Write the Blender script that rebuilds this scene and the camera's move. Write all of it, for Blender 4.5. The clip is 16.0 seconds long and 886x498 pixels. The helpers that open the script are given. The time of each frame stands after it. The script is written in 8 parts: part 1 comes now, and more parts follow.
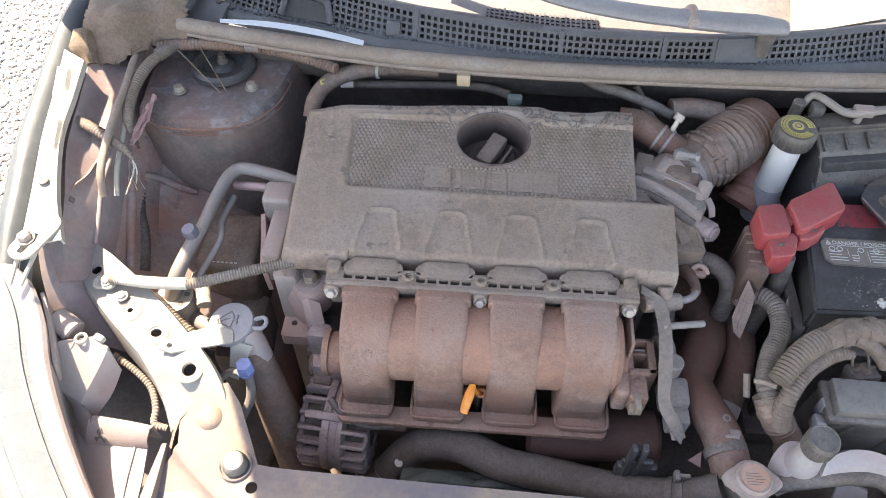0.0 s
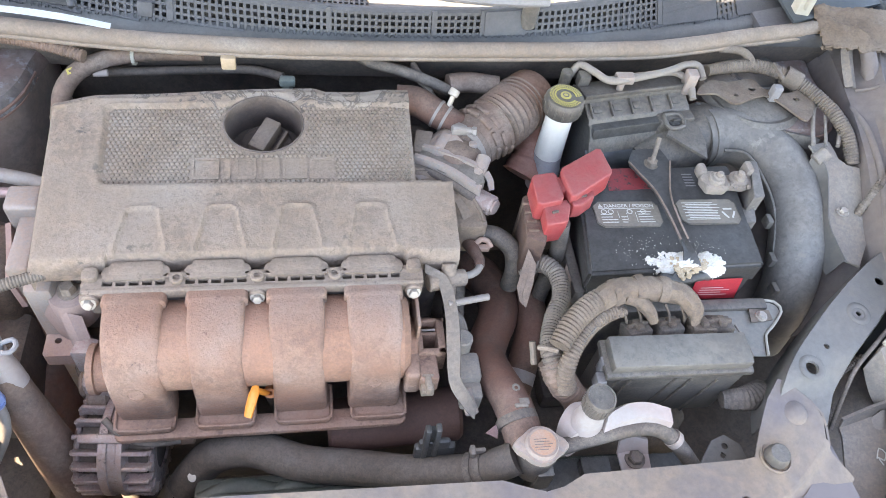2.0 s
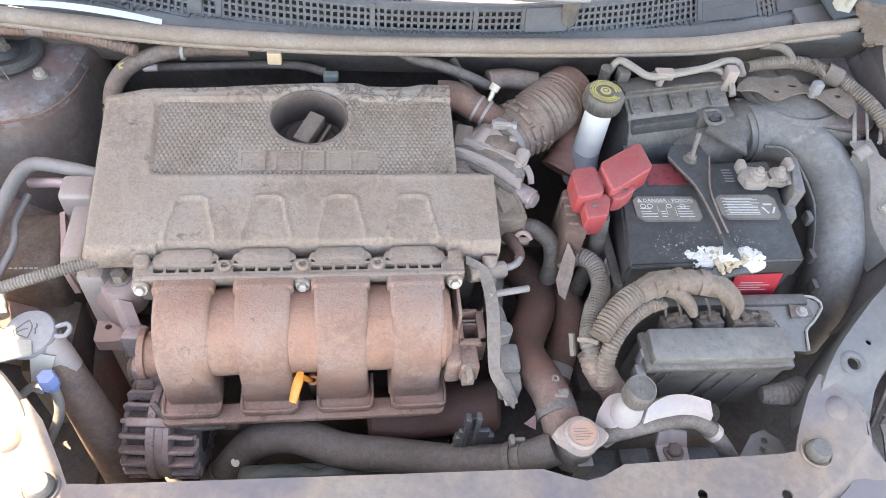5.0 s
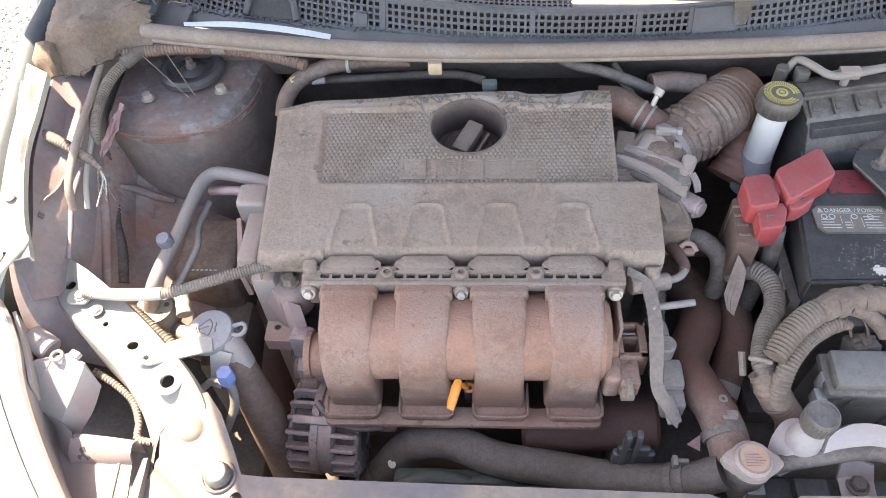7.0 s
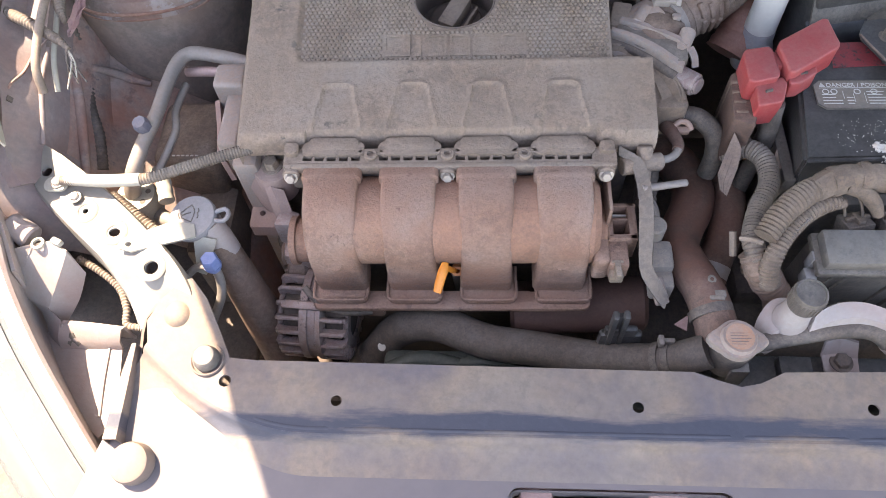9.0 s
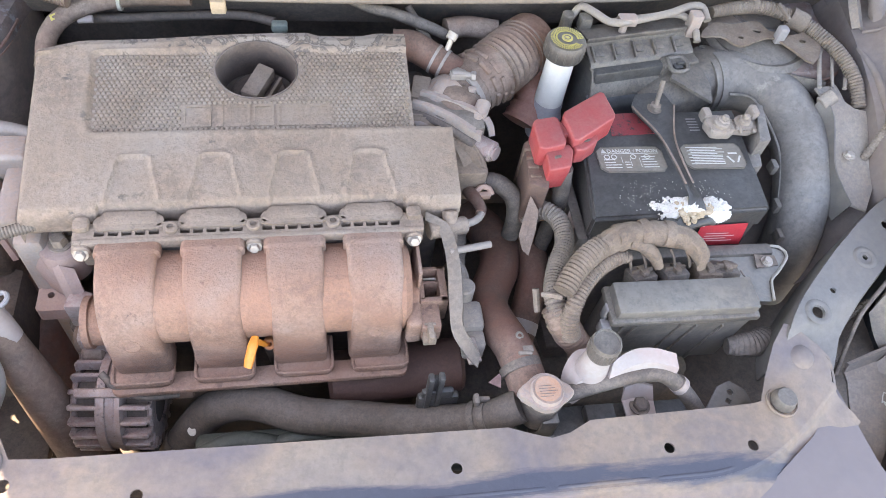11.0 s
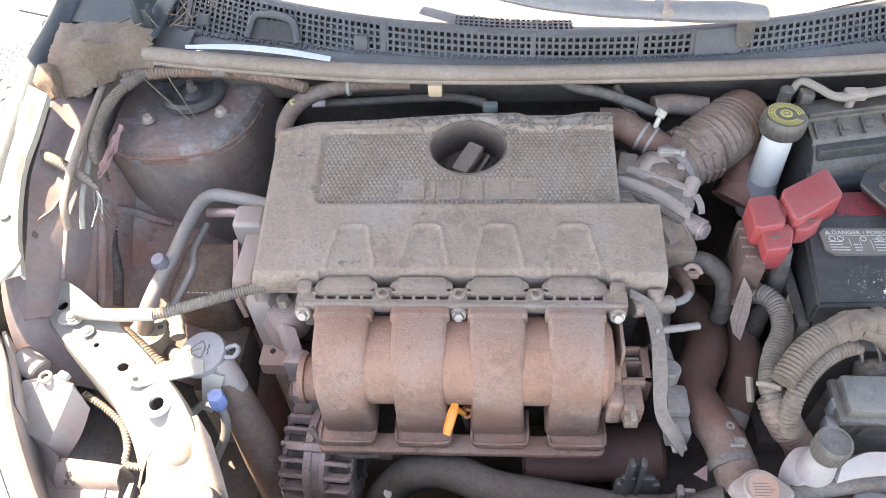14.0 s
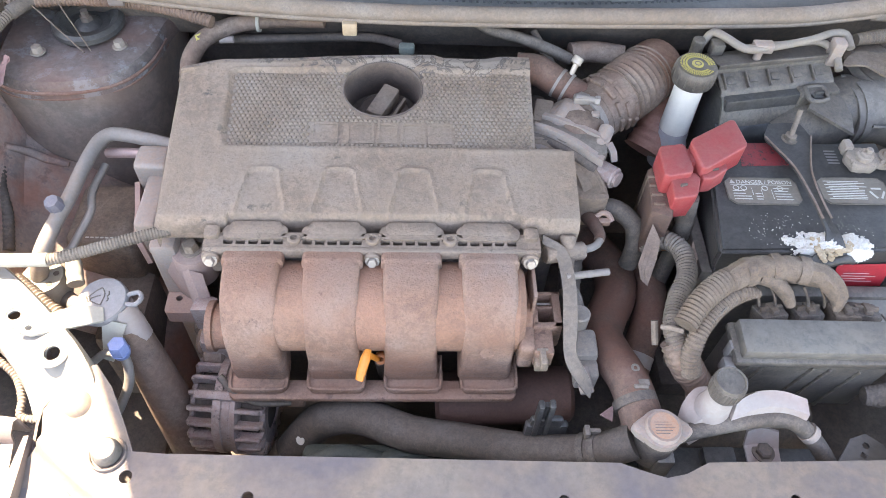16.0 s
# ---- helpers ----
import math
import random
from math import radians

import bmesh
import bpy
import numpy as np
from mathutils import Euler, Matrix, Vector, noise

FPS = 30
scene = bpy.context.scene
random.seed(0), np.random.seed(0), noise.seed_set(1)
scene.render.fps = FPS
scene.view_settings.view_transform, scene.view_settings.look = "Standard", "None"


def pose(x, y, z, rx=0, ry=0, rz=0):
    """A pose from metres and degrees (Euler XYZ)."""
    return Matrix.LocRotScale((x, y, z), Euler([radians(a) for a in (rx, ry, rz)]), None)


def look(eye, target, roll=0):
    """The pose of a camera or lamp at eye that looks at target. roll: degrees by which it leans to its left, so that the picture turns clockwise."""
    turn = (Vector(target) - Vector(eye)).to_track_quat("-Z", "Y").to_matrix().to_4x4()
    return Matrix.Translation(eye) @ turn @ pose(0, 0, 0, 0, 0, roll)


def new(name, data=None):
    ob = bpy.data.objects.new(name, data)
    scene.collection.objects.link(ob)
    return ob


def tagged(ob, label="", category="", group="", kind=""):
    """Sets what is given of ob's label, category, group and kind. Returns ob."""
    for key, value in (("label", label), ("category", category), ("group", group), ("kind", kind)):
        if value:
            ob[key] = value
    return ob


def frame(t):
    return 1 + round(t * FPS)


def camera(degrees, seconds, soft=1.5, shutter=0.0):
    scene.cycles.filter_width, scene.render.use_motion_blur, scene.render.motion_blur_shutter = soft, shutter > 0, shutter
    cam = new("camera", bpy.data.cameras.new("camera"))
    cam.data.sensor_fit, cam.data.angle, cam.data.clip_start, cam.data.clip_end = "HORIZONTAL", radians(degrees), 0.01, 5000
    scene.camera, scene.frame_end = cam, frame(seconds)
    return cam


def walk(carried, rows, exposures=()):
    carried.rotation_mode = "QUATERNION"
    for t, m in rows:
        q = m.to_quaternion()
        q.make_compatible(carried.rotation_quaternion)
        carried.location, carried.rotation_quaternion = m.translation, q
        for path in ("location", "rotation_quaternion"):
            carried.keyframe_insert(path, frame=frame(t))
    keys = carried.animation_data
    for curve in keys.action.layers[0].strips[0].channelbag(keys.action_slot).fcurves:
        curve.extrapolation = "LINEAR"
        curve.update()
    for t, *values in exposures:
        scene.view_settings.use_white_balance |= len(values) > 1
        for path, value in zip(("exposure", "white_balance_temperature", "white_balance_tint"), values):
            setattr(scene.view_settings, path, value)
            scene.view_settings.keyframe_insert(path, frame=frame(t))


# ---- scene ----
cam = camera(61.4, 16.0, soft=0.5)
METRES, EYE, TILT, LEAN, TURN = 0.366, 1.626, -50.0, 0.0, 3.0
PATH = [
    (0, (0.018, 0.095, 1.543), (-0.071, 1.333, -0.025), 0.8),
    (0.5, (0.017, 0.103, 1.543), (-0.029, 1.353, -0.017), 1.6),
    (1, (0.04, 0.115, 1.538), (0.093, 1.355, -0.031), 4.3),
    (1.5, (0.068, 0.119, 1.53), (0.284, 1.324, -0.051), 9.2),
    (2, (0.098, 0.117, 1.523), (0.415, 1.316, -0.046), 10.7),
    (2.5, (0.113, 0.12, 1.514), (0.662, 1.329, 0.018), 18.0),
    (3, (0.115, 0.122, 1.511), (0.666, 1.315, 0.004), 18.2),
    (3.5, (0.117, 0.124, 1.51), (0.69, 1.289, -0.011), 18.9),
    (4, (0.108, 0.116, 1.512), (0.663, 1.287, -0.012), 18.8),
    (4.5, (0.092, 0.106, 1.515), (0.571, 1.284, -0.029), 17.0),
    (5, (0.077, 0.099, 1.521), (0.329, 1.315, -0.047), 8.8),
    (5.2, (0.069, 0.095, 1.521), (0.263, 1.33, -0.04), 6.7),
    (7.3, (0.055, 0.109, 1.518), (-0.091, 1.334, -0.056), -4.7),
    (7.5, (0.054, 0.109, 1.517), (-0.104, 1.318, -0.068), -5.1),
    (8, (0.06, 0.111, 1.514), (-0.12, 1.245, -0.123), -6.2),
    (8.5, (0.063, 0.11, 1.508), (-0.111, 1.221, -0.146), -6.1),
    (9, (0.07, 0.113, 1.497), (-0.048, 1.101, -0.238), -5.5),
    (9.5, (0.094, 0.112, 1.486), (0.266, 1.007, -0.295), 6.8),
    (9.7, (0.101, 0.111, 1.485), (0.319, 1.016, -0.285), 8.8),
    (11.8, (0.088, 0.11, 1.497), (0.436, 1.338, -0.044), 10.6),
    (12, (0.09, 0.108, 1.496), (0.386, 1.351, -0.042), 9.1),
    (12.5, (0.082, 0.107, 1.495), (0.278, 1.383, -0.032), 6.4),
    (13, (0.08, 0.105, 1.496), (0.165, 1.403, -0.024), 3.0),
    (13.5, (0.074, 0.108, 1.493), (0.02, 1.42, -0.015), -1.5),
    (14, (0.07, 0.104, 1.492), (-0.081, 1.414, -0.012), -4.4),
    (14.5, (0.067, 0.105, 1.488), (-0.115, 1.348, -0.068), -5.4),
    (15, (0.067, 0.104, 1.485), (-0.129, 1.253, -0.141), -6.5),
    (15.5, (0.071, 0.106, 1.481), (-0.03, 1.282, -0.133), -2.7),
    (16, (0.077, 0.108, 1.48), (0.14, 1.319, -0.111), 3.4),
]
EXPOSURES = [(0.0, 2.58, 8300, 16), (0.5, 2.76, 8400, 16), (1.0, 3.14, 8400, 16), (2.0, 3.37, 8700, 14), (5.0, 3.35, 8750, 15), (7.5, 2.82, 8500, 18), 
             (8.5, 2.69, 8600, 18), (9.0, 2.70, 8700, 20), (9.5, 3.05, 8900, 20), (12.0, 3.38, 8900, 16), (13.0, 3.32, 8800, 16), (14.0, 3.11, 8500, 15), (14.5, 2.96, 8400, 15), (15.0, 2.65, 8400, 16), (15.5, 3.08, 8600, 16), (16.0, 3.16, 8600, 16)]
walk(cam, [(t, look(eye, target, roll)) for t, eye, target, roll in PATH], EXPOSURES)

# ---- light ----
C = 0.185          # the car's middle plane, x
SUN_WAY = Vector((0.45, -0.30, -1.0)).normalized()
world = bpy.data.worlds.new("sky")
scene.world = world
world.use_nodes = True
wn = world.node_tree
sky = wn.nodes.new("ShaderNodeTexSky")
sky.sky_type = "NISHITA"
sky.sun_disc = False
sky.sun_elevation = math.asin(-SUN_WAY.z)
sky.sun_rotation = math.atan2(-SUN_WAY.x, -SUN_WAY.y)
wn.links.new(sky.outputs[0], wn.nodes["Background"].inputs[0])
wn.nodes["Background"].inputs[1].default_value = 0.15
sun = new("sun", bpy.data.lights.new("sun", "SUN"))
sun.data.energy, sun.data.angle, sun.data.color = 3.3, radians(0.5), (1.0, 0.968, 0.875)
sun.matrix_world = look(Vector((0, 0, 5)) - SUN_WAY * 5, (0, 0, 5))


# ---- materials ----
def grime(name, base, dust=(0.34, 0.27, 0.21), amount=0.5, rough=0.6, metal=0.0, size=40.0, bump=0.15, spots=None, gloss=0.5, rust=None, calm=0.6, flakes=None):
    """A painted, plastic, rubber or metal surface under a coat of dry dust that lies thicker on what faces up."""
    m = bpy.data.materials.new(name)
    m.use_nodes = True
    t = m.node_tree
    b = t.nodes["Principled BSDF"]
    L = t.links.new

    def node(kind, **k):
        n = t.nodes.new(kind)
        for a, v in k.items():
            n.inputs[a.replace("_", " ")].default_value = v
        return n

    def maths(op, a, c):
        n = t.nodes.new("ShaderNodeMath")
        n.operation, n.use_clamp = op, True
        for i, v in enumerate((a, c)):
            if isinstance(v, float):
                n.inputs[i].default_value = v
            else:
                L(v, n.inputs[i])
        return n.outputs[0]

    co = t.nodes.new("ShaderNodeTexCoord").outputs["Object"]
    big = node("ShaderNodeTexNoise", Scale=size * 0.3, Detail=5.0, Roughness=0.62)
    fine = node("ShaderNodeTexNoise", Scale=size * 6.0, Detail=3.0, Roughness=0.7)
    L(co, big.inputs["Vector"])
    L(co, fine.inputs["Vector"])
    sep = t.nodes.new("ShaderNodeSeparateXYZ")
    L(t.nodes.new("ShaderNodeNewGeometry").outputs["Normal"], sep.inputs[0])
    up = maths("MULTIPLY_ADD", sep.outputs["Z"], 0.3)
    up.node.inputs[2].default_value = 0.1
    patch = node("ShaderNodeMapRange")
    L(big.outputs[0], patch.inputs["Value"])
    patch.inputs["From Min"].default_value, patch.inputs["From Max"].default_value = 0.34, 0.68
    mid = node("ShaderNodeTexNoise", Scale=size * 1.7, Detail=6.0, Roughness=0.72, Distortion=0.6)
    L(co, mid.inputs["Vector"])
    mott = node("ShaderNodeMapRange")
    L(mid.outputs[0], mott.inputs["Value"])
    mott.inputs["From Min"].default_value, mott.inputs["From Max"].default_value = 0.46, 0.54
    speck = node("ShaderNodeTexNoise", Scale=size * 4.2, Detail=7.0, Roughness=0.78)
    L(co, speck.inputs["Vector"])
    pits = node("ShaderNodeMapRange")
    L(speck.outputs[0], pits.inputs["Value"])
    pits.inputs["From Min"].default_value, pits.inputs["From Max"].default_value = 0.52, 0.61
    pits.inputs["To Min"].default_value, pits.inputs["To Max"].default_value = 1.0, 1.0 - 0.58 * calm
    f = maths("ADD", maths("MULTIPLY", patch.outputs[0], 0.5), up)
    f = maths("ADD", f, maths("MULTIPLY", mott.outputs[0], 0.40 * calm))
    f = maths("MULTIPLY", f, maths("ADD", maths("MULTIPLY", fine.outputs[0], 0.6), 0.65))
    f = maths("MULTIPLY", maths("MULTIPLY", f, float(amount) * 1.45), pits.outputs[0])
    tone = node("ShaderNodeMix")
    tone.data_type = "RGBA"
    L(patch.outputs[0], tone.inputs[0])
    tone.inputs["A"].default_value = (dust[0] * 1.05, dust[1] * 0.93, dust[2] * 0.85, 1)
    tone.inputs["B"].default_value = (dust[0] * 0.98, dust[1] * 1.03, dust[2] * 1.08, 1)
    mix = node("ShaderNodeMix")
    mix.data_type = "RGBA"
    L(f, mix.inputs[0])
    mix.inputs["A"].default_value = (*base, 1)
    L(tone.outputs["Result"], mix.inputs["B"])
    col = mix.outputs["Result"]
    if spots:
        sp = node("ShaderNodeTexNoise", Scale=spots[1], Detail=6.0, Roughness=0.75)
        L(co, sp.inputs["Vector"])
        r = node("ShaderNodeMapRange")
        L(sp.outputs[0], r.inputs["Value"])
        r.inputs["From Min"].default_value, r.inputs["From Max"].default_value = spots[2], spots[2] + 0.06
        m2 = node("ShaderNodeMix")
        m2.data_type = "RGBA"
        L(r.outputs[0], m2.inputs[0])
        L(col, m2.inputs["A"])
        m2.inputs["B"].default_value = (*spots[0], 1)
        col = m2.outputs["Result"]
    if rust:
        # broad stains of another dust: colour, share and scale
        st = node("ShaderNodeTexNoise", Scale=rust[2], Detail=4.0, Roughness=0.6, Distortion=0.4)
        L(co, st.inputs["Vector"])
        r = node("ShaderNodeMapRange")
        L(st.outputs[0], r.inputs["Value"])
        r.inputs["From Min"].default_value, r.inputs["From Max"].default_value = 0.40, 0.66
        r.inputs["To Max"].default_value = rust[1]
        m3 = node("ShaderNodeMix")
        m3.data_type = "RGBA"
        L(r.outputs[0], m3.inputs[0])
        L(col, m3.inputs["A"])
        m3.inputs["B"].default_value = (*rust[0], 1)
        col = m3.outputs["Result"]
    if flakes:
        # caked dust that peels off in scales: caked and bare colour, scale, and the y from which it lies thick
        fl = node("ShaderNodeTexNoise", Scale=flakes[2], Detail=7.0, Roughness=0.66, Distortion=1.0)
        L(co, fl.inputs["Vector"])
        at = t.nodes.new("ShaderNodeSeparateXYZ")
        L(t.nodes.new("ShaderNodeNewGeometry").outputs["Position"], at.inputs[0])
        lie = node("ShaderNodeMapRange")
        L(at.outputs["Y"], lie.inputs["Value"])
        lie.inputs["From Min"].default_value, lie.inputs["From Max"].default_value = flakes[3], flakes[3] + 0.05
        lie.inputs["To Min"].default_value, lie.inputs["To Max"].default_value = -0.32, 0.0
        n2 = t.nodes.new("ShaderNodeMath")
        L(fl.outputs[0], n2.inputs[0])
        L(lie.outputs[0], n2.inputs[1])
        for lo, hi, c in ((0.455, 0.475, flakes[1]), (0.515, 0.53, flakes[0])):
            r = node("ShaderNodeMapRange")
            L(n2.outputs[0], r.inputs["Value"])
            r.inputs["From Min"].default_value, r.inputs["From Max"].default_value = lo, hi
            r.inputs["To Max"].default_value = 0.75
            m4 = node("ShaderNodeMix")
            m4.data_type = "RGBA"
            L(r.outputs[0], m4.inputs[0])
            L(col, m4.inputs["A"])
            m4.inputs["B"].default_value = (*c, 1)
            col = m4.outputs["Result"]
    hue = node("ShaderNodeHueSaturation")
    var = node("ShaderNodeMapRange")
    L(fine.outputs[0], var.inputs["Value"])
    var.inputs["To Min"].default_value, var.inputs["To Max"].default_value = 1.0 - 0.36 * calm, 1.0 + 0.36 * calm
    L(var.outputs[0], hue.inputs["Value"])
    L(col, hue.inputs["Color"])
    L(hue.outputs[0], b.inputs["Base Color"])
    rr = node("ShaderNodeMapRange")
    L(f, rr.inputs["Value"])
    rr.inputs["To Min"].default_value, rr.inputs["To Max"].default_value = rough, min(1.0, rough + 0.35)
    L(rr.outputs[0], b.inputs["Roughness"])
    me = node("ShaderNodeMapRange")
    L(f, me.inputs["Value"])
    me.inputs["To Min"].default_value, me.inputs["To Max"].default_value = metal, 0.0
    L(me.outputs[0], b.inputs["Metallic"])
    b.inputs["Specular IOR Level"].default_value = gloss
    bu = node("ShaderNodeBump", Strength=min(1.0, bump * 2), Distance=0.002)
    L(maths("ADD", maths("MULTIPLY", fine.outputs[0], 0.5), maths("MULTIPLY", mid.outputs[0], 0.5)), bu.inputs["Height"])
    L(bu.outputs[0], b.inputs["Normal"])
    return m


COVER = grime("dusty_black_plastic", (0.080, 0.066, 0.058), (0.276, 0.214, 0.171), 0.97, 0.5, size=44, bump=0.4, spots=((0.105, 0.088, 0.074), 30.0, 0.615), rust=((0.235, 0.172, 0.130), 0.6, 8.0), flakes=((0.30, 0.245, 0.205), (0.085, 0.072, 0.064), 34.0, 0.795))
MANIF = grime("rust_dusted_plastic", (0.085, 0.053, 0.044), (0.290, 0.192, 0.150), 0.95, 0.5, size=58, bump=0.9, spots=((0.115, 0.080, 0.067), 34.0, 0.605), rust=((0.26, 0.130, 0.088), 0.75, 9.0))
# orange dust, brightened to stand in for light bounced between the runners
PLENUM = grime("orange_dusted_bounce_lit_plastic", (0.115, 0.068, 0.052), (0.285, 0.168, 0.122), 0.98, 0.55, size=50, bump=0.8, rust=((0.34, 0.170, 0.115), 0.6, 13.0))
PLASTIC = grime("black_plastic", (0.044, 0.043, 0.043), (0.245, 0.212, 0.180), 0.44, 0.40)
BATT = grime("battery_plastic", (0.027, 0.027, 0.028), (0.21, 0.20, 0.19), 0.20, 0.36, spots=((0.35, 0.35, 0.34), 160.0, 0.69))
RUBBER = grime("dusty_rubber", (0.035, 0.033, 0.032), (0.21, 0.17, 0.145), 0.55, 0.6, size=60)
BROWNRUB = grime("rust_dusted_rubber", (0.06, 0.043, 0.036), (0.255, 0.19, 0.155), 0.72, 0.6, size=45, rust=((0.23, 0.125, 0.09), 0.5, 16.0))
SEAL = grime("sun_bleached_rubber", (0.155, 0.130, 0.112), (0.27, 0.215, 0.175), 0.7, 0.7, size=55)
TAPE = grime("dusty_cloth_tape", (0.088, 0.073, 0.062), (0.220, 0.168, 0.132), 0.75, 0.8, size=90, bump=0.4)
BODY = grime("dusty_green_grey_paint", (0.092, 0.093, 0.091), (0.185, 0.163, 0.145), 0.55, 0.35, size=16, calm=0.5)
SUPPORT = grime("dusty_painted_steel", (0.128, 0.106, 0.094), (0.245, 0.190, 0.145), 0.85, 0.45, size=17, rust=((0.122, 0.108, 0.120), 0.8, 8.0), calm=0.6)
# BODY's steel under dust, its colour raised to stand in for sunlight
RAILP = grime("sunlit_dusted_steel", (0.19, 0.185, 0.175), (0.25, 0.225, 0.19), 0.6, 0.42, size=14, calm=0.4)
PANEL = grime("lilac_dusted_steel", (0.122, 0.110, 0.118), (0.168, 0.148, 0.150), 0.6, 0.48, size=6, rust=((0.150, 0.125, 0.120), 0.45, 3.5), calm=0.3)


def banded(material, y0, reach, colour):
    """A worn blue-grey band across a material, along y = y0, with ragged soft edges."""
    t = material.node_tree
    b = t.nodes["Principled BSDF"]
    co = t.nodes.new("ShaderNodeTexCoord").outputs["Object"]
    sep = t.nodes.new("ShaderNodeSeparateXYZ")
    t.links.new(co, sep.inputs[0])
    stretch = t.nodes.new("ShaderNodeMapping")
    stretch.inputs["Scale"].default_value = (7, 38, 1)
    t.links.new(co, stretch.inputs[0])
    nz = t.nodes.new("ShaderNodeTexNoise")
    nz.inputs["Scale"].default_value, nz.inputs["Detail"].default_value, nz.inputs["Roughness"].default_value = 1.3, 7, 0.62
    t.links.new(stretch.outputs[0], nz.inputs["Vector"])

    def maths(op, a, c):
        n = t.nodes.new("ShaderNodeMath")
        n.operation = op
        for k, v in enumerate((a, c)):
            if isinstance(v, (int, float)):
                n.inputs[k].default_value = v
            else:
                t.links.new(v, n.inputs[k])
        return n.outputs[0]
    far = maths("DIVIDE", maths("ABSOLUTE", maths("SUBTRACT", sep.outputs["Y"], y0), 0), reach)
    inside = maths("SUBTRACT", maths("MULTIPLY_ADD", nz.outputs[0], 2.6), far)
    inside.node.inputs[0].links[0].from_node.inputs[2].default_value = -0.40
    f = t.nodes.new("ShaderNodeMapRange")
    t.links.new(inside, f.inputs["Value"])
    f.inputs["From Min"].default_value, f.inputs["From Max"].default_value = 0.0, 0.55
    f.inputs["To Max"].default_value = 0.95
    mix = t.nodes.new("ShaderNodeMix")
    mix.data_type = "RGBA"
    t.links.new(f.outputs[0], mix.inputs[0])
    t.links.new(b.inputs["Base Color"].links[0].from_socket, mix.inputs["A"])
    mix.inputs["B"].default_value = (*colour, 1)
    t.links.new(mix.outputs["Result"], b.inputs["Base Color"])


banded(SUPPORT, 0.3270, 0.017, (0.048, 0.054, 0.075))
# low-x wing: real rust and grime, base lightened in place of bounced light
WING = grime("rusty_grimy_lit_steel", (0.17, 0.145, 0.142), (0.36, 0.28, 0.25), 0.75, 0.5, size=26, spots=((0.16, 0.148, 0.15), 15.0, 0.55), rust=((0.33, 0.135, 0.09), 0.75, 14.0))
TOWER = grime("peeling_dark_paint", (0.060, 0.052, 0.052), (0.25, 0.205, 0.19), 0.45, 0.4, size=30, spots=((0.20, 0.198, 0.205), 30.0, 0.53), rust=((0.21, 0.105, 0.08), 0.55, 12.0))
TOWERW = grime("rusty_brown_paint", (0.115, 0.100, 0.094), (0.33, 0.27, 0.24), 0.6, 0.45, size=22, rust=((0.19, 0.115, 0.09), 0.5, 9.0))
RUSTY = grime("rusted_edge", (0.15, 0.07, 0.055), (0.25, 0.16, 0.13), 0.7, 0.7, size=60)
FENDER = grime("dark_teal_car_paint", (0.036, 0.050, 0.060), (0.18, 0.178, 0.175), 0.20, 0.32, size=12, gloss=0.35, calm=0.4)
DARK = grime("oily_dark_metal", (0.048, 0.043, 0.041), (0.20, 0.155, 0.13), 0.55, 0.6)
ALU = grime("dusty_cast_aluminium", (0.30, 0.285, 0.28), (0.33, 0.25, 0.21), 0.85, 0.45, metal=0.6, size=50)
STEEL = grime("zinc_plated_steel", (0.46, 0.44, 0.415), (0.36, 0.29, 0.235), 0.55, 0.38, metal=0.85)
PIPE = grime("dull_aluminium_pipe", (0.27, 0.258, 0.252), (0.26, 0.215, 0.185), 0.65, 0.42, metal=0.5)
WHITE = grime("milky_and_sunlit_plastic", (0.35, 0.33, 0.325), (0.30, 0.24, 0.215), 0.55, 0.45, size=30, rust=((0.33, 0.22, 0.195), 0.5, 18.0), calm=0.4)
RED = grime("faded_red_plastic", (0.34, 0.028, 0.035), (0.31, 0.125, 0.11), 0.42, 0.4, calm=0.5)
REDLAB = grime("red_printed_label", (0.36, 0.03, 0.04), (0.10, 0.05, 0.05), 0.4, 0.4, size=90, spots=((0.05, 0.04, 0.04), 130.0, 0.55))
LABEL = grime("dusty_grey_label", (0.14, 0.13, 0.115), (0.26, 0.22, 0.18), 0.6, 0.5)
INK = grime("white_print", (0.62, 0.61, 0.57), (0.4, 0.36, 0.3), 0.4, 0.6)
YELLOW = grime("yellow_print", (0.55, 0.45, 0.10), (0.35, 0.30, 0.18), 0.4, 0.5)
ORANGE = grime("orange_dipstick_plastic", (0.62, 0.19, 0.015), (0.5, 0.3, 0.14), 0.15, 0.4)
BLUE = grime("faded_blue_cap", (0.13, 0.20, 0.42), (0.3, 0.3, 0.36), 0.3, 0.5)
GREYCAP = grime("sun_greyed_cap", (0.18, 0.18, 0.195), (0.30, 0.275, 0.26), 0.5, 0.5, calm=0.5)
CRUST = grime("white_acid_crust", (0.80, 0.82, 0.82), (0.55, 0.42, 0.27), 0.45, 0.9, size=120, bump=0.8)
LAMPLENS = grime("hazed_lamp_lens", (0.098, 0.118, 0.117), (0.19, 0.195, 0.187), 0.45, 0.14, size=6, gloss=0.8, calm=0.3)
COWL = grime("cowl_black_plastic", (0.036, 0.039, 0.046), (0.145, 0.138, 0.138), 0.4, 0.48, calm=0.4)
PAPER = grime("grey_white_paper", (0.50, 0.53, 0.57), (0.5, 0.48, 0.45), 0.2, 0.8)
SOUND = grime("frayed_felt", (0.10, 0.078, 0.06), (0.20, 0.15, 0.115), 0.8, 0.95, size=50, bump=1.0)
CONDUIT = grime("grey_dusty_conduit", (0.070, 0.063, 0.058), (0.222, 0.180, 0.148), 0.7, 0.6, size=70)
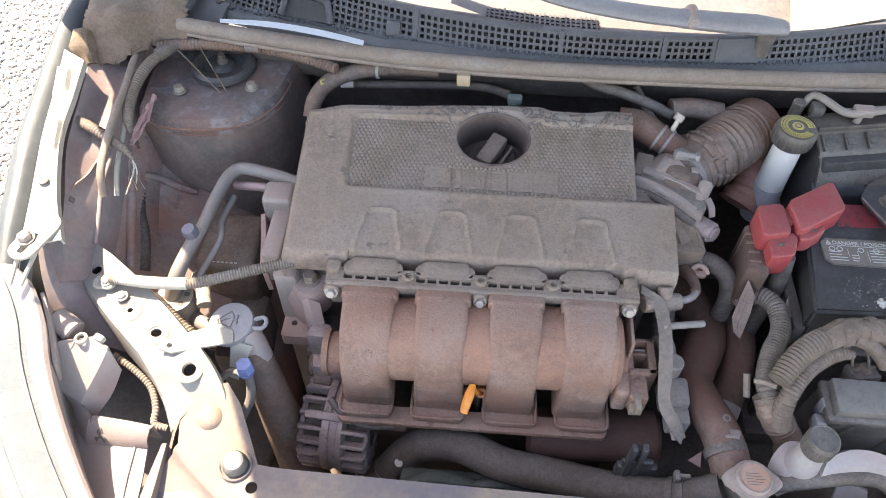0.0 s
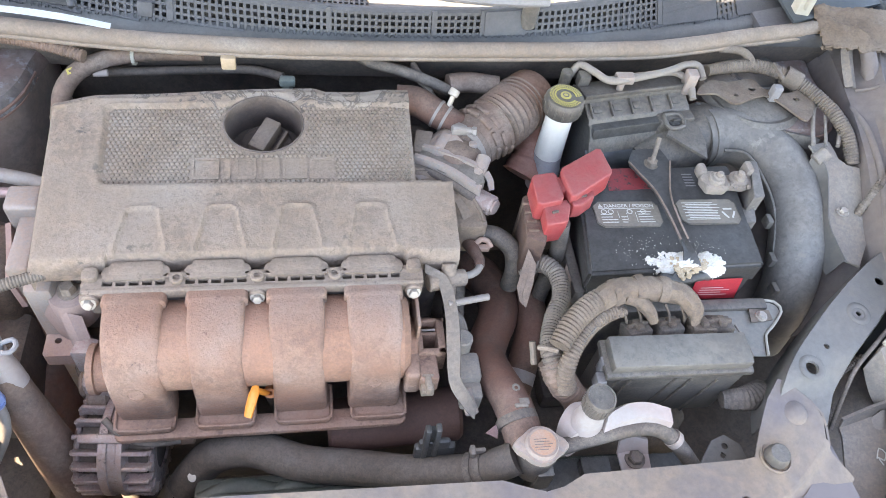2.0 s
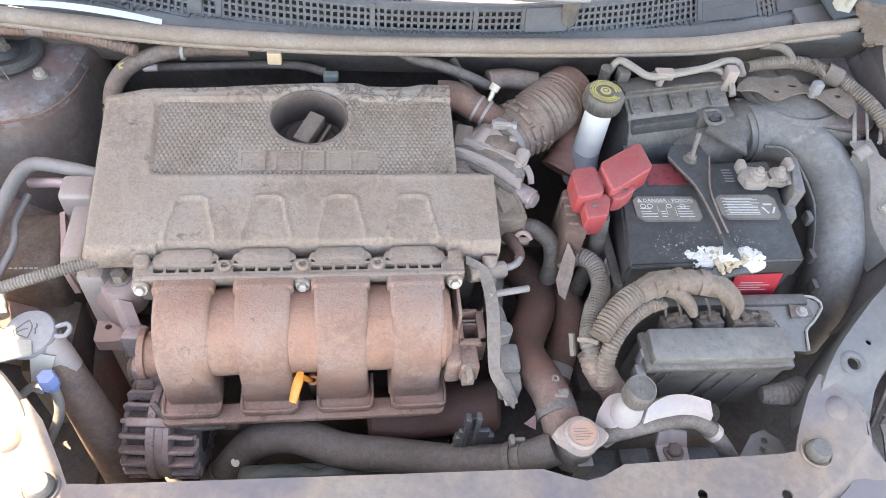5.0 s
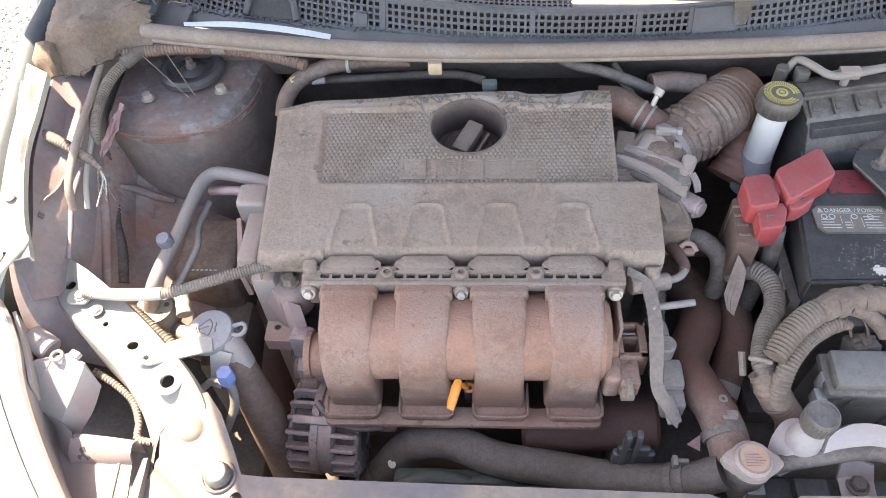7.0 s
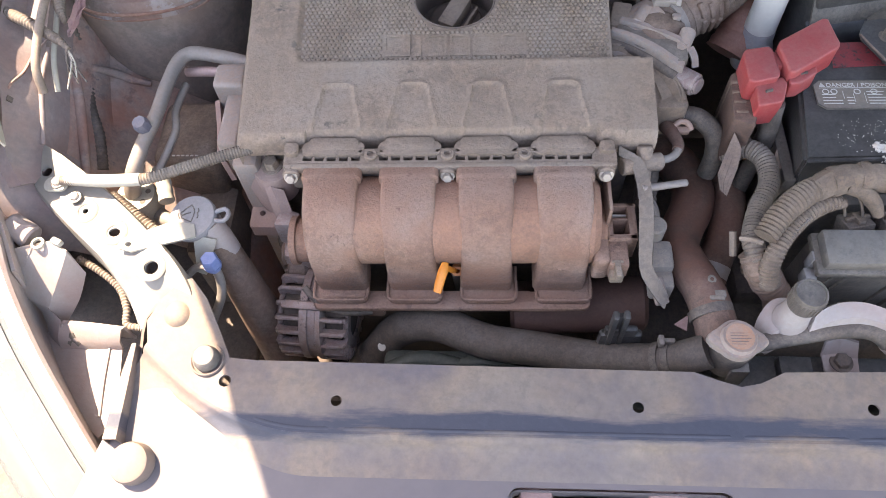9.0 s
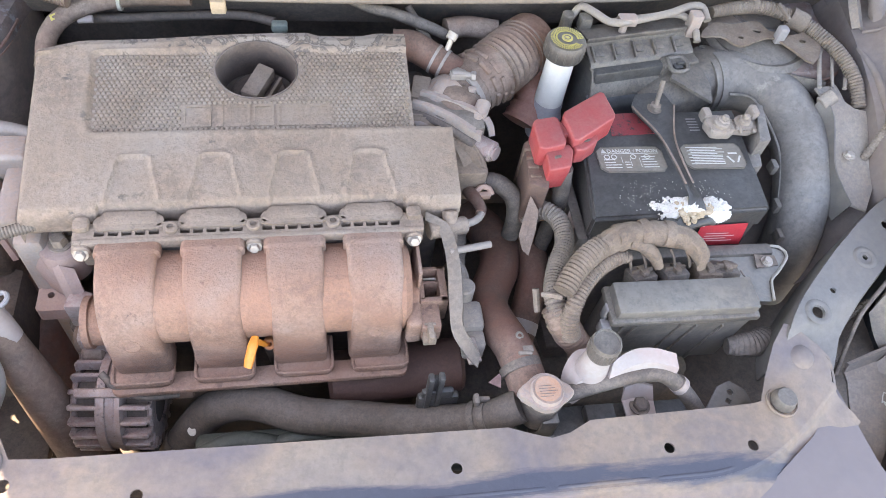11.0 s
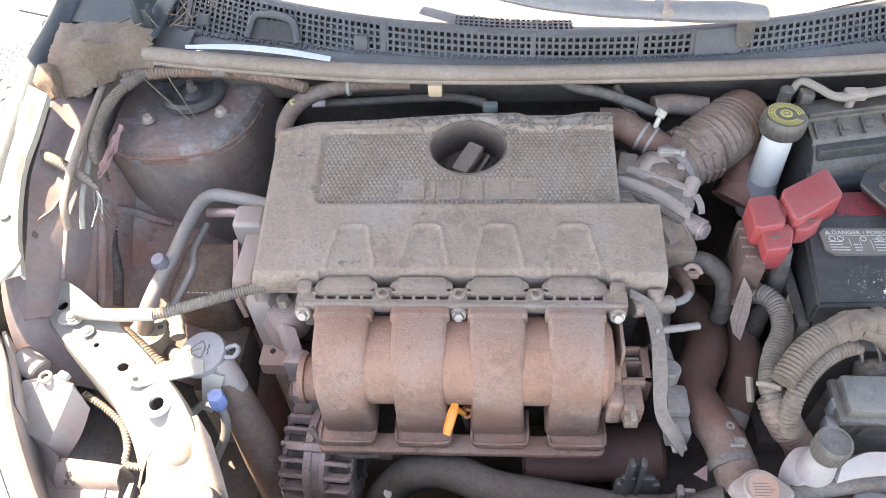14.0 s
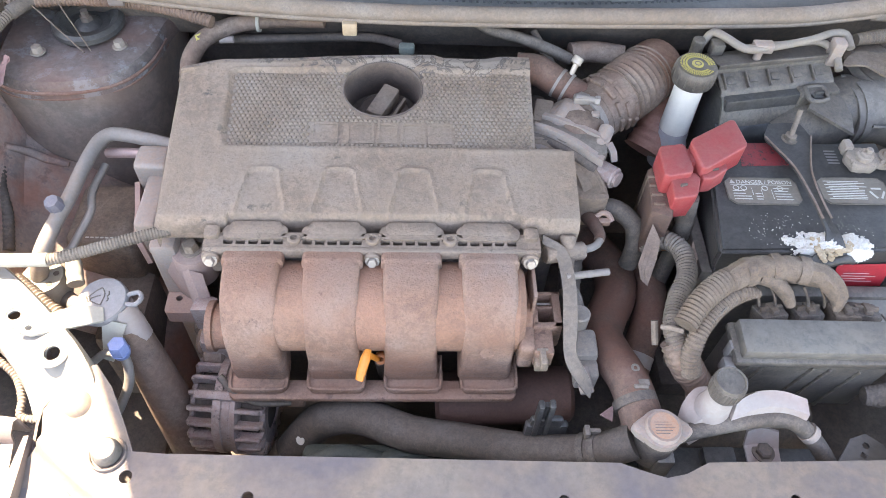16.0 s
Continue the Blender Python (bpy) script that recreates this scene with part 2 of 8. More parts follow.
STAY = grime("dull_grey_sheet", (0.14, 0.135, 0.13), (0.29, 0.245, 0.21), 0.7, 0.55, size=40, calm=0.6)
BROWNS = grime("brown_dusted_sheet", (0.115, 0.085, 0.072), (0.27, 0.20, 0.165), 0.7, 0.6, size=60)
STAYD = grime("dark_dusty_sheet", (0.085, 0.078, 0.072), (0.225, 0.185, 0.155), 0.75, 0.55, size=40)
DULLP = grime("grimy_aluminium_pipe", (0.24, 0.225, 0.21), (0.27, 0.22, 0.18), 0.6, 0.45, metal=0.4, size=70)
DULLZ = grime("dirty_zinc", (0.30, 0.275, 0.25), (0.30, 0.245, 0.20), 0.65, 0.5, metal=0.5, size=90)
CAST = grime("dull_cast_aluminium", (0.38, 0.345, 0.335), (0.25, 0.165, 0.15), 0.75, 0.35, metal=0.6, size=80, spots=((0.12, 0.095, 0.09), 60.0, 0.58))
RADHOSE = grime("braided_dark_rubber", (0.034, 0.031, 0.028), (0.150, 0.118, 0.100), 0.62, 0.6, size=60)
SHROUD = grime("green_black_plastic", (0.026, 0.038, 0.036), (0.11, 0.115, 0.10), 0.4, 0.5)
# low-x wing face: rusty taupe, lightened likewise for light the bonnet blocks
WINGF = grime("taupe_rusty_lit_steel", (0.165, 0.145, 0.150), (0.30, 0.245, 0.235), 0.6, 0.5, size=18, rust=((0.26, 0.15, 0.13), 0.5, 14.0), calm=0.6)
GLOSSY = grime("wiped_black_plastic", (0.022, 0.024, 0.028), (0.16, 0.155, 0.15), 0.18, 0.25, size=20, calm=0.5)
LAMPRIM = grime("grey_lamp_rim", (0.10, 0.105, 0.11), (0.20, 0.185, 0.17), 0.6, 0.5, size=25, calm=0.4)
TRAY = grime("pale_zinc_sheet", (0.17, 0.18, 0.172), (0.27, 0.245, 0.22), 0.6, 0.35, metal=0.3, size=30, calm=0.5)
HOSEB = grime("brown_dusted_hose", (0.055, 0.036, 0.030), (0.190, 0.120, 0.095), 0.75, 0.6, size=50, rust=((0.19, 0.075, 0.05), 0.7, 14.0))
STUD = grime("stud_plastic", (0.105, 0.088, 0.074), (0.265, 0.208, 0.165), 0.95, 0.5, size=60)
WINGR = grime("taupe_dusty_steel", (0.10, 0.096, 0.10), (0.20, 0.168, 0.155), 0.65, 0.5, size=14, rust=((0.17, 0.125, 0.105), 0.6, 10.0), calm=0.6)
DUCT = grime("grey_dusty_duct", (0.064, 0.063, 0.064), (0.225, 0.203, 0.182), 0.62, 0.45, size=22, spots=((0.22, 0.20, 0.175), 30.0, 0.60))
BOTTLE = grime("white_bottle_plastic", (0.66, 0.65, 0.62), (0.45, 0.36, 0.30), 0.2, 0.35, size=25, calm=0.3)
# cream parts, and the low-x strip where it stands in for sunlit BODY paint
CREAM = grime("cream_dusty_sunlit_paint", (0.36, 0.35, 0.31), (0.34, 0.305, 0.25), 0.5, 0.5, calm=0.4)


# ---- shaping ----
def mesh_of(bm, name, material, sharp=38):
    bmesh.ops.recalc_face_normals(bm, faces=bm.faces)
    for f in bm.faces:
        f.smooth = True
    for e in bm.edges:
        if len(e.link_faces) == 2 and e.calc_face_angle(0) > radians(sharp):
            e.smooth = False
    d = bpy.data.meshes.new(name)
    bm.to_mesh(d)
    bm.free()
    d.materials.append(material)
    return d


def stand(ob):
    """Where an object stands in the world."""
    return (stand(ob.parent) @ ob.matrix_parent_inverse if ob.parent else Matrix()) @ ob.matrix_basis


def part(name, bm, material, parent, label="", at=None):
    """One mesh object under a thing or under a part."""
    ob = new(name, mesh_of(bm, name, material))
    ob.parent = parent
    ob.matrix_parent_inverse = stand(parent).inverted()
    if at:
        ob.matrix_basis = at
    if label:
        tagged(ob, label)
    return ob


def thing(name, label, category, at=None, bm=None, material=None, group="", kind=""):
    """A top-level thing: an Empty at its base, or one mesh."""
    ob = tagged(new(name, mesh_of(bm, name, material) if bm else None), label, category, group, kind)
    if at:
        ob.location = at
    return ob


def join(*bms):
    """Several bmeshes as one."""
    a = bms[0]
    for b in bms[1:]:
        d = bpy.data.meshes.new("join")
        b.to_mesh(d)
        b.free()
        a.from_mesh(d)
        bpy.data.meshes.remove(d)
    return a


def moved(bm, m):
    bm.transform(m)
    return bm


def rbox(x0, x1, y0, y1, z0, z1, r=0.003, seg=2, taper=1.0):
    """A box with rounded edges; taper narrows its top."""
    bm = bmesh.new()
    bmesh.ops.create_cube(bm, size=1)
    for v in bm.verts:
        k = taper if v.co.z > 0 else 1.0
        v.co = ((x0 + x1) / 2 + v.co.x * (x1 - x0) * k, (y0 + y1) / 2 + v.co.y * (y1 - y0) * k, (z0 + z1) / 2 + v.co.z * (z1 - z0))
    if r:
        bmesh.ops.bevel(bm, geom=bm.edges[:], offset=r, segments=seg, profile=0.5, affect="EDGES")
    return bm


def lathe(profile, n=28, m=None, hollow=False):
    """A turned body: rows of (radius, height) about z; hollow leaves its ends open."""
    bm = bmesh.new()
    rings = []
    for r, z in profile:
        rings.append([bm.verts.new((r * math.cos(2 * math.pi * i / n), r * math.sin(2 * math.pi * i / n), z)) for i in range(n)])
    for a, b in zip(rings, rings[1:]):
        for i in range(n):
            bm.faces.new((a[i], a[(i + 1) % n], b[(i + 1) % n], b[i]))
    if profile[0][0] > 1e-6 and not hollow:
        bm.faces.new(rings[0][::-1])
    if profile[-1][0] > 1e-6 and not hollow:
        bm.faces.new(rings[-1])
    if m:
        bm.transform(m)
    return bm


def rod(a, b, r, n=16, r2=None):
    a, b = Vector(a), Vector(b)
    m = Matrix.Translation(a) @ (b - a).to_track_quat("Z", "Y").to_matrix().to_4x4()
    h = (b - a).length
    e = min(r, h) * 0.15
    r2 = r if r2 is None else r2
    return lathe([(r - e, 0), (r, e), (r2, h - e), (r2 - e, h)], n, m)


def along(points, step):
    """Evenly spaced points on a smooth line through the given ones, with their share of the way."""
    p = [Vector(q[:3]) for q in points]
    p = [2 * p[0] - p[1]] + p + [2 * p[-1] - p[-2]]
    out = []
    for i in range(1, len(p) - 2):
        a, b, c, d = p[i - 1:i + 3]
        n = max(2, int((c - b).length / step))
        for k in range(n):
            t = k / n
            out.append((0.5 * (2 * b + (c - a) * t + (2 * a - 5 * b + 4 * c - d) * t * t + (3 * b - a - 3 * c + d) * t ** 3), i - 1 + t))
    out.append((p[-2], len(p) - 3.0))
    return out


def hose(points, r, n=16, step=0.006, ribs=None, flat=1.0, side=None, rough=0.0):
    """A tube through points; r: one radius or one for each point; ribs: (pitch, depth) of its folds; flat: its height over its width."""
    line = along(points, step if not ribs else ribs[0] / 4)
    rs = r if isinstance(r, (list, tuple)) else [r] * len(points)
    bm = bmesh.new()
    rings, run, last, ref = [], 0.0, None, Vector(side) if side else None
    for i, (q, u) in enumerate(line):
        d = (line[min(i + 1, len(line) - 1)][0] - line[max(i - 1, 0)][0]).normalized()
        if last is not None:
            run += (q - last).length
        last = q
        if ref is None:
            ref = d.orthogonal().normalized()
        x = (ref - d * ref.dot(d)).normalized()
        if not side:
            ref = x
        y = d.cross(x)
        k = min(int(u), len(rs) - 2)
        rad = rs[k] + (rs[k + 1] - rs[k]) * (u - k)
        if ribs:
            rad -= ribs[1] * (0.5 - 0.5 * math.cos(2 * math.pi * run / ribs[0]))
        ring = []
        for j in range(n):
            a = 2 * math.pi * j / n
            w = rad + (rough * noise.noise(q * 60 + Vector((a, a, 0))) if rough else 0)
            ring.append(bm.verts.new(q + x * w * math.cos(a) + y * w * math.sin(a) * flat))
        rings.append(ring)
    for a, b in zip(rings, rings[1:]):
        for j in range(n):
            bm.faces.new((a[j], a[(j + 1) % n], b[(j + 1) % n], b[j]))
    bm.faces.new(rings[0][::-1])
    bm.faces.new(rings[-1])
    return bm


def circle(x, y, r, n=18, ry=None):
    return [(x + r * math.cos(2 * math.pi * i / n), y + (ry or r) * math.sin(2 * math.pi * i / n)) for i in range(n)]


def rounded(x0, x1, y0, y1, r, n=5):
    out = []
    for cx, cy, a0 in ((x1 - r, y1 - r, 0), (x0 + r, y1 - r, 90), (x0 + r, y0 + r, 180), (x1 - r, y0 + r, 270)):
        for i in range(n + 1):
            a = radians(a0 + 90 * i / n)
            out.append((cx + r * math.cos(a), cy + r * math.sin(a)))
    return out


def soft(points, n=5):
    """A closed smooth outline through a few corners."""
    k = len(points)
    out = []
    for i in range(k):
        a, b, c, d = (Vector(points[(i + j - 1) % k]) for j in range(4))
        for s in range(n):
            t = s / n
            out.append(tuple(0.5 * (2 * b + (c - a) * t + (2 * a - 5 * b + 4 * c - d) * t * t + (3 * b - a - 3 * c + d) * t ** 3)))
    return out


def plate(outline, holes=(), thick=0.003, lift=None, m=None, cuts=()):
    """A sheet cut to an outline with holes, top at z = 0 or at lift(x, y); cuts: lines (x, y, way x, way y) along which it may bend."""
    bm = bmesh.new()
    for loop in (outline, *holes):
        vs = [bm.verts.new((x, y, 0)) for x, y in loop]
        for a, b in zip(vs, vs[1:] + vs[:1]):
            bm.edges.new((a, b))
    bmesh.ops.triangle_fill(bm, use_beauty=True, use_dissolve=False, edges=bm.edges[:])
    for x, y, a, b in cuts:
        bmesh.ops.bisect_plane(bm, geom=bm.verts[:] + bm.edges[:] + bm.faces[:], plane_co=(x, y, 0), plane_no=(b, -a, 0))
    top = bm.faces[:]
    if top and sum(f.normal.z for f in top) < 0:
        bmesh.ops.reverse_faces(bm, faces=top)
    ex = bmesh.ops.extrude_face_region(bm, geom=top)
    for v in (g for g in ex["geom"] if isinstance(g, bmesh.types.BMVert)):
        v.co.z -= thick
    if lift:
        for v in bm.verts:
            v.co.z += lift(v.co.x, v.co.y)
    if m:
        bm.transform(m)
    return bm


def slab(outline, z0, z1, r=0.003, seg=2, lift=None):
    """An upright block over an outline, its edges rounded."""
    bm = bmesh.new()
    low = [bm.verts.new((x, y, z0)) for x, y in outline]
    top = [bm.verts.new((x, y, z1)) for x, y in outline]
    n = len(outline)
    bm.faces.new(low[::-1])
    bm.faces.new(top)
    for i in range(n):
        bm.faces.new((low[i], low[(i + 1) % n], top[(i + 1) % n], top[i]))
    if lift:
        for v in bm.verts:
            v.co.z += lift(v.co.x, v.co.y)
    bmesh.ops.bevel(bm, geom=bm.edges[:], offset=r, segments=seg, profile=0.5, affect="EDGES")
    return bm


def sheet(us, vs, place, thick=0.0, keep=None):
    """A surface place(u, v) over a grid; thick gives it a back."""
    bm = bmesh.new()
    g = [[bm.verts.new(place(u, v)) for v in vs] for u in us]
    for i in range(len(us) - 1):
        for j in range(len(vs) - 1):
            if keep is None or keep((us[i] + us[i + 1]) / 2, (vs[j] + vs[j + 1]) / 2):
                bm.faces.new((g[i][j], g[i + 1][j], g[i + 1][j + 1], g[i][j + 1]))
    bmesh.ops.delete(bm, geom=[v for v in bm.verts if not v.link_faces], context="VERTS")
    if thick:
        bmesh.ops.recalc_face_normals(bm, faces=bm.faces)
        bm.normal_update()
        rim = [e for e in bm.edges if len(e.link_faces) == 1]
        front = bm.faces[:]
        back = {v: bm.verts.new(v.co - v.normal * thick) for v in bm.verts[:]}
        for f in front:
            bm.faces.new([back[v] for v in reversed(f.verts)])
        for e in rim:
            a, b = e.verts
            bm.faces.new((a, b, back[b], back[a]))
    return bm


def span(a, b, n):
    return [a + (b - a) * i / (n - 1) for i in range(n)]


def loft(rows, n=24, thick=0.003):
    """A skin over several smooth lines, each given by a few points."""
    lines = []
    for row in rows:
        p = [q for q, _ in along(row, 0.004)]
        lines.append([p[round(i * (len(p) - 1) / (n - 1))] for i in range(n)])
    return sheet(list(range(len(lines))), list(range(n)), lambda i, j: lines[i][j], thick)


def ease(x):
    x = min(1.0, max(0.0, x))
    return x * x * (3 - 2 * x)


def bolt(parent, x, y, z, r=0.008, h=0.006, material=None, m=None):
    """A hexagon bolt head on its washer."""
    w = lathe([(r * 1.35, 0), (r * 1.35, 0.0015), (r * 0.9, 0.0018)], 20)
    hx = lathe([(r, 0.0015), (r, h * 0.8), (r * 0.82, h)], 6)
    return part("bolt", join(w, hx), material or STEEL, parent, at=(m or Matrix()) if m else pose(x, y, z))


# ---- ground and surroundings ----
def build_ground():
    gm = bpy.data.materials.new("pale_gravel")
    gm.use_nodes = True
    t = gm.node_tree
    v = t.nodes.new("ShaderNodeTexVoronoi")
    v.inputs["Scale"].default_value = 75
    ramp = t.nodes.new("ShaderNodeValToRGB")
    ramp.color_ramp.elements[0].color = (0.50, 0.485, 0.45, 1)
    ramp.color_ramp.elements[1].color = (0.11, 0.105, 0.10, 1)
    ramp.color_ramp.elements[1].position = 0.8
    co = t.nodes.new("ShaderNodeTexCoord")
    t.links.new(co.outputs["Object"], v.inputs["Vector"])
    t.links.new(v.outputs["Distance"], ramp.inputs[0])
    b = t.nodes["Principled BSDF"]
    t.links.new(ramp.outputs[0], b.inputs["Base Color"])
    b.inputs["Roughness"].default_value = 0.95
    bu = t.nodes.new("ShaderNodeBump")
    bu.inputs["Distance"].default_value = 0.01
    t.links.new(v.outputs["Distance"], bu.inputs["Height"])
    bu.invert = True
    t.links.new(bu.outputs[0], b.inputs["Normal"])
    bm = bmesh.new()
    bmesh.ops.create_grid(bm, x_segments=8, y_segments=8, size=400)
    thing("ground", "pale sunlit gravel ground", "ground", bm=bm, material=gm, kind="structure")
    # loose stones where the ground shows beside the car
    sm = grime("gravel_stone", (0.44, 0.43, 0.41), (0.55, 0.53, 0.50), 0.5, 0.9, size=30)
    bm = bmesh.new()
    rng = random.Random(4)
    ico = bmesh.new()
    bmesh.ops.create_icosphere(ico, subdivisions=1, radius=1)
    base = [v.co.copy() for v in ico.verts]
    tri = [[v.index for v in f.verts] for f in ico.faces]
    ico.free()
    verts, faces = [], []
    for x0, x1, y0, y1, count in ((-1.80, -1.10, 1.2, 2.4, 7000), (1.5, 2.6, 0.8, 1.60, 8000)):
        for _ in range(count):
            p = Vector((rng.uniform(x0, x1), rng.uniform(y0, y1), 0.003))
            r = rng.uniform(0.0045, 0.0105)
            rot = Euler((rng.random() * 6, rng.random() * 6, rng.random() * 6)).to_matrix()
            k = len(verts)
            sq = (1, rng.uniform(0.6, 1), rng.uniform(0.5, 0.9))
            for c in base:
                w = rot @ Vector((c.x * sq[0], c.y * sq[1], c.z * sq[2])) * r * rng.uniform(0.85, 1.15)
                verts.append(p + w)
            faces += [[i + k for i in f] for f in tri]
    d = bpy.data.meshes.new("gravel")
    d.from_pydata(verts, [], faces)
    d.materials.append(sm)
    tagged(new("gravel", d), "loose pale crushed stones on the ground", "gravel", kind="stuff")


# ---- the car's body ----
car = thing("car", "dusty dark green-grey car with its bonnet raised", "car", at=(C, 0.4, 0.0))


def both(fn):
    """Builds a part on each side: fn(s) with s = -1 for low x and 1 for high x; a place lies s * u from the middle."""
    for s in (-1, 1):
        fn(s)


def X(s, u):
    return C + s * u


def build_support():
    """The radiator support with its corners in one pressing, the fold before it and the lower panel with the latch opening."""
    def high(x, y):
        u = abs(x - C)
        return .768 + ease((u - .375) / .05) * (.003 + (y - .39) * .25)

    def front_edge(x):
        """The line where the flange falls to the lower panel: it sweeps back towards the fenders."""
        u = abs(x - C)
        return .316 + 2.6 * max(0.0, u - .29) ** 2
    half = [(.37, .392), (.385, .394), (.398, .42), (.416, .455), (.434, .476), (.446, .472), (.466, .452), (.478, .430)]
    rear = [(X(1, u), y) for u, y in half]
    mid = [(.37, .388), (.345, .376), (.325, .372), (.305, .378), (.28, .387), (-.17, .392)]
    lead = [(x, front_edge(x)) for x in span(X(-1, .474), X(1, .474), 70)]
    outline = rear[::-1] + mid + [(X(-1, u), y) for u, y in half[1:]] + lead
    lines = [(X(s, u), 0, 0, 1) for s in (-1, 1) for u in (.375, .385, .395, .405, .415, .425, .45, .475)] + [(C, y, 1, 0) for y in (.345, .36, .375, .39, .405, .42, .44, .46)]
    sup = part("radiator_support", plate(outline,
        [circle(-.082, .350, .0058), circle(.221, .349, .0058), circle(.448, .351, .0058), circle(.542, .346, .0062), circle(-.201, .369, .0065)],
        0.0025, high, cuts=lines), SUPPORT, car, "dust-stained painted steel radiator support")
    # rounded fall from the flange to the lower panel
    prof = [(.002, 0), (-.002, -.0012), (-.005, -.005), (-.007, -.011), (-.012, -.0155), (-.020, -.0185), (-.029, -.0209), (-.040, -.0245)]
    xs = span(X(-1, .476), X(1, .476), 110)
    part("fold", sheet(xs, list(range(len(prof))), lambda x, j: (x + (.7 * prof[j][0] * ease((abs(x - C) - .37) / .12)) * (-1 if x > C else 1), front_edge(x) + prof[j][0], high(x, front_edge(x)) + prof[j][1] * (1 - .2 * ease((abs(x - C) - .36) / .1))), 0.0025), SUPPORT, sup)
    for a, b in ((-.165, -.085), (-.075, .31), (.318, .42), (.425, .515)):
        part("groove", sheet(span(a, b, 24), span(0, 1, 5), lambda x, v: (x, front_edge(x) + .003 + .0045 * v, .7678 + .0012 * math.sin(math.pi * v) * ease(min(x - a, b - x) / .008)), 0.001), SUPPORT, sup)

    front = part("front_panel", plate(
        [(X(1, .489), .405), (X(1, .44), .355), (X(1, .38), .315), (X(1, .32), .297), (C, .292), (X(-1, .32), .297), (X(-1, .38), .315), (X(-1, .44), .355), (X(-1, .489), .405), (X(-1, .506), .323), (X(-1, .53), .25), (X(-1, .54), .05), (X(1, .54), .05), (X(1, .53), .25), (X(1, .506), .323)],
        [rounded(.092, .311, .10, .274, .012), circle(.447, .249, .019, 20, .022), circle(.577, .229, .006), circle(-.205, .229, .006)],
        0.003, lambda x, y: .7466 - (.2965 - y) * 0.12), PANEL, car, "sun-bleached lower support panel with latch opening")
    part("latch_rim", sheet(list(range(49)), [0, 1], lambda i, v: ((rounded(.092, .311, .10, .274, .012, 11) + rounded(.092, .311, .10, .274, .012, 11)[:1])[i][0],
         (rounded(.092, .311, .10, .274, .012, 11) + rounded(.092, .311, .10, .274, .012, 11)[:1])[i][1], .744 - .12 * (.2965 - .2) - .02 * v), 0.0015), PANEL, front)
    part("hole_rim", sheet(list(range(33)), [0, 1], lambda i, v: (.447 + (.0195 + .001 * v) * math.cos(i * math.pi / 16), .249 + (.0225 + .001 * v) * math.sin(i * math.pi / 16), .7403 - .018 * v + .12 * .0225 * math.sin(i * math.pi / 16)), .0015), SUPPORT, front)
    boss = part("pressing", sheet(span(.513, .60, 26), span(.195, .245, 22), lambda x, y: (x, y, .7464 - (.2965 - y) * .12 + .0075 * ease((.021 - math.hypot(max(0, abs(x - .556 + .3 * (.22 - y)) - .018), y - .219)) / .008)), 0, lambda x, y: math.hypot(x - .577, y - .229) > .008 and math.hypot(max(0, abs(x - .556 + .3 * (.22 - y)) - .018), y - .219) < .023), PANEL, front)
    part("press_ring", lathe([(.0205, -.002), (.0205, .0065), (.0185, .0085), (.0165, .0065), (.0150, .0052), (.001, .0052)], 32, pose(.533, .215, .7375, -6)), PANEL, front)
    part("boss_hole", lathe([(.0062, 0), (.0062, .0008), (0, .0009)], 18, pose(.577, .229, .7435)), DARK, boss)

    part("panel_stop", lathe([(.0215, -.004), (.021, .022), (.0195, .027), (.016, .029), (.0005, .030)], 32, pose(-0.286, 0.288, .736, 8)), SUPPORT, front, "dusty round rubber stop")

    def corner(s):
        """The bonnet stop and the diagonal rail that runs under the corner."""
        part("rim", lathe([(.0185, 0), (.0180, .0022), (.0170, .0028), (.0160, .002), (.0160, 0)], 28, pose(X(s, .408), .391, .769), True), SUPPORT, sup)
        part("bonnet_stop", lathe([(.0138, 0), (.0138, .005), (.0128, .007), (.0122, .011), (.0105, .0130), (.004, .0136)], 28, pose(X(s, .408), .391, .770)), PLASTIC, sup, "grey rubber bonnet stop")
        part("dome", lathe([(.0150, -.001), (.0125, .0025), (.009, .0052), (.005, .0064), (.0005, .0067)], 28, pose(X(s, .446), .437, .7825, 14)), SUPPORT, sup)
        part("side_fold", loft([[(X(s, .470), .452, .784), (X(s, .485), .428, .777), (X(s, .489), .405, .758), (X(s, .506), .323, .749), (X(s, .53), .25, .740)], [(X(s, .475), .452, .74), (X(s, .490), .428, .735), (X(s, .494), .405, .72), (X(s, .511), .323, .71), (X(s, .535), .25, .70)]], 12), SUPPORT, sup)
        if s < 0:
            part("side_lip", loft([[(X(s, .497), .408, .735), (X(s, .502), .360, .735), (X(s, .505), .306, .735)], [(X(s, .494), .408, .7700), (X(s, .499), .360, .7675), (X(s, .502), .306, .7650)], [(X(s, .4885), .408, .7715), (X(s, .4875), .360, .7690), (X(s, .4870), .306, .7665)], [(X(s, .4875), .408, .735), (X(s, .4865), .360, .735), (X(s, .4855), .306, .735)]], 14, .002), SUPPORT, sup)
        # low-x rail gets the paler copy, with the sun put into its colour
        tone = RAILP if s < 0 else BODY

        def lift(x, y):
            return .797 + (y - .47) * .12 - .022 * ease((.482 - y + .35 * (abs(x - C) - .46)) / .040)
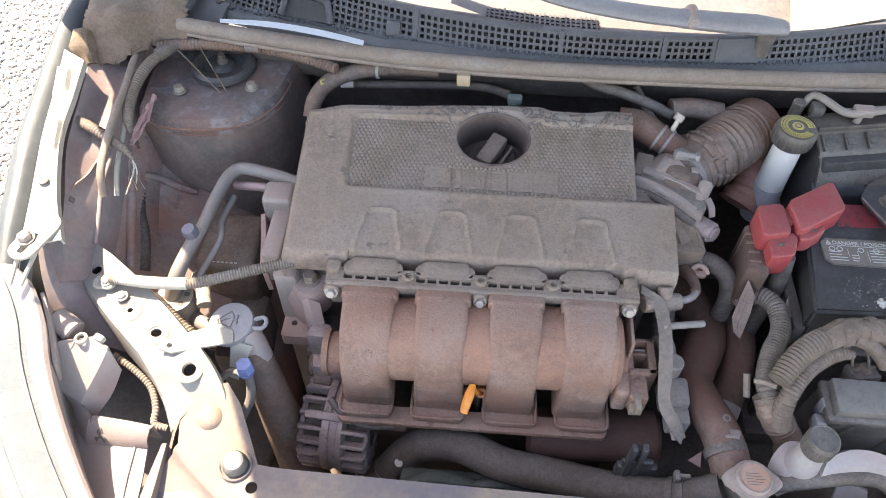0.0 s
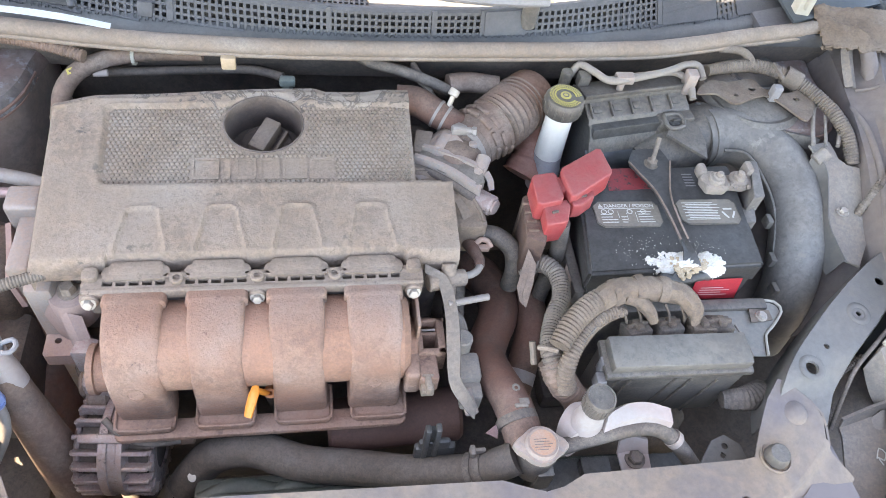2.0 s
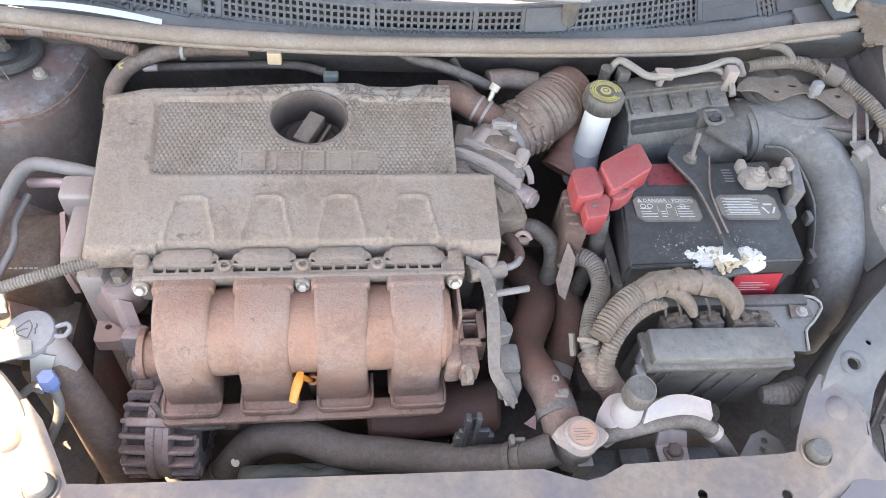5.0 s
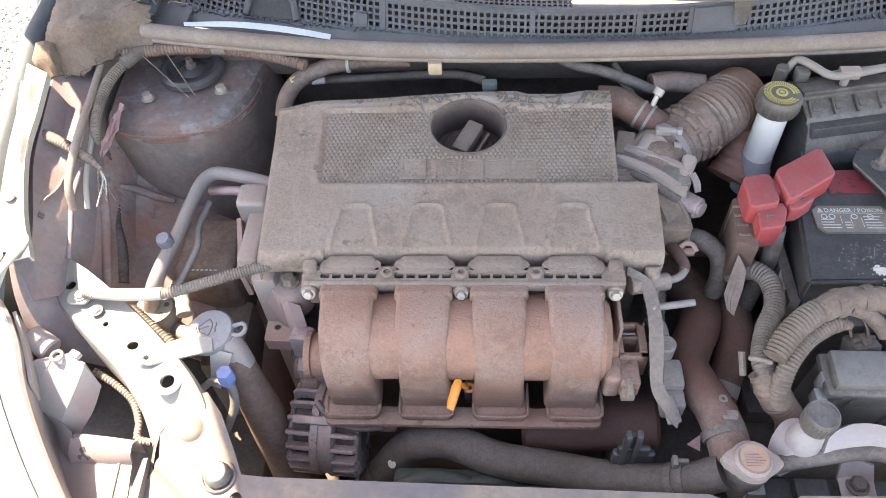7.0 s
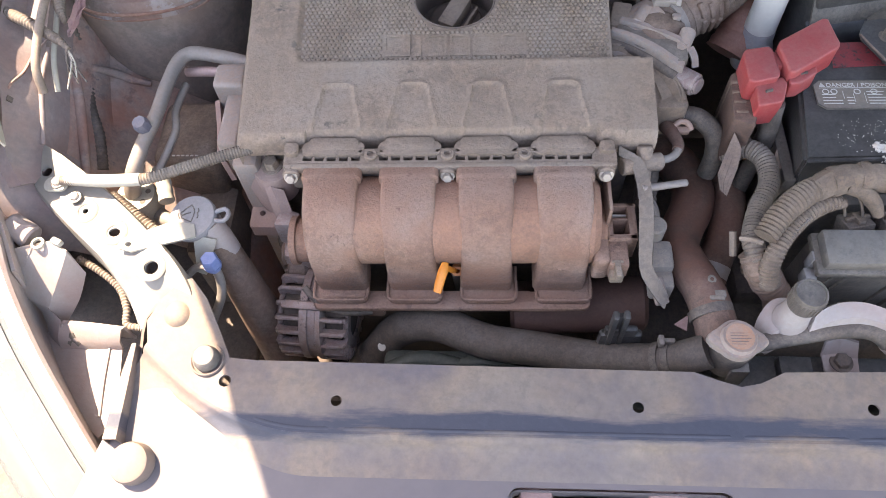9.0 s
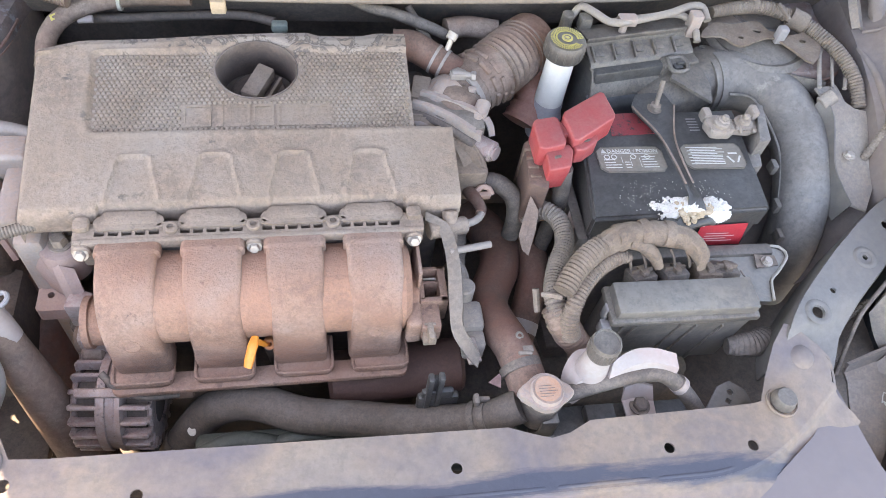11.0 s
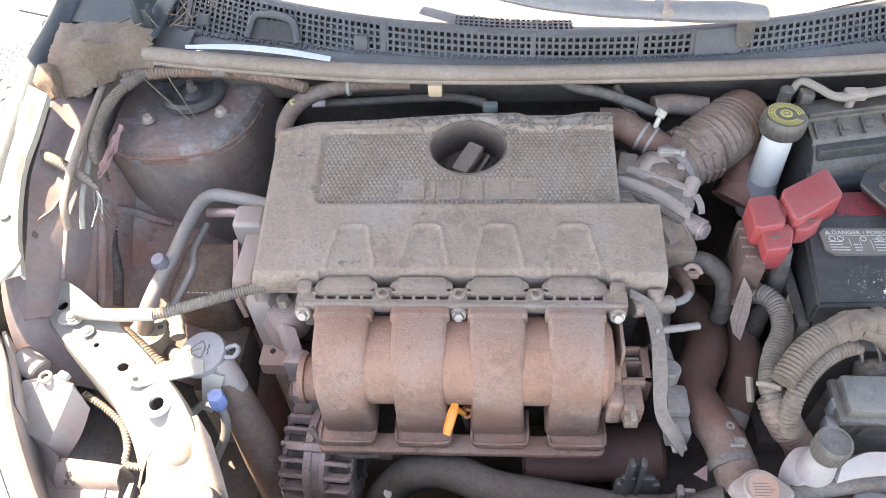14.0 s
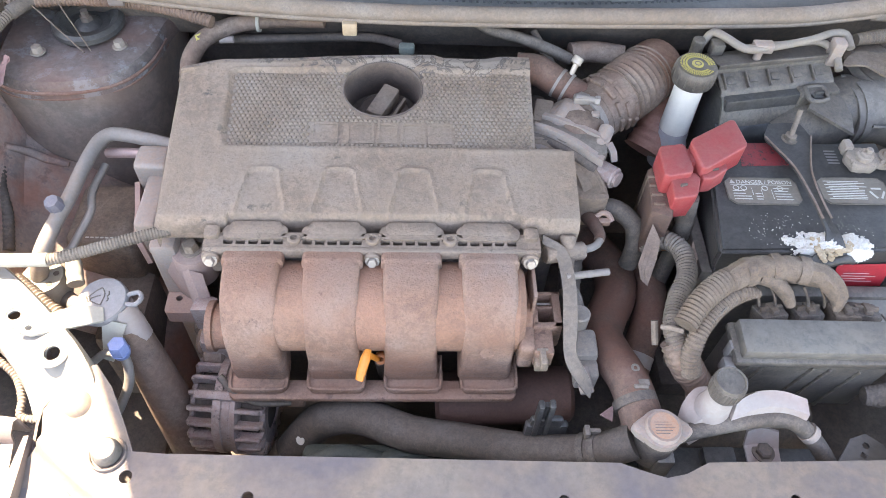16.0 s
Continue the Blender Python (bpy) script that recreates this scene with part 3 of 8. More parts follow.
        rail = part("diagonal_rail", plate(
            [(X(s, u), y) for u, y in ((.428, .440), (.434, .462), (.447, .482), (.472, .510), (.53, .562), (.585, .605), (.612, .624), (.640, .640), (.668, .626), (.650, .605), (.630, .578), (.590, .540), (.542, .500), (.51, .463), (.488, .425))],
            [circle(X(s, .479), .485, .0075), circle(X(s, .568), .552, .0033)] + ([circle(X(s, .508), .511, .0036), circle(X(s, .616), .596, .0062)] if s > 0 else [circle(X(s, .529), .526, .0066, 18, .0052), circle(X(s, .625), .602, .0062)]),
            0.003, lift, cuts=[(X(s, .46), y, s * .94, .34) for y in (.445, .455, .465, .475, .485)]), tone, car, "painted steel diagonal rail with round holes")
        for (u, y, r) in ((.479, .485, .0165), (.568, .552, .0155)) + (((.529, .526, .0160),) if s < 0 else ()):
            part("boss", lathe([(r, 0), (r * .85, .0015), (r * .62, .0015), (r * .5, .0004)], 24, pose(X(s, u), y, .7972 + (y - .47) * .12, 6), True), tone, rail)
        inner = [(.428, .440), (.434, .462), (.447, .482), (.472, .510), (.53, .562), (.585, .605), (.640, .640)]
        outer = [(.488, .425), (.51, .463), (.542, .500), (.590, .540), (.630, .578), (.650, .605), (.668, .626)]
        for row, k in ((inner, -1), (outer, 1)):
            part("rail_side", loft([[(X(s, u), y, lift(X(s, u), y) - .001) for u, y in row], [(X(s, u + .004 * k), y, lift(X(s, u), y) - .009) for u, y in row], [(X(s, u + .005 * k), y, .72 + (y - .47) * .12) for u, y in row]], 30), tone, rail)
    both(corner)


def build_sides():
    def side(s):
        # outer skin of the fender
        inner = [(.775, 1.16, .985), (.757, 1.03, .957), (.764, .93, .938), (.763, .885, .929), (.758, .80, .913), (.752, .72, .898), (.742, .66, .886), (.736, .615, .875), (.726, .555, .855)]
        crest = .012
        inner = [(u + s * .015 - crest, y, z) for u, y, z in inner]
        lip = [(u - .014, y, z - .005) for u, y, z in inner]
        rows = [[(X(s, u - .022), y, z - .020) for u, y, z in inner], [(X(s, u - .016), y, z - .010) for u, y, z in inner], [(X(s, u), y, z) for u, y, z in lip], [(X(s, u + .003), y, z - .0035) for u, y, z in lip], [(X(s, u + .006), y, z) for u, y, z in lip], [(X(s, u), y, z) for u, y, z in inner], [(X(s, u + crest), y, z + .001) for u, y, z in inner], [(X(s, u + crest + .008), y - .002, z - .005) for u, y, z in inner],
                [(X(s, u + crest + .022), y - .004, z - .032) for u, y, z in inner], [(X(s, u + crest + .036), y - .01, z - .12) for u, y, z in inner], [(X(s, u + crest + .040), y - .01, z - .30) for u, y, z in inner], [(X(s, u + crest + .02), y, .25) for u, y, z in inner]]
        part("fender", loft(rows, 40), FENDER, car, "dusty dark green-grey front fender")
        # folded gutter and mounting strip inside the skin; low-x CREAM paints in sunlight
        part("gutter", loft([[(X(s, u - .021), y, z - .018) for u, y, z in inner[:-2]], [(X(s, u - .030), y, z - .036) for u, y, z in inner[:-2]], [(X(s, u - .040), y, z - .040) for u, y, z in inner[:-2]]], 30), FENDER, car)
        e = s * .010
        k = .013 if s < 0 else 0
        a = [(.745 + e - k, .862, .936), (.738 + e - k, .80, .922), (.730 + e - k, .73, .909), (.707 + e - k * .5, .647, .896), (.682 + e * .5, .575, .885)]
        k = .011 if s < 0 else 0
        b = [(.700 + e, .845, .934), (.692 + e + k * .5, .79, .921), (.683 + e + k, .73, .909), (.660 + e + k, .65, .896), (.640 + e * .5, .59, .885)]
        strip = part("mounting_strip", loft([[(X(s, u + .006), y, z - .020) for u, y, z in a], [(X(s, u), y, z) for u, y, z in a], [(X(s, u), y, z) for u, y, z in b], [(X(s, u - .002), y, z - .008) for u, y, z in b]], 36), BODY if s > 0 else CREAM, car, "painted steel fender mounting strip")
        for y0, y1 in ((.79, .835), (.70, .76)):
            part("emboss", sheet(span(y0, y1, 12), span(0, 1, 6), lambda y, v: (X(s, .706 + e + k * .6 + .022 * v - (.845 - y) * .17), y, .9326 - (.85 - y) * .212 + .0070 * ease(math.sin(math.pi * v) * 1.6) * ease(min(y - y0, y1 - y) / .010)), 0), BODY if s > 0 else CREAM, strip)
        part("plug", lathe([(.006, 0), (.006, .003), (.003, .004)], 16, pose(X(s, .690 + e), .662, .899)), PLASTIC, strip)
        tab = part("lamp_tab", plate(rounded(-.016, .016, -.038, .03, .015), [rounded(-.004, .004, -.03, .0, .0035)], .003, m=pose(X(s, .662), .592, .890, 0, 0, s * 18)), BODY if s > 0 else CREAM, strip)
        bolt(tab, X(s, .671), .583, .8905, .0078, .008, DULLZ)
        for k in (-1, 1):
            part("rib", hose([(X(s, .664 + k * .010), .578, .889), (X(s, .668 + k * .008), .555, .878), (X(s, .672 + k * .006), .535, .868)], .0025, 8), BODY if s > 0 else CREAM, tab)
        # inner wing, its ledge and the rail under it
        part("inner_wing", loft([
            [(X(s, .668), 1.04, .875), (X(s, .664), .86, .866), (X(s, .660), .75, .838), (X(s, .648), .66, .800), (X(s, .655), .60, .785)],
            [(X(s, .655), 1.02, .83), (X(s, .640), .86, .815), (X(s, .632), .75, .79), (X(s, .622), .66, .755), (X(s, .635), .60, .745)],
            [(X(s, .645), 1.02, .80), (X(s, .632), .85, .775), (X(s, .618), .75, .745), (X(s, .598), .66, .71), (X(s, .605), .60, .70)],
            [(X(s, .62), 1.02, .77), (X(s, .600), .82, .745), (X(s, .578), .74, .715), (X(s, .552), .66, .675), (X(s, .56), .60, .665)],
            [(X(s, .60), 1.02, .73), (X(s, .560), .81, .725), (X(s, .525), .74, .69), (X(s, .495), .66, .64), (X(s, .505), .60, .63)],
            [(X(s, .50), 1.02, .64), (X(s, .470), .80, .64), (X(s, .450), .74, .60), (X(s, .44), .66, .56), (X(s, .45), .60, .55)],
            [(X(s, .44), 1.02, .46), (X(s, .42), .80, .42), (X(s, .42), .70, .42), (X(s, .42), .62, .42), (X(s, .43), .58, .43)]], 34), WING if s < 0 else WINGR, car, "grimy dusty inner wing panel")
        # the flat face between the strip and the rail's end, with its free edge
        part("wing_face", loft([
            [(X(s, .780), 1.03, .925), (X(s, .752), .93, .912), (X(s, .738), .875, .902), (X(s, .728), .80, .890), (X(s, .720), .73, .877), (X(s, .702), .66, .860), (X(s, .690), .605, .836), (X(s, .675), .575, .812)],
            [(X(s, .745), 1.03, .935), (X(s, .715), .93, .925), (X(s, .700), .875, .915), (X(s, .690), .80, .905), (X(s, .682), .73, .893), (X(s, .664), .66, .875), (X(s, .655), .605, .850), (X(s, .640), .575, .825)],
            [(X(s, .715), 1.03, .905), (X(s, .690), .93, .900), (X(s, .680), .865, .895), (X(s, .675), .80, .882), (X(s, .665), .73, .868), (X(s, .650), .66, .850), (X(s, .648), .61, .832), (X(s, .632), .585, .815)],
            [(X(s, .680), 1.03, .89), (X(s, .664), .93, .890), (X(s, .654), .850, .885), (X(s, .649), .79, .874), (X(s, .646), .745, .860), (X(s, .638), .675, .832), (X(s, .637), .640, .816), (X(s, .628), .620, .806)],
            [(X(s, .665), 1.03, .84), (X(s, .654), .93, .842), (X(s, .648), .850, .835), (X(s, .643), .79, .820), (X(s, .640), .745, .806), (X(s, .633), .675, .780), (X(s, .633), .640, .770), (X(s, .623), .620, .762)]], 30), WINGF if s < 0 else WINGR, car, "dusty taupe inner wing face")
        part("frame_rail", rbox(min(X(s, .34), X(s, .46)), max(X(s, .34), X(s, .46)), .20, 1.05, .34, .46, .012), DARK, car)
        # strut tower
        tx, ty = X(s, .545), .930
        out = [(tx + s * .098, .862), (tx + s * .092, .838), (tx + s * .045, .819), (tx - s * .035, .828), (tx - s * .080, .868), (tx - s * .096, .93), (tx - s * .09, 1.0), (tx + s * .09, 1.01), (tx + s * .102, .93)]
        ring = soft(out, 5)
        n = len(ring)
        levels = [(.30, .861, .0), (.82, .866, .0), (.96, .863, .0), (1.0, .856, .0), (1.02, .84, .0), (1.03, .78, -.0), (1.05, .70, -.004), (1.08, .5, -.008)]
        def shell(rows):
            return sheet(list(range(len(rows))), list(range(n + 1)), lambda i, k: (tx + (ring[k % n][0] - tx) * rows[i][0], ty + (ring[k % n][1] - ty) * rows[i][0] + rows[i][2], rows[i][1] + .012 * (ring[k % n][1] - .9) * (rows[i][1] > .85)), .003)
        tower = part("strut_tower", shell(levels[:5]), TOWER, car, "flaking dark-painted suspension strut tower")
        part("tower_wall", shell(levels[4:]), TOWERW, tower, "rusty brown tower wall")
        for dz, r, mat in ((.849, .0024, RUSTY), (.840, .0018, RUSTY)):
            part("seam", hose([(x + (x - tx) * .008, y - .001, dz + .012 * (y - .9)) for x, y in ring[1:n // 2 + 6:4]], r, 8), mat, tower)
        part("strut_mount", lathe([(.046, -.004), (.045, .002), (.040, .006), (.034, .005), (.028, -.002), (.018, -.003), (.012, .002), (.006, .003)], 30, pose(tx, ty + .004, .870)), BATT, tower, "black rubber strut mount")
        if s > 0:
            part("strut_cap", lathe([(.078, -.012), (.077, .003), (.070, .010), (.064, .008), (.055, .012), (.001, .016)], 40, pose(.712, .894, .860)), PLASTIC, tower, "black domed strut cover")
        part("strut_nut", lathe([(.008, 0), (.008, .010), (.005, .011), (.005, .018)], 6, pose(tx, ty + .004, .869)), DARK, tower)
        for bx, by in ((tx - s * .051, .8915), (tx + s * .047, .876)):
            bolt(tower, bx, by, .865, .0070, .009, DULLZ)
        if s > 0:
            # pressed ledge, crease and a bent stay on the wing
            part("wing_ledge", hose([(.838, .846, .884), (.844, .815, .882), (.846, .790, .878), (.842, .739, .867), (.834, .691, .851), (.828, .655, .834)], [.003, .0045, .005, .005, .0045, .003], 10, flat=.7), WINGR, car)
            part("wing_crease", hose([(.852, .871, .892), (.868, .866, .900), (.880, .864, .908)], .0028, 10), WINGR, car)
            part("wing_stay", loft([[(.852, .958, .925), (.846, .930, .912), (.842, .905, .902), (.842, .880, .890)], [(.858, .956, .934), (.853, .928, .920), (.850, .902, .909), (.850, .876, .896)], [(.868, .955, .928), (.862, .927, .915), (.858, .900, .904), (.857, .874, .891)]], 12, .003), STAY, car, "grey bent steel stay under the felt")
        if s < 0:
            # pressed ledge, rust-streaked folds and a square hole in the wing
            part("wing_toe", loft([[(X(s, .690), .640, .868), (X(s, .684), .608, .852), (X(s, .674), .575, .832), (X(s, .662), .545, .800), (X(s, .652), .530, .765)], [(X(s, .650), .640, .838), (X(s, .645), .616, .822), (X(s, .632), .582, .800), (X(s, .620), .556, .768), (X(s, .612), .540, .735)], [(X(s, .634), .650, .790), (X(s, .628), .624, .765), (X(s, .602), .592, .745), (X(s, .586), .564, .720), (X(s, .580), .550, .695)], [(X(s, .610), .660, .72), (X(s, .600), .630, .70), (X(s, .580), .60, .68), (X(s, .565), .575, .66), (X(s, .560), .56, .64)]], 20, .002), WINGF, car, "dusty foot of the inner wing behind the lamp")
            part("wing_ledge", hose([(-.480, .676, .869), (-.478, .684, .871), (-.474, .708, .864), (-.471, .728, .865), (-.465, .750, .865), (-.463, .760, .863)], .0030, 10, flat=.6), WING, car)
            part("wing_fold", hose([(-.461, .752, .858), (-.459, .704, .849), (-.455, .670, .835), (-.452, .636, .819)], .0032, 10), WINGF, car)
            part("wing_fold", hose([(-.456, .770, .816), (-.447, .727, .793), (-.439, .679, .770), (-.432, .640, .752)], [.005, .007, .007, .005], 12), WING, car)
            part("wing_fold", hose([(-.446, .780, .795), (-.434, .800, .764), (-.415, .801, .750), (-.39, .800, .742)], [.004, .006, .006, .004], 12), WING, car)
            part("square_hole", moved(rbox(-.0035, .0035, -.0035, .0035, -.001, .0008, 0), pose(-.4745, .664, .8675, 0, 60, 4)), DARK, car)
            part("wing_hose", hose([(-.470, .821, .842), (-.461, .803, .812), (-.452, .769, .785), (-.444, .732, .772), (-.432, .700, .755), (-.425, .66, .735)], .0085, 14, ribs=(.006, .0010)), RUBBER, car, "black corrugated hose down the inner wing")
    both(side)


def build_back():
    """Firewall, weather seal, cowl grille and windscreen."""
    part("firewall", loft([[(X(-1, .74), .965, .905), (X(-1, .3), .935, .905), (C, .928, .905), (X(1, .3), .935, .905), (X(1, .74), .97, .905)],
                           [(X(-1, .74), .985, .84), (X(-1, .3), .955, .84), (C, .95, .84), (X(1, .3), .955, .84), (X(1, .74), .99, .84)],
                           [(X(-1, .72), 1.05, .80), (X(-1, .3), 1.03, .80), (C, 1.03, .80), (X(1, .3), 1.03, .80), (X(1, .72), 1.05, .80)],
                           [(X(-1, .70), 1.07, .3), (X(-1, .3), 1.05, .3), (C, 1.05, .3), (X(1, .3), 1.05, .3), (X(1, .7), 1.07, .3)]], 40), DARK, car, "dark grimy firewall")
    line = [(-.412, .945, .925), (-.33, .932, .924), (-.155, .912, .920), (-.02, .904, .919), (.118, .902, .919), (.343, .906, .920), (.53, .915, .921), (.62, .928, .923), (.70, .944, .926), (.81, .962, .930)]
    seal = thing("weather_seal", "faded dusty rubber weather seal along the cowl edge", "rubber seal", at=(C, .92, .91))
    part("bulb", hose(line, .0105, 16, side=(0, 0, 1)), SEAL, seal)
    part("lip", hose([(x, y - .006, z - .009) for x, y, z in line], .004, 10), SEAL, seal)
    for x, y, z in ((-.015, .893, .905),):
        part("clip", rbox(x - .009, x + .009, y - .006, y + .004, z - .012, z + .006, .002), grime("tan_plastic", (0.42, 0.31, 0.20), (0.40, 0.31, 0.23), 0.5, 0.6), seal, "tan plastic clip")
    grille = thing("cowl_grille", "black square-meshed plastic cowl grille below the windscreen", "cowl grille", at=(C, .96, .91))

    def low(x):
        return Vector((x, .921 + .25 * (x - .17) ** 2, .926))

    def ridge(x):
        return Vector((x, .930 + .45 * (x - .19) ** 2, .955))

    def at(x, d, up=0.0):
        """d metres down the sloped face from the ridge."""
        a, b = ridge(x), low(x)
        return a + (b - a).normalized() * d + Vector((0, 0, up))

    def deep(x):
        return (ridge(x) - low(x)).length
    part("ledge", sheet(span(-.42, .84, 80), [0, 1, 2, 3], lambda x, j: low(x) + Vector((0, (-.020, -.010, 0, .006)[j], (-.012, -.004, -.003, .002)[j])), .002), grime("teal_grey_ledge", (.075, .083, .088), (.17, .165, .155), .55, .5, calm=.4), grille)
    part("hollow", sheet(span(-.42, .90, 50), [0, 1, 2, 3], lambda x, k: (ridge(x) + Vector((0, .004, .001)), ridge(x) + Vector((0, .006, -.016)), low(x) + Vector((0, .014, -.014)), low(x) + Vector((0, .004, -.006)))[k], .002), BATT, grille)
    step = .0086
    for k in range(13):
        d = k * step
        xs = [x for x in span(-.42, .84, 90) if deep(x) > d - .0005]
        left, right = [x for x in xs if x < .19], [x for x in xs if x >= .19]
        for run in ((left + right,) if len(xs) == 90 else (left, right)):
            if len(run) > 3:
                part("mesh_bar", sheet(run, [0, 1], lambda x, j: at(x, d + (.0 if j else .0033)), .0022), COWL, grille)
    verts, faces = [], []
    x = -.415
    while x < .835:
        n = 5 if not (.395 < x < .455 or .575 < x < .665) else 0
        w = .0017
        a, b = at(x, 0, .0006), at(x, deep(x), .0006)
        k = len(verts)
        for q in (a, b):
            verts += [q + Vector((-w, 0, 0)), q + Vector((w, 0, 0)), q + Vector((w, 0, -.004)), q + Vector((-w, 0, -.004))]
        faces += [(k, k + 1, k + 5, k + 4), (k + 1, k + 2, k + 6, k + 5), (k + 2, k + 3, k + 7, k + 6), (k + 3, k, k + 4, k + 7)]
        x += step
    d = bpy.data.meshes.new("mesh_upright")
    d.from_pydata(verts, [], faces)
    d.materials.append(COWL)
    st = tagged(new("mesh_upright", d), kind="stuff")
    st.parent, st.matrix_parent_inverse = grille, stand(grille).inverted()
    for x in (-.37, -.085, .11, .245, .31, .57):
        part("divider", sheet([x - .0035, x + .0035], [0, 1], lambda q, v: at(q, deep(q) * v, .003), .003), COWL, grille)
    for x0, x1 in ((.312, .37), (.575, .665), (.70, .86)):
        part("blank", sheet(span(x0, x1, 8), [0, 1], lambda q, v: at(q, deep(q) * v, .0012), .002), COWL, grille)
        for k in range(4):
            part("blank_rib", sheet(span(x0, x1, 8), [0, 1], lambda q, v: at(q, min(deep(q), .004 + k * step + .0014 * v), .0026), .001), COWL, grille)
    for x, w in ((-.345, .010), (-.115, .010)):
        part("bracket_block", moved(rbox(-w, w, -.009, .010, -.004, .004, .0025), Matrix.Translation(at(x, deep(x) * .72)) @ pose(0, 0, 0, 62, 0, -8)), COWL, grille)
    part("pocket_arch", hose([at(-.276, deep(-.276) * .98, .003), at(-.268, deep(-.268) * .50, .006), at(-.250, deep(-.25) * .40, .007), at(-.226, deep(-.226) * .40, .007), at(-.210, deep(-.21) * .50, .006), at(-.203, deep(-.203) * .98, .003)], .0048, 10), COWL, grille)
    part("pocket_back", sheet(span(-.272, -.207, 8), [0, 1], lambda q, v: at(q, deep(q) * (.45 + .5 * v), .0022), .001), BATT, grille)
    part("ridge_lip", sheet(span(-.42, .88, 70), [0, 1, 2, 3], lambda x, j: ridge(x) + Vector((0, (0, .003, .008, .010)[j], (0, .0035, .0035, -.004)[j])), .002), COWL, grille)
    # the recess behind the ridge, with a second small mesh
    part("recess", sheet(span(-.42, .88, 70), [0, 1, 2], lambda x, j: ridge(x) + Vector((0, (.010, .060, .12)[j], (-.010, -.006, .016)[j])), .002), grime("grey_recess_plastic", (.075, .076, .082), (.19, .18, .165), .45, .5), grille)
    for k in range(4):
        part("mesh_bar", sheet(span(.01, .16, 10), [0, 1], lambda x, j: ridge(x) + Vector((0, .016 + k * .0068 + (0 if j else .003), -.004 + k * .0006)), .002), COWL, grille)
    for k in range(22):
        x = .012 + k * .0068
        part("mesh_post", sheet([x, x + .0026], [0, 1], lambda q, v: ridge(q) + Vector((0, .016 + v * .024, -.0035 + v * .002)), .002), COWL, grille)
    part("pocket", sheet(span(.008, .162, 8), [0, 1], lambda x, v: ridge(x) + Vector((0, .014 + .03 * v, -.0085 + .003 * v)), .001), DARK, grille)
    part("corner_cover", loft([[(.415, .968, .950), (.45, .975, .953), (.50, .99, .955), (.545, 1.005, .956)], [(.412, 1.0, .975), (.45, 1.02, .975), (.50, 1.03, .972), (.55, 1.03, .965)], [(.42, 1.06, .99), (.45, 1.06, .99), (.50, 1.05, .98), (.56, 1.04, .97)]], 14, .004), CREAM, grille, "sunlit pale plastic corner cover")
    # ends of the cowl beside the bonnet hinges
    for s in (-1, 1):
        part("cowl_end", loft([[(X(s, .58), .955, .945), (X(s, .66), .985, .94), (X(s, .80), 1.02, .95)], [(X(s, .57), 1.05, .955), (X(s, .66), 1.07, .955), (X(s, .82), 1.09, .96)], [(X(s, .56), 1.25, 1.05), (X(s, .66), 1.27, 1.05), (X(s, .86), 1.29, 1.03)]], 14, .004), FENDER, car)
        part("cowl_pocket", rbox(min(X(s, .54), X(s, .68)), max(X(s, .54), X(s, .68)), .948, 1.03, .905, .928, .003), COWL, car)
        part("hinge", join(rbox(X(s, .60) - .012, X(s, .60) + .012, .972, .990, .94, .975, .003), rbox(X(s, .60) - .004, X(s, .60) + .004, .965, 1.03, .955, 1.0, .002)), CREAM if s > 0 else FENDER, car, "painted bonnet hinge")
    # windscreen
    glass = bpy.data.materials.new("tinted_glass")
    glass.use_nodes = True
    g = glass.node_tree.nodes["Principled BSDF"]
    g.inputs["Base Color"].default_value = (0.10, 0.12, 0.12, 1)
    g.inputs["Roughness"].default_value = 0.06
    g.inputs["Transmission Weight"].default_value = 0.5
    part("windscreen", sheet(span(-.55, .92, 40), span(0, 1, 12), lambda x, v: (x, ridge(x).y + .11 + .75 * v, .972 + .45 * v - .06 * (abs(x - C) / .7) ** 2 * v), .005), glass, car, "dusty raked windscreen")
    arm = thing("wiper_arm", "dusty grey windscreen wiper arm", "wiper", at=(.20, .95, .98))
    part("arm", hose([(-.06, 1.02, 1.0), (.058, .966, .996), (.125, .945, .993), (.198, .934, .99), (.26, .928, .989)], [.009, .012, .0145, .016, .016], 14, flat=.55, side=(0, 1, 0)), GREYCAP, arm)
    part("head", hose([(.255, .929, .989), (.31, .926, .988), (.35, .928, .986), (.388, .934, .98)], [.0165, .0175, .0175, .013], 14, flat=.6, side=(0, 1, 0)), GREYCAP, arm)
    part("hinge", rod((.268, .912, .992), (.268, .946, .992), .008, 12), ALU, arm)
    part("pivot", rod((.372, .940, .935), (.372, .936, .982), .011), PLASTIC, arm)


def build_bonnet():
    """The raised bonnet that keeps the sun off the engine."""
    a, b = (1.0, 1.08), (.36, 1.92)

    def at(u, v):
        y, z = a[0] + (b[0] - a[0]) * v, a[1] + (b[1] - a[1]) * v
        k = math.sin(math.pi * v) * (1 - u * u)
        half = .750 + .085 * math.exp(-((v - .25) / .09) ** 2) + .115 * math.exp(-((v - .130) / .045) ** 2) + .12 * math.exp(-(v / .07) ** 2)
        return (C + u * half, y + .03 * k + .20 * u * u * (1 - v) ** 4, z + .03 * k)
    part("bonnet", sheet(span(-1, 1, 21), span(0, 1, 46), at, .012), FENDER, car, "raised dark green-grey bonnet")


build_ground()
build_support()
build_sides()
build_back()
build_bonnet()


# ---- engine ----
RUN_X = [-.1005, -.0155, .0690, .1530]


WELL = (.0305, .8035, .0460, 1.17)     # filler well: centre, half width, and how much wider than deep


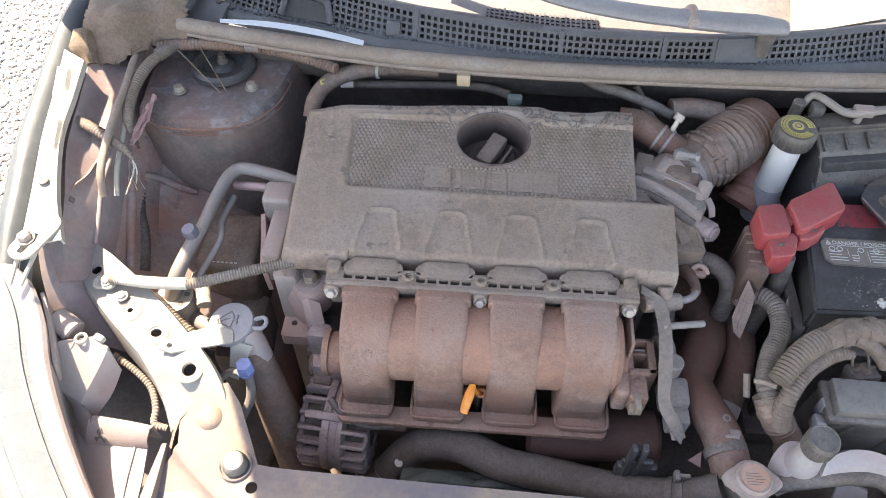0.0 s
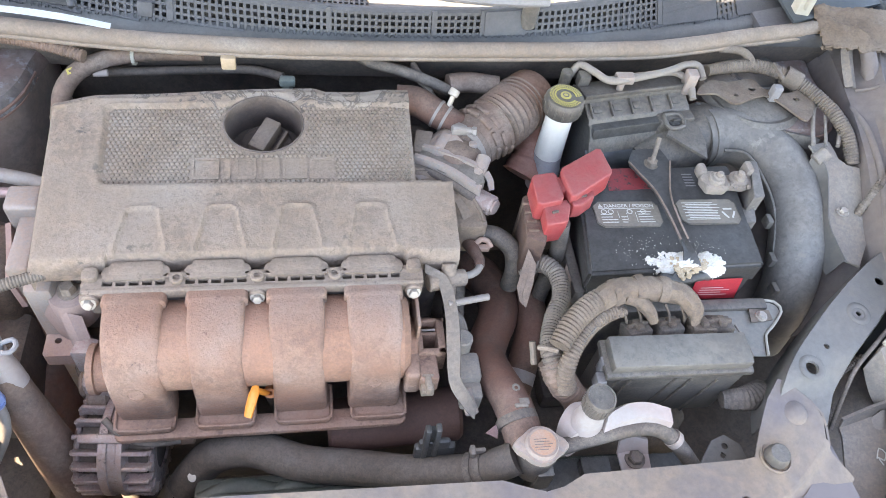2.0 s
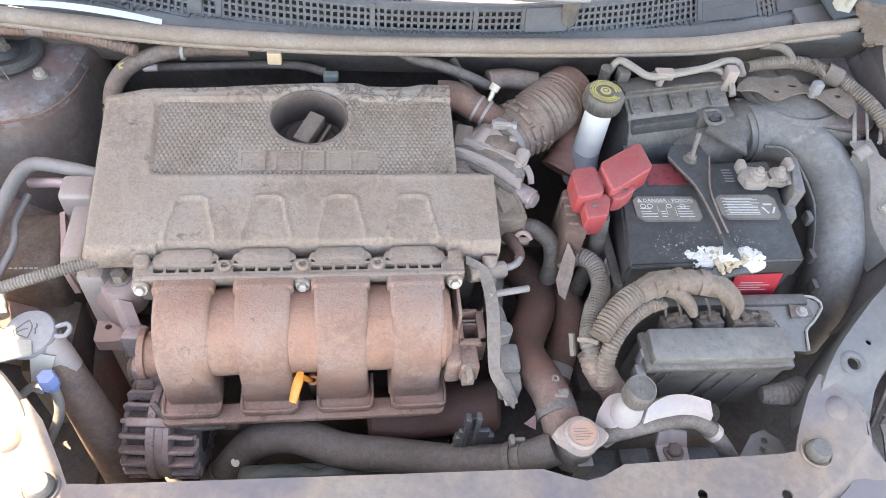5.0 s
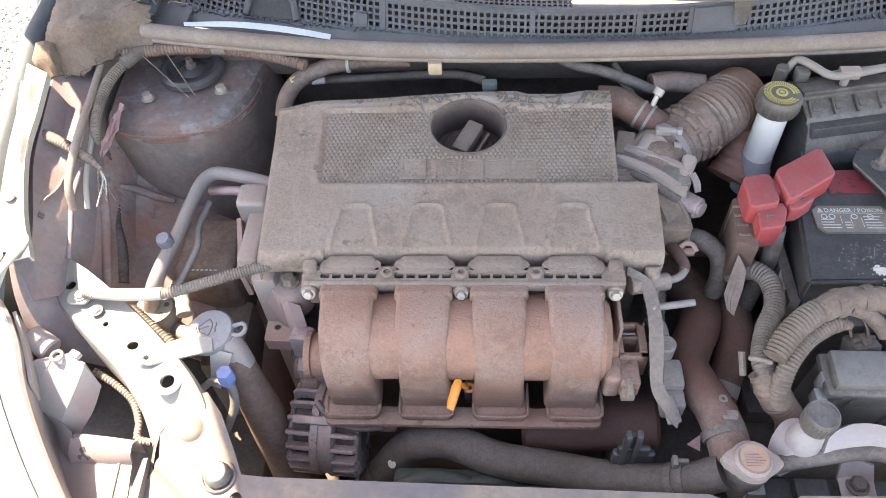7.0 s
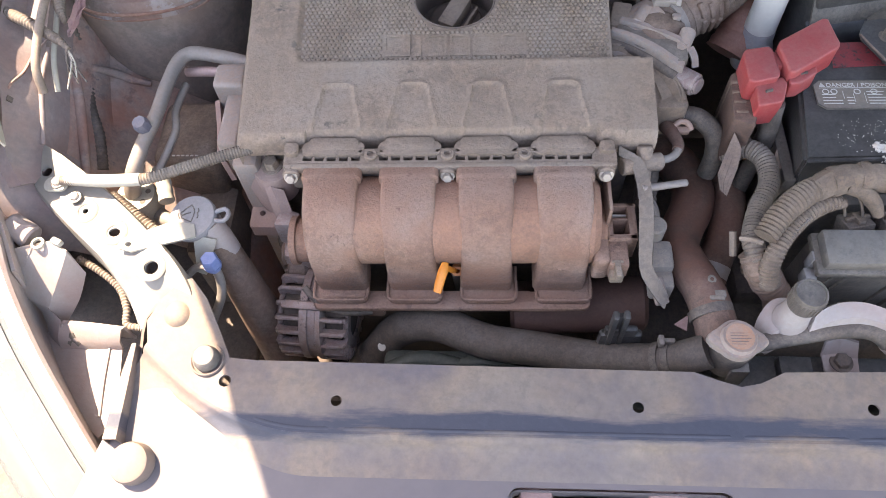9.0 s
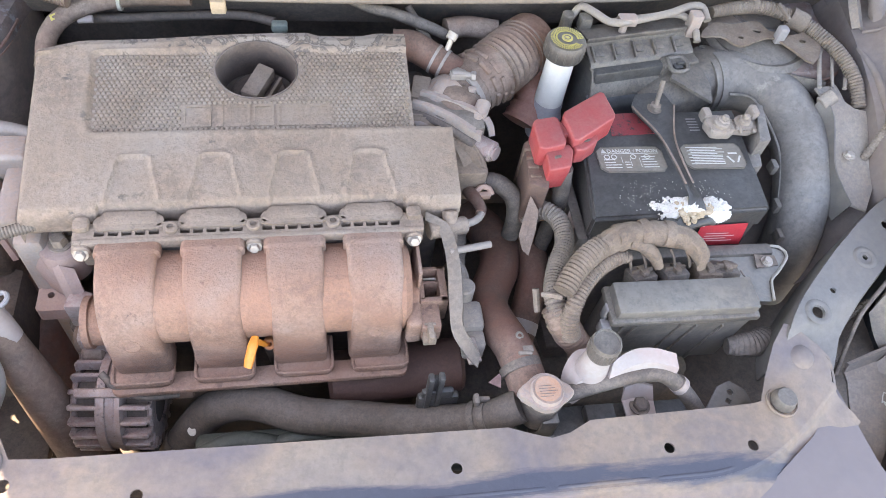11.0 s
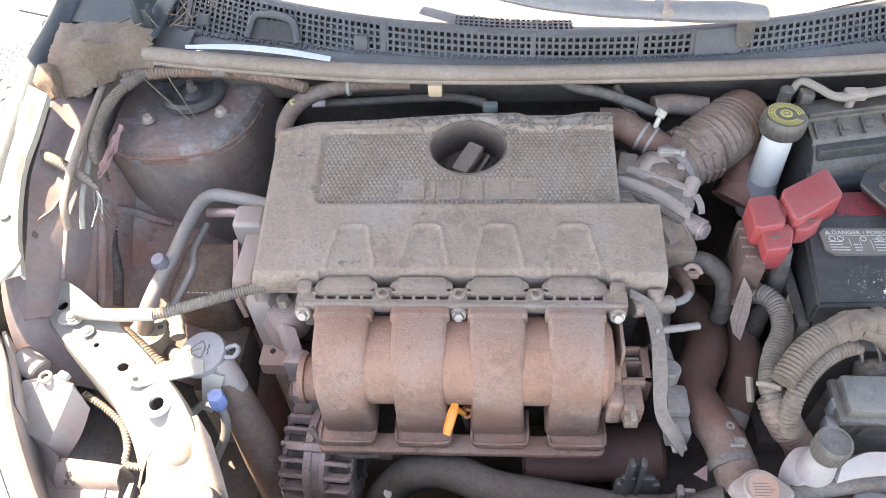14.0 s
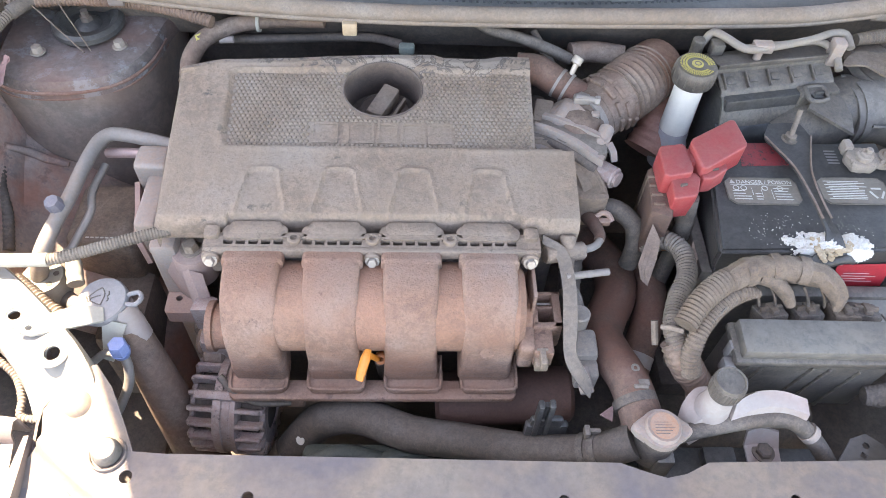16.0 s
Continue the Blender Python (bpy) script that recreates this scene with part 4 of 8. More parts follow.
def panel_depth(x, y):
    """How far a place lies inside the sunk, round-cornered panel; it runs out at the high-x edge."""
    r = .013
    dx, dy = x + .1515, min(y - .7200, .8310 - y)
    return r - math.hypot(r - dx, r - dy) if dx < r and dy < r else min(dx, dy)


def cover_z(x, y):
    """Height of the engine cover's skin."""
    z = .849 + (y - .632) * .205 - .004 * ease((y - .846) / .011)
    ins = panel_depth(x, y)
    seat = (WELL[2] + .010 - math.hypot(x - WELL[0], (y - WELL[1]) * WELL[3])) / .006
    z -= .0040 * max(ease(ins / .0035), ease(seat)) - .0011 * math.exp(-((ins + .0035) / .0022) ** 2)
    for cx in RUN_X:
        w = .0270 - .0095 * ease((y - .63) / .06)
        a = abs(x - cx)
        d = min(w - a, .6905 - y - 5.0 * max(0, a - .009) ** 1.5)
        z -= .0016 * ease(d / .0030) - .0015 * math.exp(-((d + .001) / .0024) ** 2)
    z -= .010 * ease((.633 - y) / .009) ** 2
    z -= .018 * ease((-.206 - x) / .011) ** 2
    z += .0010 * noise.noise(Vector((x * 22, y * 22, 3)))
    return z


def build_cover():
    cov = thing("engine_cover", "dusty black plastic engine cover with a honeycomb studded panel", "engine cover", at=(.02, .74, .80))
    ox, oy, R, flat = WELL

    def off(x, y):
        """Distance from the filler well's axis, in its oval."""
        return math.hypot(x - ox, (y - oy) * flat)

    def back(x):
        """The cover's rear edge."""
        return .826 + .016 * ease((x + .217) / .06) + .015 * ease((x + .165) / .25) - .007 * ease((x - .088) / .02) + .006 * ease((x - .15) / .03)
    xs = span(-.217, .2535, 210)
    xs = [x for x in xs if abs(x - .2095) > .0018] + [.2095]
    xs.sort()
    ys = span(.624, .857, 112)
    bm = bmesh.new()
    def place(x, y):
        y2 = y + (back(x) - .857) * ease((y - .812) / .045)
        y2 += .006 * ease(min(x + .137, .192 - x) / .004) * (1 - ease((y - .624) / .03))
        return Vector((x, y2, cover_z(x, y)))
    g = {}
    for i, x in enumerate(xs):
        for j, y in enumerate(ys):
            g[i, j] = bm.verts.new(place(x, y))
    step = xs[1] - xs[0]
    for i in range(len(xs) - 1):
        for j in range(len(ys) - 1):
            mx, my = (xs[i] + xs[i + 1]) / 2, (ys[j] + ys[j + 1]) / 2
            if off(mx, my) < R:
                continue
            if mx > .2095 and my > .721 - (mx - .2095) * .05:
                continue
            bm.faces.new((g[i, j], g[i + 1, j], g[i + 1, j + 1], g[i, j + 1]))
    bmesh.ops.delete(bm, geom=[v for v in bm.verts if not v.link_faces], context="VERTS")
    rim = [e for e in bm.edges if len(e.link_faces) == 1]
    outer = []
    for e in rim:
        near = all(off(v.co.x, v.co.y) < R + .012 for v in e.verts)
        if not near:
            outer.append(e)
    for v in {v for e in rim if e not in outer for v in e.verts}:
        d = Vector((v.co.x - ox, (v.co.y - oy) * flat)).normalized() * R
        v.co.x, v.co.y = ox + d.x, oy + d.y / flat
    ex = bmesh.ops.extrude_edge_only(bm, edges=outer)
    for v in (q for q in ex["geom"] if isinstance(q, bmesh.types.BMVert)):
        v.co.z -= .020 if v.co.y < .70 else .035
    shell = part("cover_shell", bm, COVER, cov)
    zt = cover_z(.03, .805)
    m = Matrix.Translation((ox, oy, zt)) @ Matrix.Rotation(radians(11.6), 4, "X")
    oval = m @ Matrix.Diagonal((1, 1 / flat, 1, 1))
    # dusty brown plastic, darkened in colour for the shade down the well
    well = grime("shade_darkened_brown_plastic", (0.050, 0.040, 0.038), (0.17, 0.125, 0.105), 0.55, 0.42, size=40)
    part("filler_well", lathe([(.0482, -.001), (.0482, .0008), (.0470, .0014), (.0458, .0002), (.0440, -.02), (.0420, -.055), (0, -.057)], 44, oval, True), well, cov, "round oil filler well")
    cap = part("oil_cap", lathe([(.033, -.056), (.033, -.044), (.030, -.041), (0, -.040)], 30, oval), well, cov, "black oil filler cap")
    part("cap_grip", moved(join(rbox(-.012, .010, -.024, .024, -.042, -.020, .003), rbox(-.006, .004, -.029, .029, -.042, -.030, .002)), m @ pose(0, 0, 0, 0, 0, -28)), COVER, cap)
    part("cap_rib", moved(rbox(.016, .020, -.018, .022, -.042, -.030, .001), m @ pose(0, 0, 0, 0, 0, -28)), COVER, cap)
    # honeycomb studs
    bm = bmesh.new()
    verts, faces = [], []
    p = .0056
    row = 0
    y = .7195
    while y < .838:
        x = -.145 + (p / 2 if row % 2 else 0)
        while x < .2065:
            if off(x, y) > R + .006 and panel_depth(x, y) > .0035 and not (-.053 < x < .115 and .7265 < y < .7575):
                z = cover_z(x, y)
                k = len(verts)
                for r, h in ((.0026, -.0003), (.0022, .0010), (.0012, .0017)):
                    for i in range(6):
                        a = math.pi * (i + .5) / 3
                        verts.append((x + r * math.cos(a), y + r * math.sin(a), z + h + .2 * r * math.sin(a)))
                for q in (0, 6):
                    for i in range(6):
                        faces.append((k + q + i, k + q + (i + 1) % 6, k + q + 6 + (i + 1) % 6, k + q + 6 + i))
                faces.append(tuple(range(k + 12, k + 18)))
            x += p
        y += p * .866
        row += 1
    d = bpy.data.meshes.new("studs")
    d.from_pydata(verts, [], faces)
    d.materials.append(STUD)
    st = tagged(new("studs", d), "honeycomb of small studs", kind="stuff")
    st.parent, st.matrix_parent_inverse = cov, stand(cov).inverted()
    # raised maker's mark as six plain hollow blocks
    for x0, w in ((-.051, .031), (-.0145, .0075), (-.0015, .0235), (.0255, .0235), (.0525, .0285), (.0845, .029)):
        t = Matrix.Translation((x0, .7275, cover_z(-.05, .7275))) @ Matrix.Rotation(radians(11.6), 4, "X")
        holes = [rounded(.0028, w - .0028, .0032, .0258, .0012, 2)] if w > .02 else []
        part("mark_block", plate(rounded(0, w, 0, .0290, .0014, 2), holes, .004, m=t @ pose(0, 0, .0010)), COVER, cov, "plain raised block of the maker's mark")
    cov.rotation_euler.z = radians(.6)
    return cov


def build_manifold():
    man = thing("intake_manifold", "rust-dusted plastic intake manifold with four curved runners", "intake manifold", at=(.03, .54, .69))
    line = [(.5885, .8195), (.570, .8215), (.545, .813), (.527, .789), (.5215, .750), (.526, .708)]

    def swept(cx, seed):
        """A runner of rounded rectangular section swept in the plane x = cx, with a collar at its head."""
        pts = along([(cx, y, z) for y, z in line], .0016)
        bm = bmesh.new()
        rings, run = [], 0.0
        for i, (q, u) in enumerate(pts):
            if i:
                run += (q - pts[i - 1][0]).length
            d = (pts[min(i + 1, len(pts) - 1)][0] - pts[max(i - 1, 0)][0]).normalized()
            nrm = d.cross(Vector((1, 0, 0)))
            head = 1 - ease((run - .0120) / .0012)
            foot = ease((run - .122) / .012)
            w = .0595 + .0058 * head + .003 * foot - .0025 * ease((run - .03) / .08)
            t = .0345 + .0026 * head + .002 * foot
            # the outer face is drawn in a little along its sides
            ring = []
            for a, b in rounded(-w / 2, w / 2, -t / 2, t / 2, .0062, 4):
                dent = .0011 * noise.noise(Vector((a * 30, run * 30, seed))) + .0004 * noise.noise(Vector((a * 150, run * 150, seed)))
                ring.append(bm.verts.new(q + Vector((a, 0, 0)) + nrm * (b + (dent if abs(b) > t * .4 else 0))))
            rings.append(ring)
        for a, b in zip(rings, rings[1:]):
            n = len(a)
            for j in range(n):
                bm.faces.new((a[j], a[(j + 1) % n], b[(j + 1) % n], b[j]))
        bm.faces.new(rings[0][::-1])
        bm.faces.new(rings[-1])
        return bm
    for i, cx in enumerate(RUN_X):
        fx = cx - .004 + .0035 * i
        r = part("runner", swept(cx, i * 3.0), MANIF, man)
        part("foot", slab(rounded(fx - .0335, fx + .0335, .4945, .545, .010, 4), .694, .7025, .0022), MANIF, r)
        part("foot_rim", hose([(fx - .0318, .540, .7035), (fx - .0318, .503, .7035), (fx - .029, .4985, .7035), (fx - .0235, .4965, .7035), (fx + .0235, .4965, .7035), (fx + .029, .4985, .7035), (fx + .0318, .503, .7035), (fx + .0318, .540, .7035)], .0021, 8), MANIF, r)
        if i in (0, 3):
            part("moulding_mark", lathe([(.0088, -.001), (.0088, .0011), (.0080, .0012), (.0078, .0003), (.003, .0003), (.0028, .0009), (0, .0009)], 24, Matrix.Translation((cx - .001, .5052, .772)) @ pose(0, 0, 0, 74)), MANIF, r)
    part("plenum", join(rod((-.122, .560, .780), (.192, .560, .780), .050, 40), rbox(-.12, .19, .565, .61, .74, .80, .01)), PLENUM, man)
    part("plenum_cap", rod((.186, .556, .758), (.203, .556, .758), .036, 28), PLENUM, man)
    part("plenum_nose", lathe([(.026, -.158), (.029, -.157), (.029, -.150), (.026, -.149), (.026, -.118)], 26, Matrix.Translation((0, .552, .748)) @ pose(0, 0, 0, 0, 90, 0)), PLENUM, man)
    part("lower_flange", slab(rounded(-.139, .192, .4895, .514, .009, 4), .684, .6925, .002), MANIF, man)
    # flange with its rows of pockets
    x0, x1 = -.155, .210
    holes = []
    for cx in RUN_X:
        for k in range(5):
            hx = cx - .0335 + k * .0135
            holes.append(rounded(hx, hx + .0102, .6005, .6070, .0009, 2))
    fl = part("flange", plate(rounded(x0, x1, .5915, .6165, .007), holes, .010, lambda x, y: .8375 + (y - .6) * .04), COVER, man)
    part("flange_body", rbox(x0 + .002, x1 - .002, .596, .64, .79, .822, .004), DARK, fl)
    part("flange_rim", slab(rounded(x0, x1, .5908, .5975, .003, 3), .8255, .8385, .0014), COVER, fl)
    part("flange_rear", slab(rounded(x0, x1, .6085, .6150, .003, 3), .830, .8385, .0014), COVER, fl)
    for cx in [(a + b) / 2 for a, b in zip(RUN_X, RUN_X[1:])]:
        hump = part("flange_hump", slab([(cx - .019, .608), (cx - .012, .6150), (cx + .012, .6150), (cx + .019, .608)], .826, .8405, .0018), COVER, fl)
        part("post", lathe([(.0074, .826), (.0074, .8415), (.0064, .8425), (.0038, .8425), (.0034, .8395), (0, .8395)], 20, pose(cx, .6065, 0)), COVER, hump)
        part("valley", loft([[(cx - .018, .524, .785), (cx - .018, .540, .808), (cx - .018, .562, .824), (cx - .018, .580, .827)], [(cx - .008, .522, .783), (cx - .008, .538, .805), (cx - .008, .560, .820), (cx - .008, .577, .8215)], [(cx, .5215, .782), (cx, .537, .804), (cx, .559, .8185), (cx, .575, .8195)], [(cx + .008, .522, .783), (cx + .008, .538, .805), (cx + .008, .560, .820), (cx + .008, .577, .8215)], [(cx + .018, .524, .785), (cx + .018, .540, .808), (cx + .018, .562, .824), (cx + .018, .580, .827)]], 16, .004), PLENUM, man)
    for x in (-.1465, .0268, .1985):
        part("boss", rod((x, .598, .828), (x, .586, .828), .0100), COVER, fl)
        bolt(fl, 0, 0, 0, .0058, .0065, m=Matrix.Translation((x, .5855, .8285)) @ pose(0, 0, 0, 66))
    for x in (x0 + .004, x1 - .014):
        part("end_lug", slab(rounded(x - .004, x + .012, .606, .622, .004, 3), .826, .8445, .002), COVER, fl)
    # port boots under the cover's edge
    for cx in RUN_X:
        boot = part("port_boot", slab(rounded(cx - .0285, cx + .0285, .6110, .6300, .006, 4), .826, .8415, .0022, 2, lambda x, y: (y - .622) * .10), COVER, man, "dusty black rubber port boot")
        part("boot_lip", slab(rounded(cx - .0350, cx + .0350, .6060, .6260, .008, 5), .8345, .8405, .0018, 2), COVER, boot)
    # open bracket and connector at the high-x end
    br = part("side_bracket", rbox(.200, .204, .545, .602, .74, .822, .0012), MANIF, man)
    for box in ((.186, .236, .572, .577, .755, .786), (.186, .205, .596, .600, .755, .800), (.203, .209, .533, .577, .745, .786), (.226, .235, .530, .577, .745, .786), (.203, .235, .530, .537, .745, .786), (.206, .230, .556, .560, .74, .783)):
        part("bracket_web", rbox(*box, .0013), MANIF, br)
    part("bracket_pin", rod((.207, .566, .776), (.228, .566, .776), .002, 8), STEEL, br)
    plug = part("connector", join(rbox(.202, .224, .500, .534, .752, .781, .003), rbox(.186, .204, .503, .552, .742, .784, .005, 3)), MANIF, man, "dusty plug connector")
    part("clip", join(rbox(.203, .218, .490, .501, .758, .772, .002), rbox(.2075, .2140, .486, .506, .770, .7835, .0012), rbox(.2045, .2170, .503, .506, .774, .783, .001)), STUD, plug)
    part("stay", loft([[(.214, .612, .829), (.228, .600, .824), (.234, .565, .812), (.233, .525, .795), (.234, .492, .780), (.251, .470, .762), (.262, .462, .752)], [(.2155, .622, .832), (.240, .603, .829), (.248, .565, .817), (.248, .525, .799), (.246, .500, .785), (.256, .485, .772), (.266, .474, .757)],
                       [(.217, .624, .820), (.243, .605, .818), (.251, .566, .806), (.2505, .526, .788), (.249, .502, .775), (.258, .486, .763), (.267, .475, .750)]], 24, .0025), STAYD, man, "dusty bent sheet-steel stay")
    man.rotation_euler.z = radians(.6)
    return man


def build_block():
    eng = thing("engine", "oily aluminium engine block with cylinder head", "engine", at=(.03, .72, .3))
    part("cylinder_head", rbox(-.20, .24, .64, .86, .68, .835, .012), DARK, eng)
    part("block", rbox(-.20, .24, .58, .86, .32, .69, .012), DARK, eng)
    end = part("end_cover", rbox(-.232, -.20, .62, .87, .45, .80, .008), ALU, eng, "dusty cast timing cover")
    part("casting", join(rbox(-.262, -.222, .715, .752, .78, .832, .006, 3), rbox(-.248, -.222, .64, .72, .76, .815, .005, 3)), ALU, end)
    part("casting_web", loft([[(-.262, .72, .80), (-.252, .68, .80), (-.243, .635, .80)], [(-.256, .72, .74), (-.248, .68, .74), (-.240, .635, .75)]], 8, .006), grime("rosy_cast_metal", (.34, .22, .21), (.36, .25, .21), .7, .5, .3), end)
    # mount arm with its bolt, leg and drilled pad
    rosy = grime("rosy_cast_arm", (.30, .215, .205), (.33, .235, .20), .75, .5, .25, size=60)
    arm = part("mount_arm", join(
        loft([[(-.246, .662, .800), (-.236, .648, .797), (-.214, .640, .790), (-.192, .648, .786)], [(-.243, .650, .796), (-.228, .634, .790), (-.208, .622, .782), (-.190, .618, .781)], [(-.236, .640, .770), (-.221, .622, .755), (-.204, .610, .745), (-.190, .606, .75)], [(-.226, .634, .725), (-.214, .620, .715), (-.202, .612, .708), (-.192, .608, .71)]], 18, .010),
        lathe([(.0235, .740), (.0235, .780), (.0220, .784), (.0150, .785)], 28, pose(-.186, .630, 0))), rosy, eng, "cast aluminium mount arm")
    bolt(arm, -.186, .630, .785, .0092, .012, STUD)
    part("mount_ring", loft([[(-.196, .612, .776), (-.192, .600, .760), (-.189, .592, .735), (-.190, .586, .700)], [(-.186, .606, .778), (-.180, .594, .762), (-.177, .586, .735), (-.180, .580, .698)], [(-.172, .606, .770), (-.167, .594, .755), (-.166, .588, .73), (-.170, .582, .695)]], 14, .005), rosy, arm)
    part("mount_foot", plate(rounded(-.228, -.182, .590, .625, .005), [circle(-.2135, .611, .0040)], .020, lambda x, y: .711), rosy, arm)
    part("boss", join(rod((-.182, .566, .66), (-.156, .566, .66), .024), rod((-.190, .572, .675), (-.170, .572, .675), .016)), BROWNRUB, eng)
    part("bracket_end", slab([(-.187, .573), (-.160, .572), (-.156, .590), (-.180, .600)], .700, .745, .003), CAST, eng)
    return eng


build_cover()
build_manifold()
build_block()


# ---- battery side ----
def writing(text, size, m, material, parent, name="lettering"):
    c = bpy.data.curves.new(name, "FONT")
    c.body, c.size, c.extrude = text, size, 0.0002
    ob = new("tmp", c)
    d = bpy.data.meshes.new_from_object(ob.evaluated_get(bpy.context.evaluated_depsgraph_get()))
    bpy.data.objects.remove(ob)
    bpy.data.curves.remove(c)
    d.materials.append(material)
    o = new(name, d)
    o.parent, o.matrix_parent_inverse, o.matrix_basis = parent, stand(parent).inverted(), m
    return o


def bars(parent, m, rows, material=None):
    """Print too small to read: plain bars, rows of (x, y, length, height)."""
    bm = bmesh.new()
    for x, y, w, h in rows:
        bm = join(bm, rbox(x, x + w, y, y + h * .7, 0, .0004, 0))
    return tagged(part("fine_print", moved(bm, m), material or INK, parent), kind="stuff")


def build_battery():
    b = thing("battery", "black car battery with grey warning labels and white acid crust", "car battery", at=(.53, .69, .62))
    def quad(f, z):
        """A place on the battery's top, f from 0 to 1 both ways."""
        u, v = f
        x = (.405 + .228 * u) * (1 - v) + (.428 + .218 * u) * v
        return Vector((x, .598 + .008 * u + .170 * v, z))
    zt = .840
    rng0 = random.Random(12)
    def case(z0, z1, grow):
        bm = bmesh.new()
        o = [quad(f, 0) for f in ((0, 0), (1, 0), (1, 1), (0, 1))]
        c = sum(o, Vector()) / 4
        vs = [bm.verts.new(((p.x - c.x) * (1 + g) + c.x, (p.y - c.y) * (1 + g) + c.y, z)) for z, g in ((z0, grow), (z1, grow)) for p in o]
        for q in ((3, 2, 1, 0), (4, 5, 6, 7), (0, 1, 5, 4), (1, 2, 6, 5), (2, 3, 7, 6), (3, 0, 4, 7)):
            bm.faces.new([vs[i] for i in q])
        bmesh.ops.bevel(bm, geom=bm.edges[:], offset=.004, segments=3, affect="EDGES")
        return bm
    part("case", case(.62, .816, -.03), BATT, b)
    part("lid", case(.806, zt, 0), BATT, b)
    part("side_ledge", rbox(.398, .412, .60, .75, .76, .80, .003), PLASTIC, b)
    oct1 = [(.008, 0), (.080, 0), (.086, .007), (.086, .034), (.080, .041), (.008, .041), (0, .034), (0, .007)]
    for x, y, w in ((.4335, .667, 1.0), (.545, .670, .95)):
        m = Matrix.Translation((x, y, zt + .0005))
        lab = part("warning_label", plate([(p * w, q) for p, q in oct1], (), .0012, m=m @ pose(0, 0, .0012)), LABEL, b, "octagonal grey warning label")
        part("label_edge", sheet(list(range(9)), [0, 1], lambda i, v: m @ Vector((oct1[i % 8][0] * w, oct1[i % 8][1], .0013 + .0008 * v)), .0006), PLASTIC, lab)
        if w == 1.0:
            writing("DANGER / POISON", .0078, m @ pose(.014, .0315, .0015), INK, lab, "lettering")
            part("warning_triangle", plate([(.006, .0315), (.0125, .0315), (.009, .0375)], (), .0004, m=m @ pose(0, 0, .0019)), INK, lab)
            rows = [(.006, .0295, .074, .0008), (.03, .014, .0004, .015), (.053, .008, .0004, .021), (.041, .010, .0004, .018)]
            rng = random.Random(2)
            for x0, n in ((.007, 4), (.033, 3), (.056, 5)):
                for k in range(n):
                    rows.append((x0, .007 + k * .0042, rng.uniform(.014, .021) if x0 != .033 else .007, .0014))
            bars(lab, m @ pose(0, 0, .0014), rows)
            for cx, cy in ((.012, .0245), (.021, .0245), (.046, .0245), (.064, .0245)):
                part("hazard_sign", lathe([(.0038, 0), (.0038, .0004), (.0028, .0004), (.0028, 0)], 18, m @ pose(cx, cy, .0014), True), INK, lab)
        else:
            rng = random.Random(7)
            rows = [(.008 + .0045 * (k % 2), .0345 - k * .0027, .046 - .012 * rng.random(), .0013) for k in range(11)]
            bars(lab, m @ pose(0, 0, .0014), rows)
            for k in range(3):
                part("recycling_arrow", moved(rbox(-.006, .006, -.0012, .0012, 0, .0004, 0), m @ pose(.068, .018, .0014, 0, 0, k * 120) @ pose(0, .0065, 0)), INK, lab)
    part("red_label", plate([(.462, .728), (.530, .732), (.520, .768), (.468, .766)], (), .001, lambda x, y: zt + .0012), REDLAB, b, "worn red maker's label")
    bars(b, Matrix.Translation((.57, .735, zt + .0008)), [(0, k * .005, .014, .0028) for k in range(5)], GREYCAP)
    upright = Matrix(((1, 0, 0, 0), (0, 0, -1, .606), (0, 1, 0, 0), (0, 0, 0, 1)))
    front = part("red_label", plate([(.550, .815), (.611, .818), (.618, .775), (.556, .775)], (), .001, m=upright @ pose(0, 0, .0045)), grime("clean_red_label", (.48, .02, .035), (.35, .10, .10), .3, .4), b, "red label on the battery's front")
    bars(front, upright @ pose(.562, .785, .0053), [(0, k * .005, .040 - .010 * (k % 2), .0018) for k in range(4)], grime("pink_print", (.62, .35, .35), (.4, .25, .25), .4, .6))
    part("strap_hook", hose([(.489, .5975, .818), (.497, .5955, .834), (.520, .594, .828), (.545, .594, .836), (.560, .5975, .826)], [.003, .005, .0065, .0055, .003], 12), BATT, b, "dark curled end of the strap")
    # negative terminal with its clamp
    lead = grime("corroded_lead", (.21, .19, .172), (.34, .28, .235), .75, .7, size=120, bump=.8)
    neg = part("negative_terminal", rod((.603, .729, .84), (.603, .729, .864), .010), lead, b, "corroded lead terminal clamp")
    part("clamp", join(slab([(.588, .716), (.583, .734), (.590, .748), (.604, .746), (.620, .742), (.622, .722), (.612, .714)], .845, .858, .003), slab([(.618, .721), (.618, .741), (.644, .745), (.656, .742), (.656, .724), (.640, .718)], .846, .856, .003), rbox(.585, .596, .742, .758, .846, .862, .003), rbox(.648, .658, .738, .756, .846, .868, .003)), lead, neg)
    for x, y in ((.606, .731), (.635, .732)):
        part("nut", join(lathe([(.0125, 0), (.0125, .002), (.009, .0025)], 22, pose(x, y, .857)), lathe([(.0082, .002), (.0082, .008), (.0068, .009)], 6, pose(x, y, .857)), lathe([(.0042, .008), (.0042, .013), (.003, .014)], 14, pose(x, y, .857))), lead, neg)
    for k in range(16):
        ic = bmesh.new()
        bmesh.ops.create_icosphere(ic, subdivisions=2, radius=rng0.uniform(.0016, .0034))
        for v in ic.verts:
            v.co *= 1 + .5 * noise.noise(v.co * 220 + Vector((k, 3, 0)))
        part("corrosion_lump", moved(ic, pose(.585 + .065 * rng0.random(), .718 + .010 * rng0.random(), .854 + .004 * rng0.random())), lead, neg)
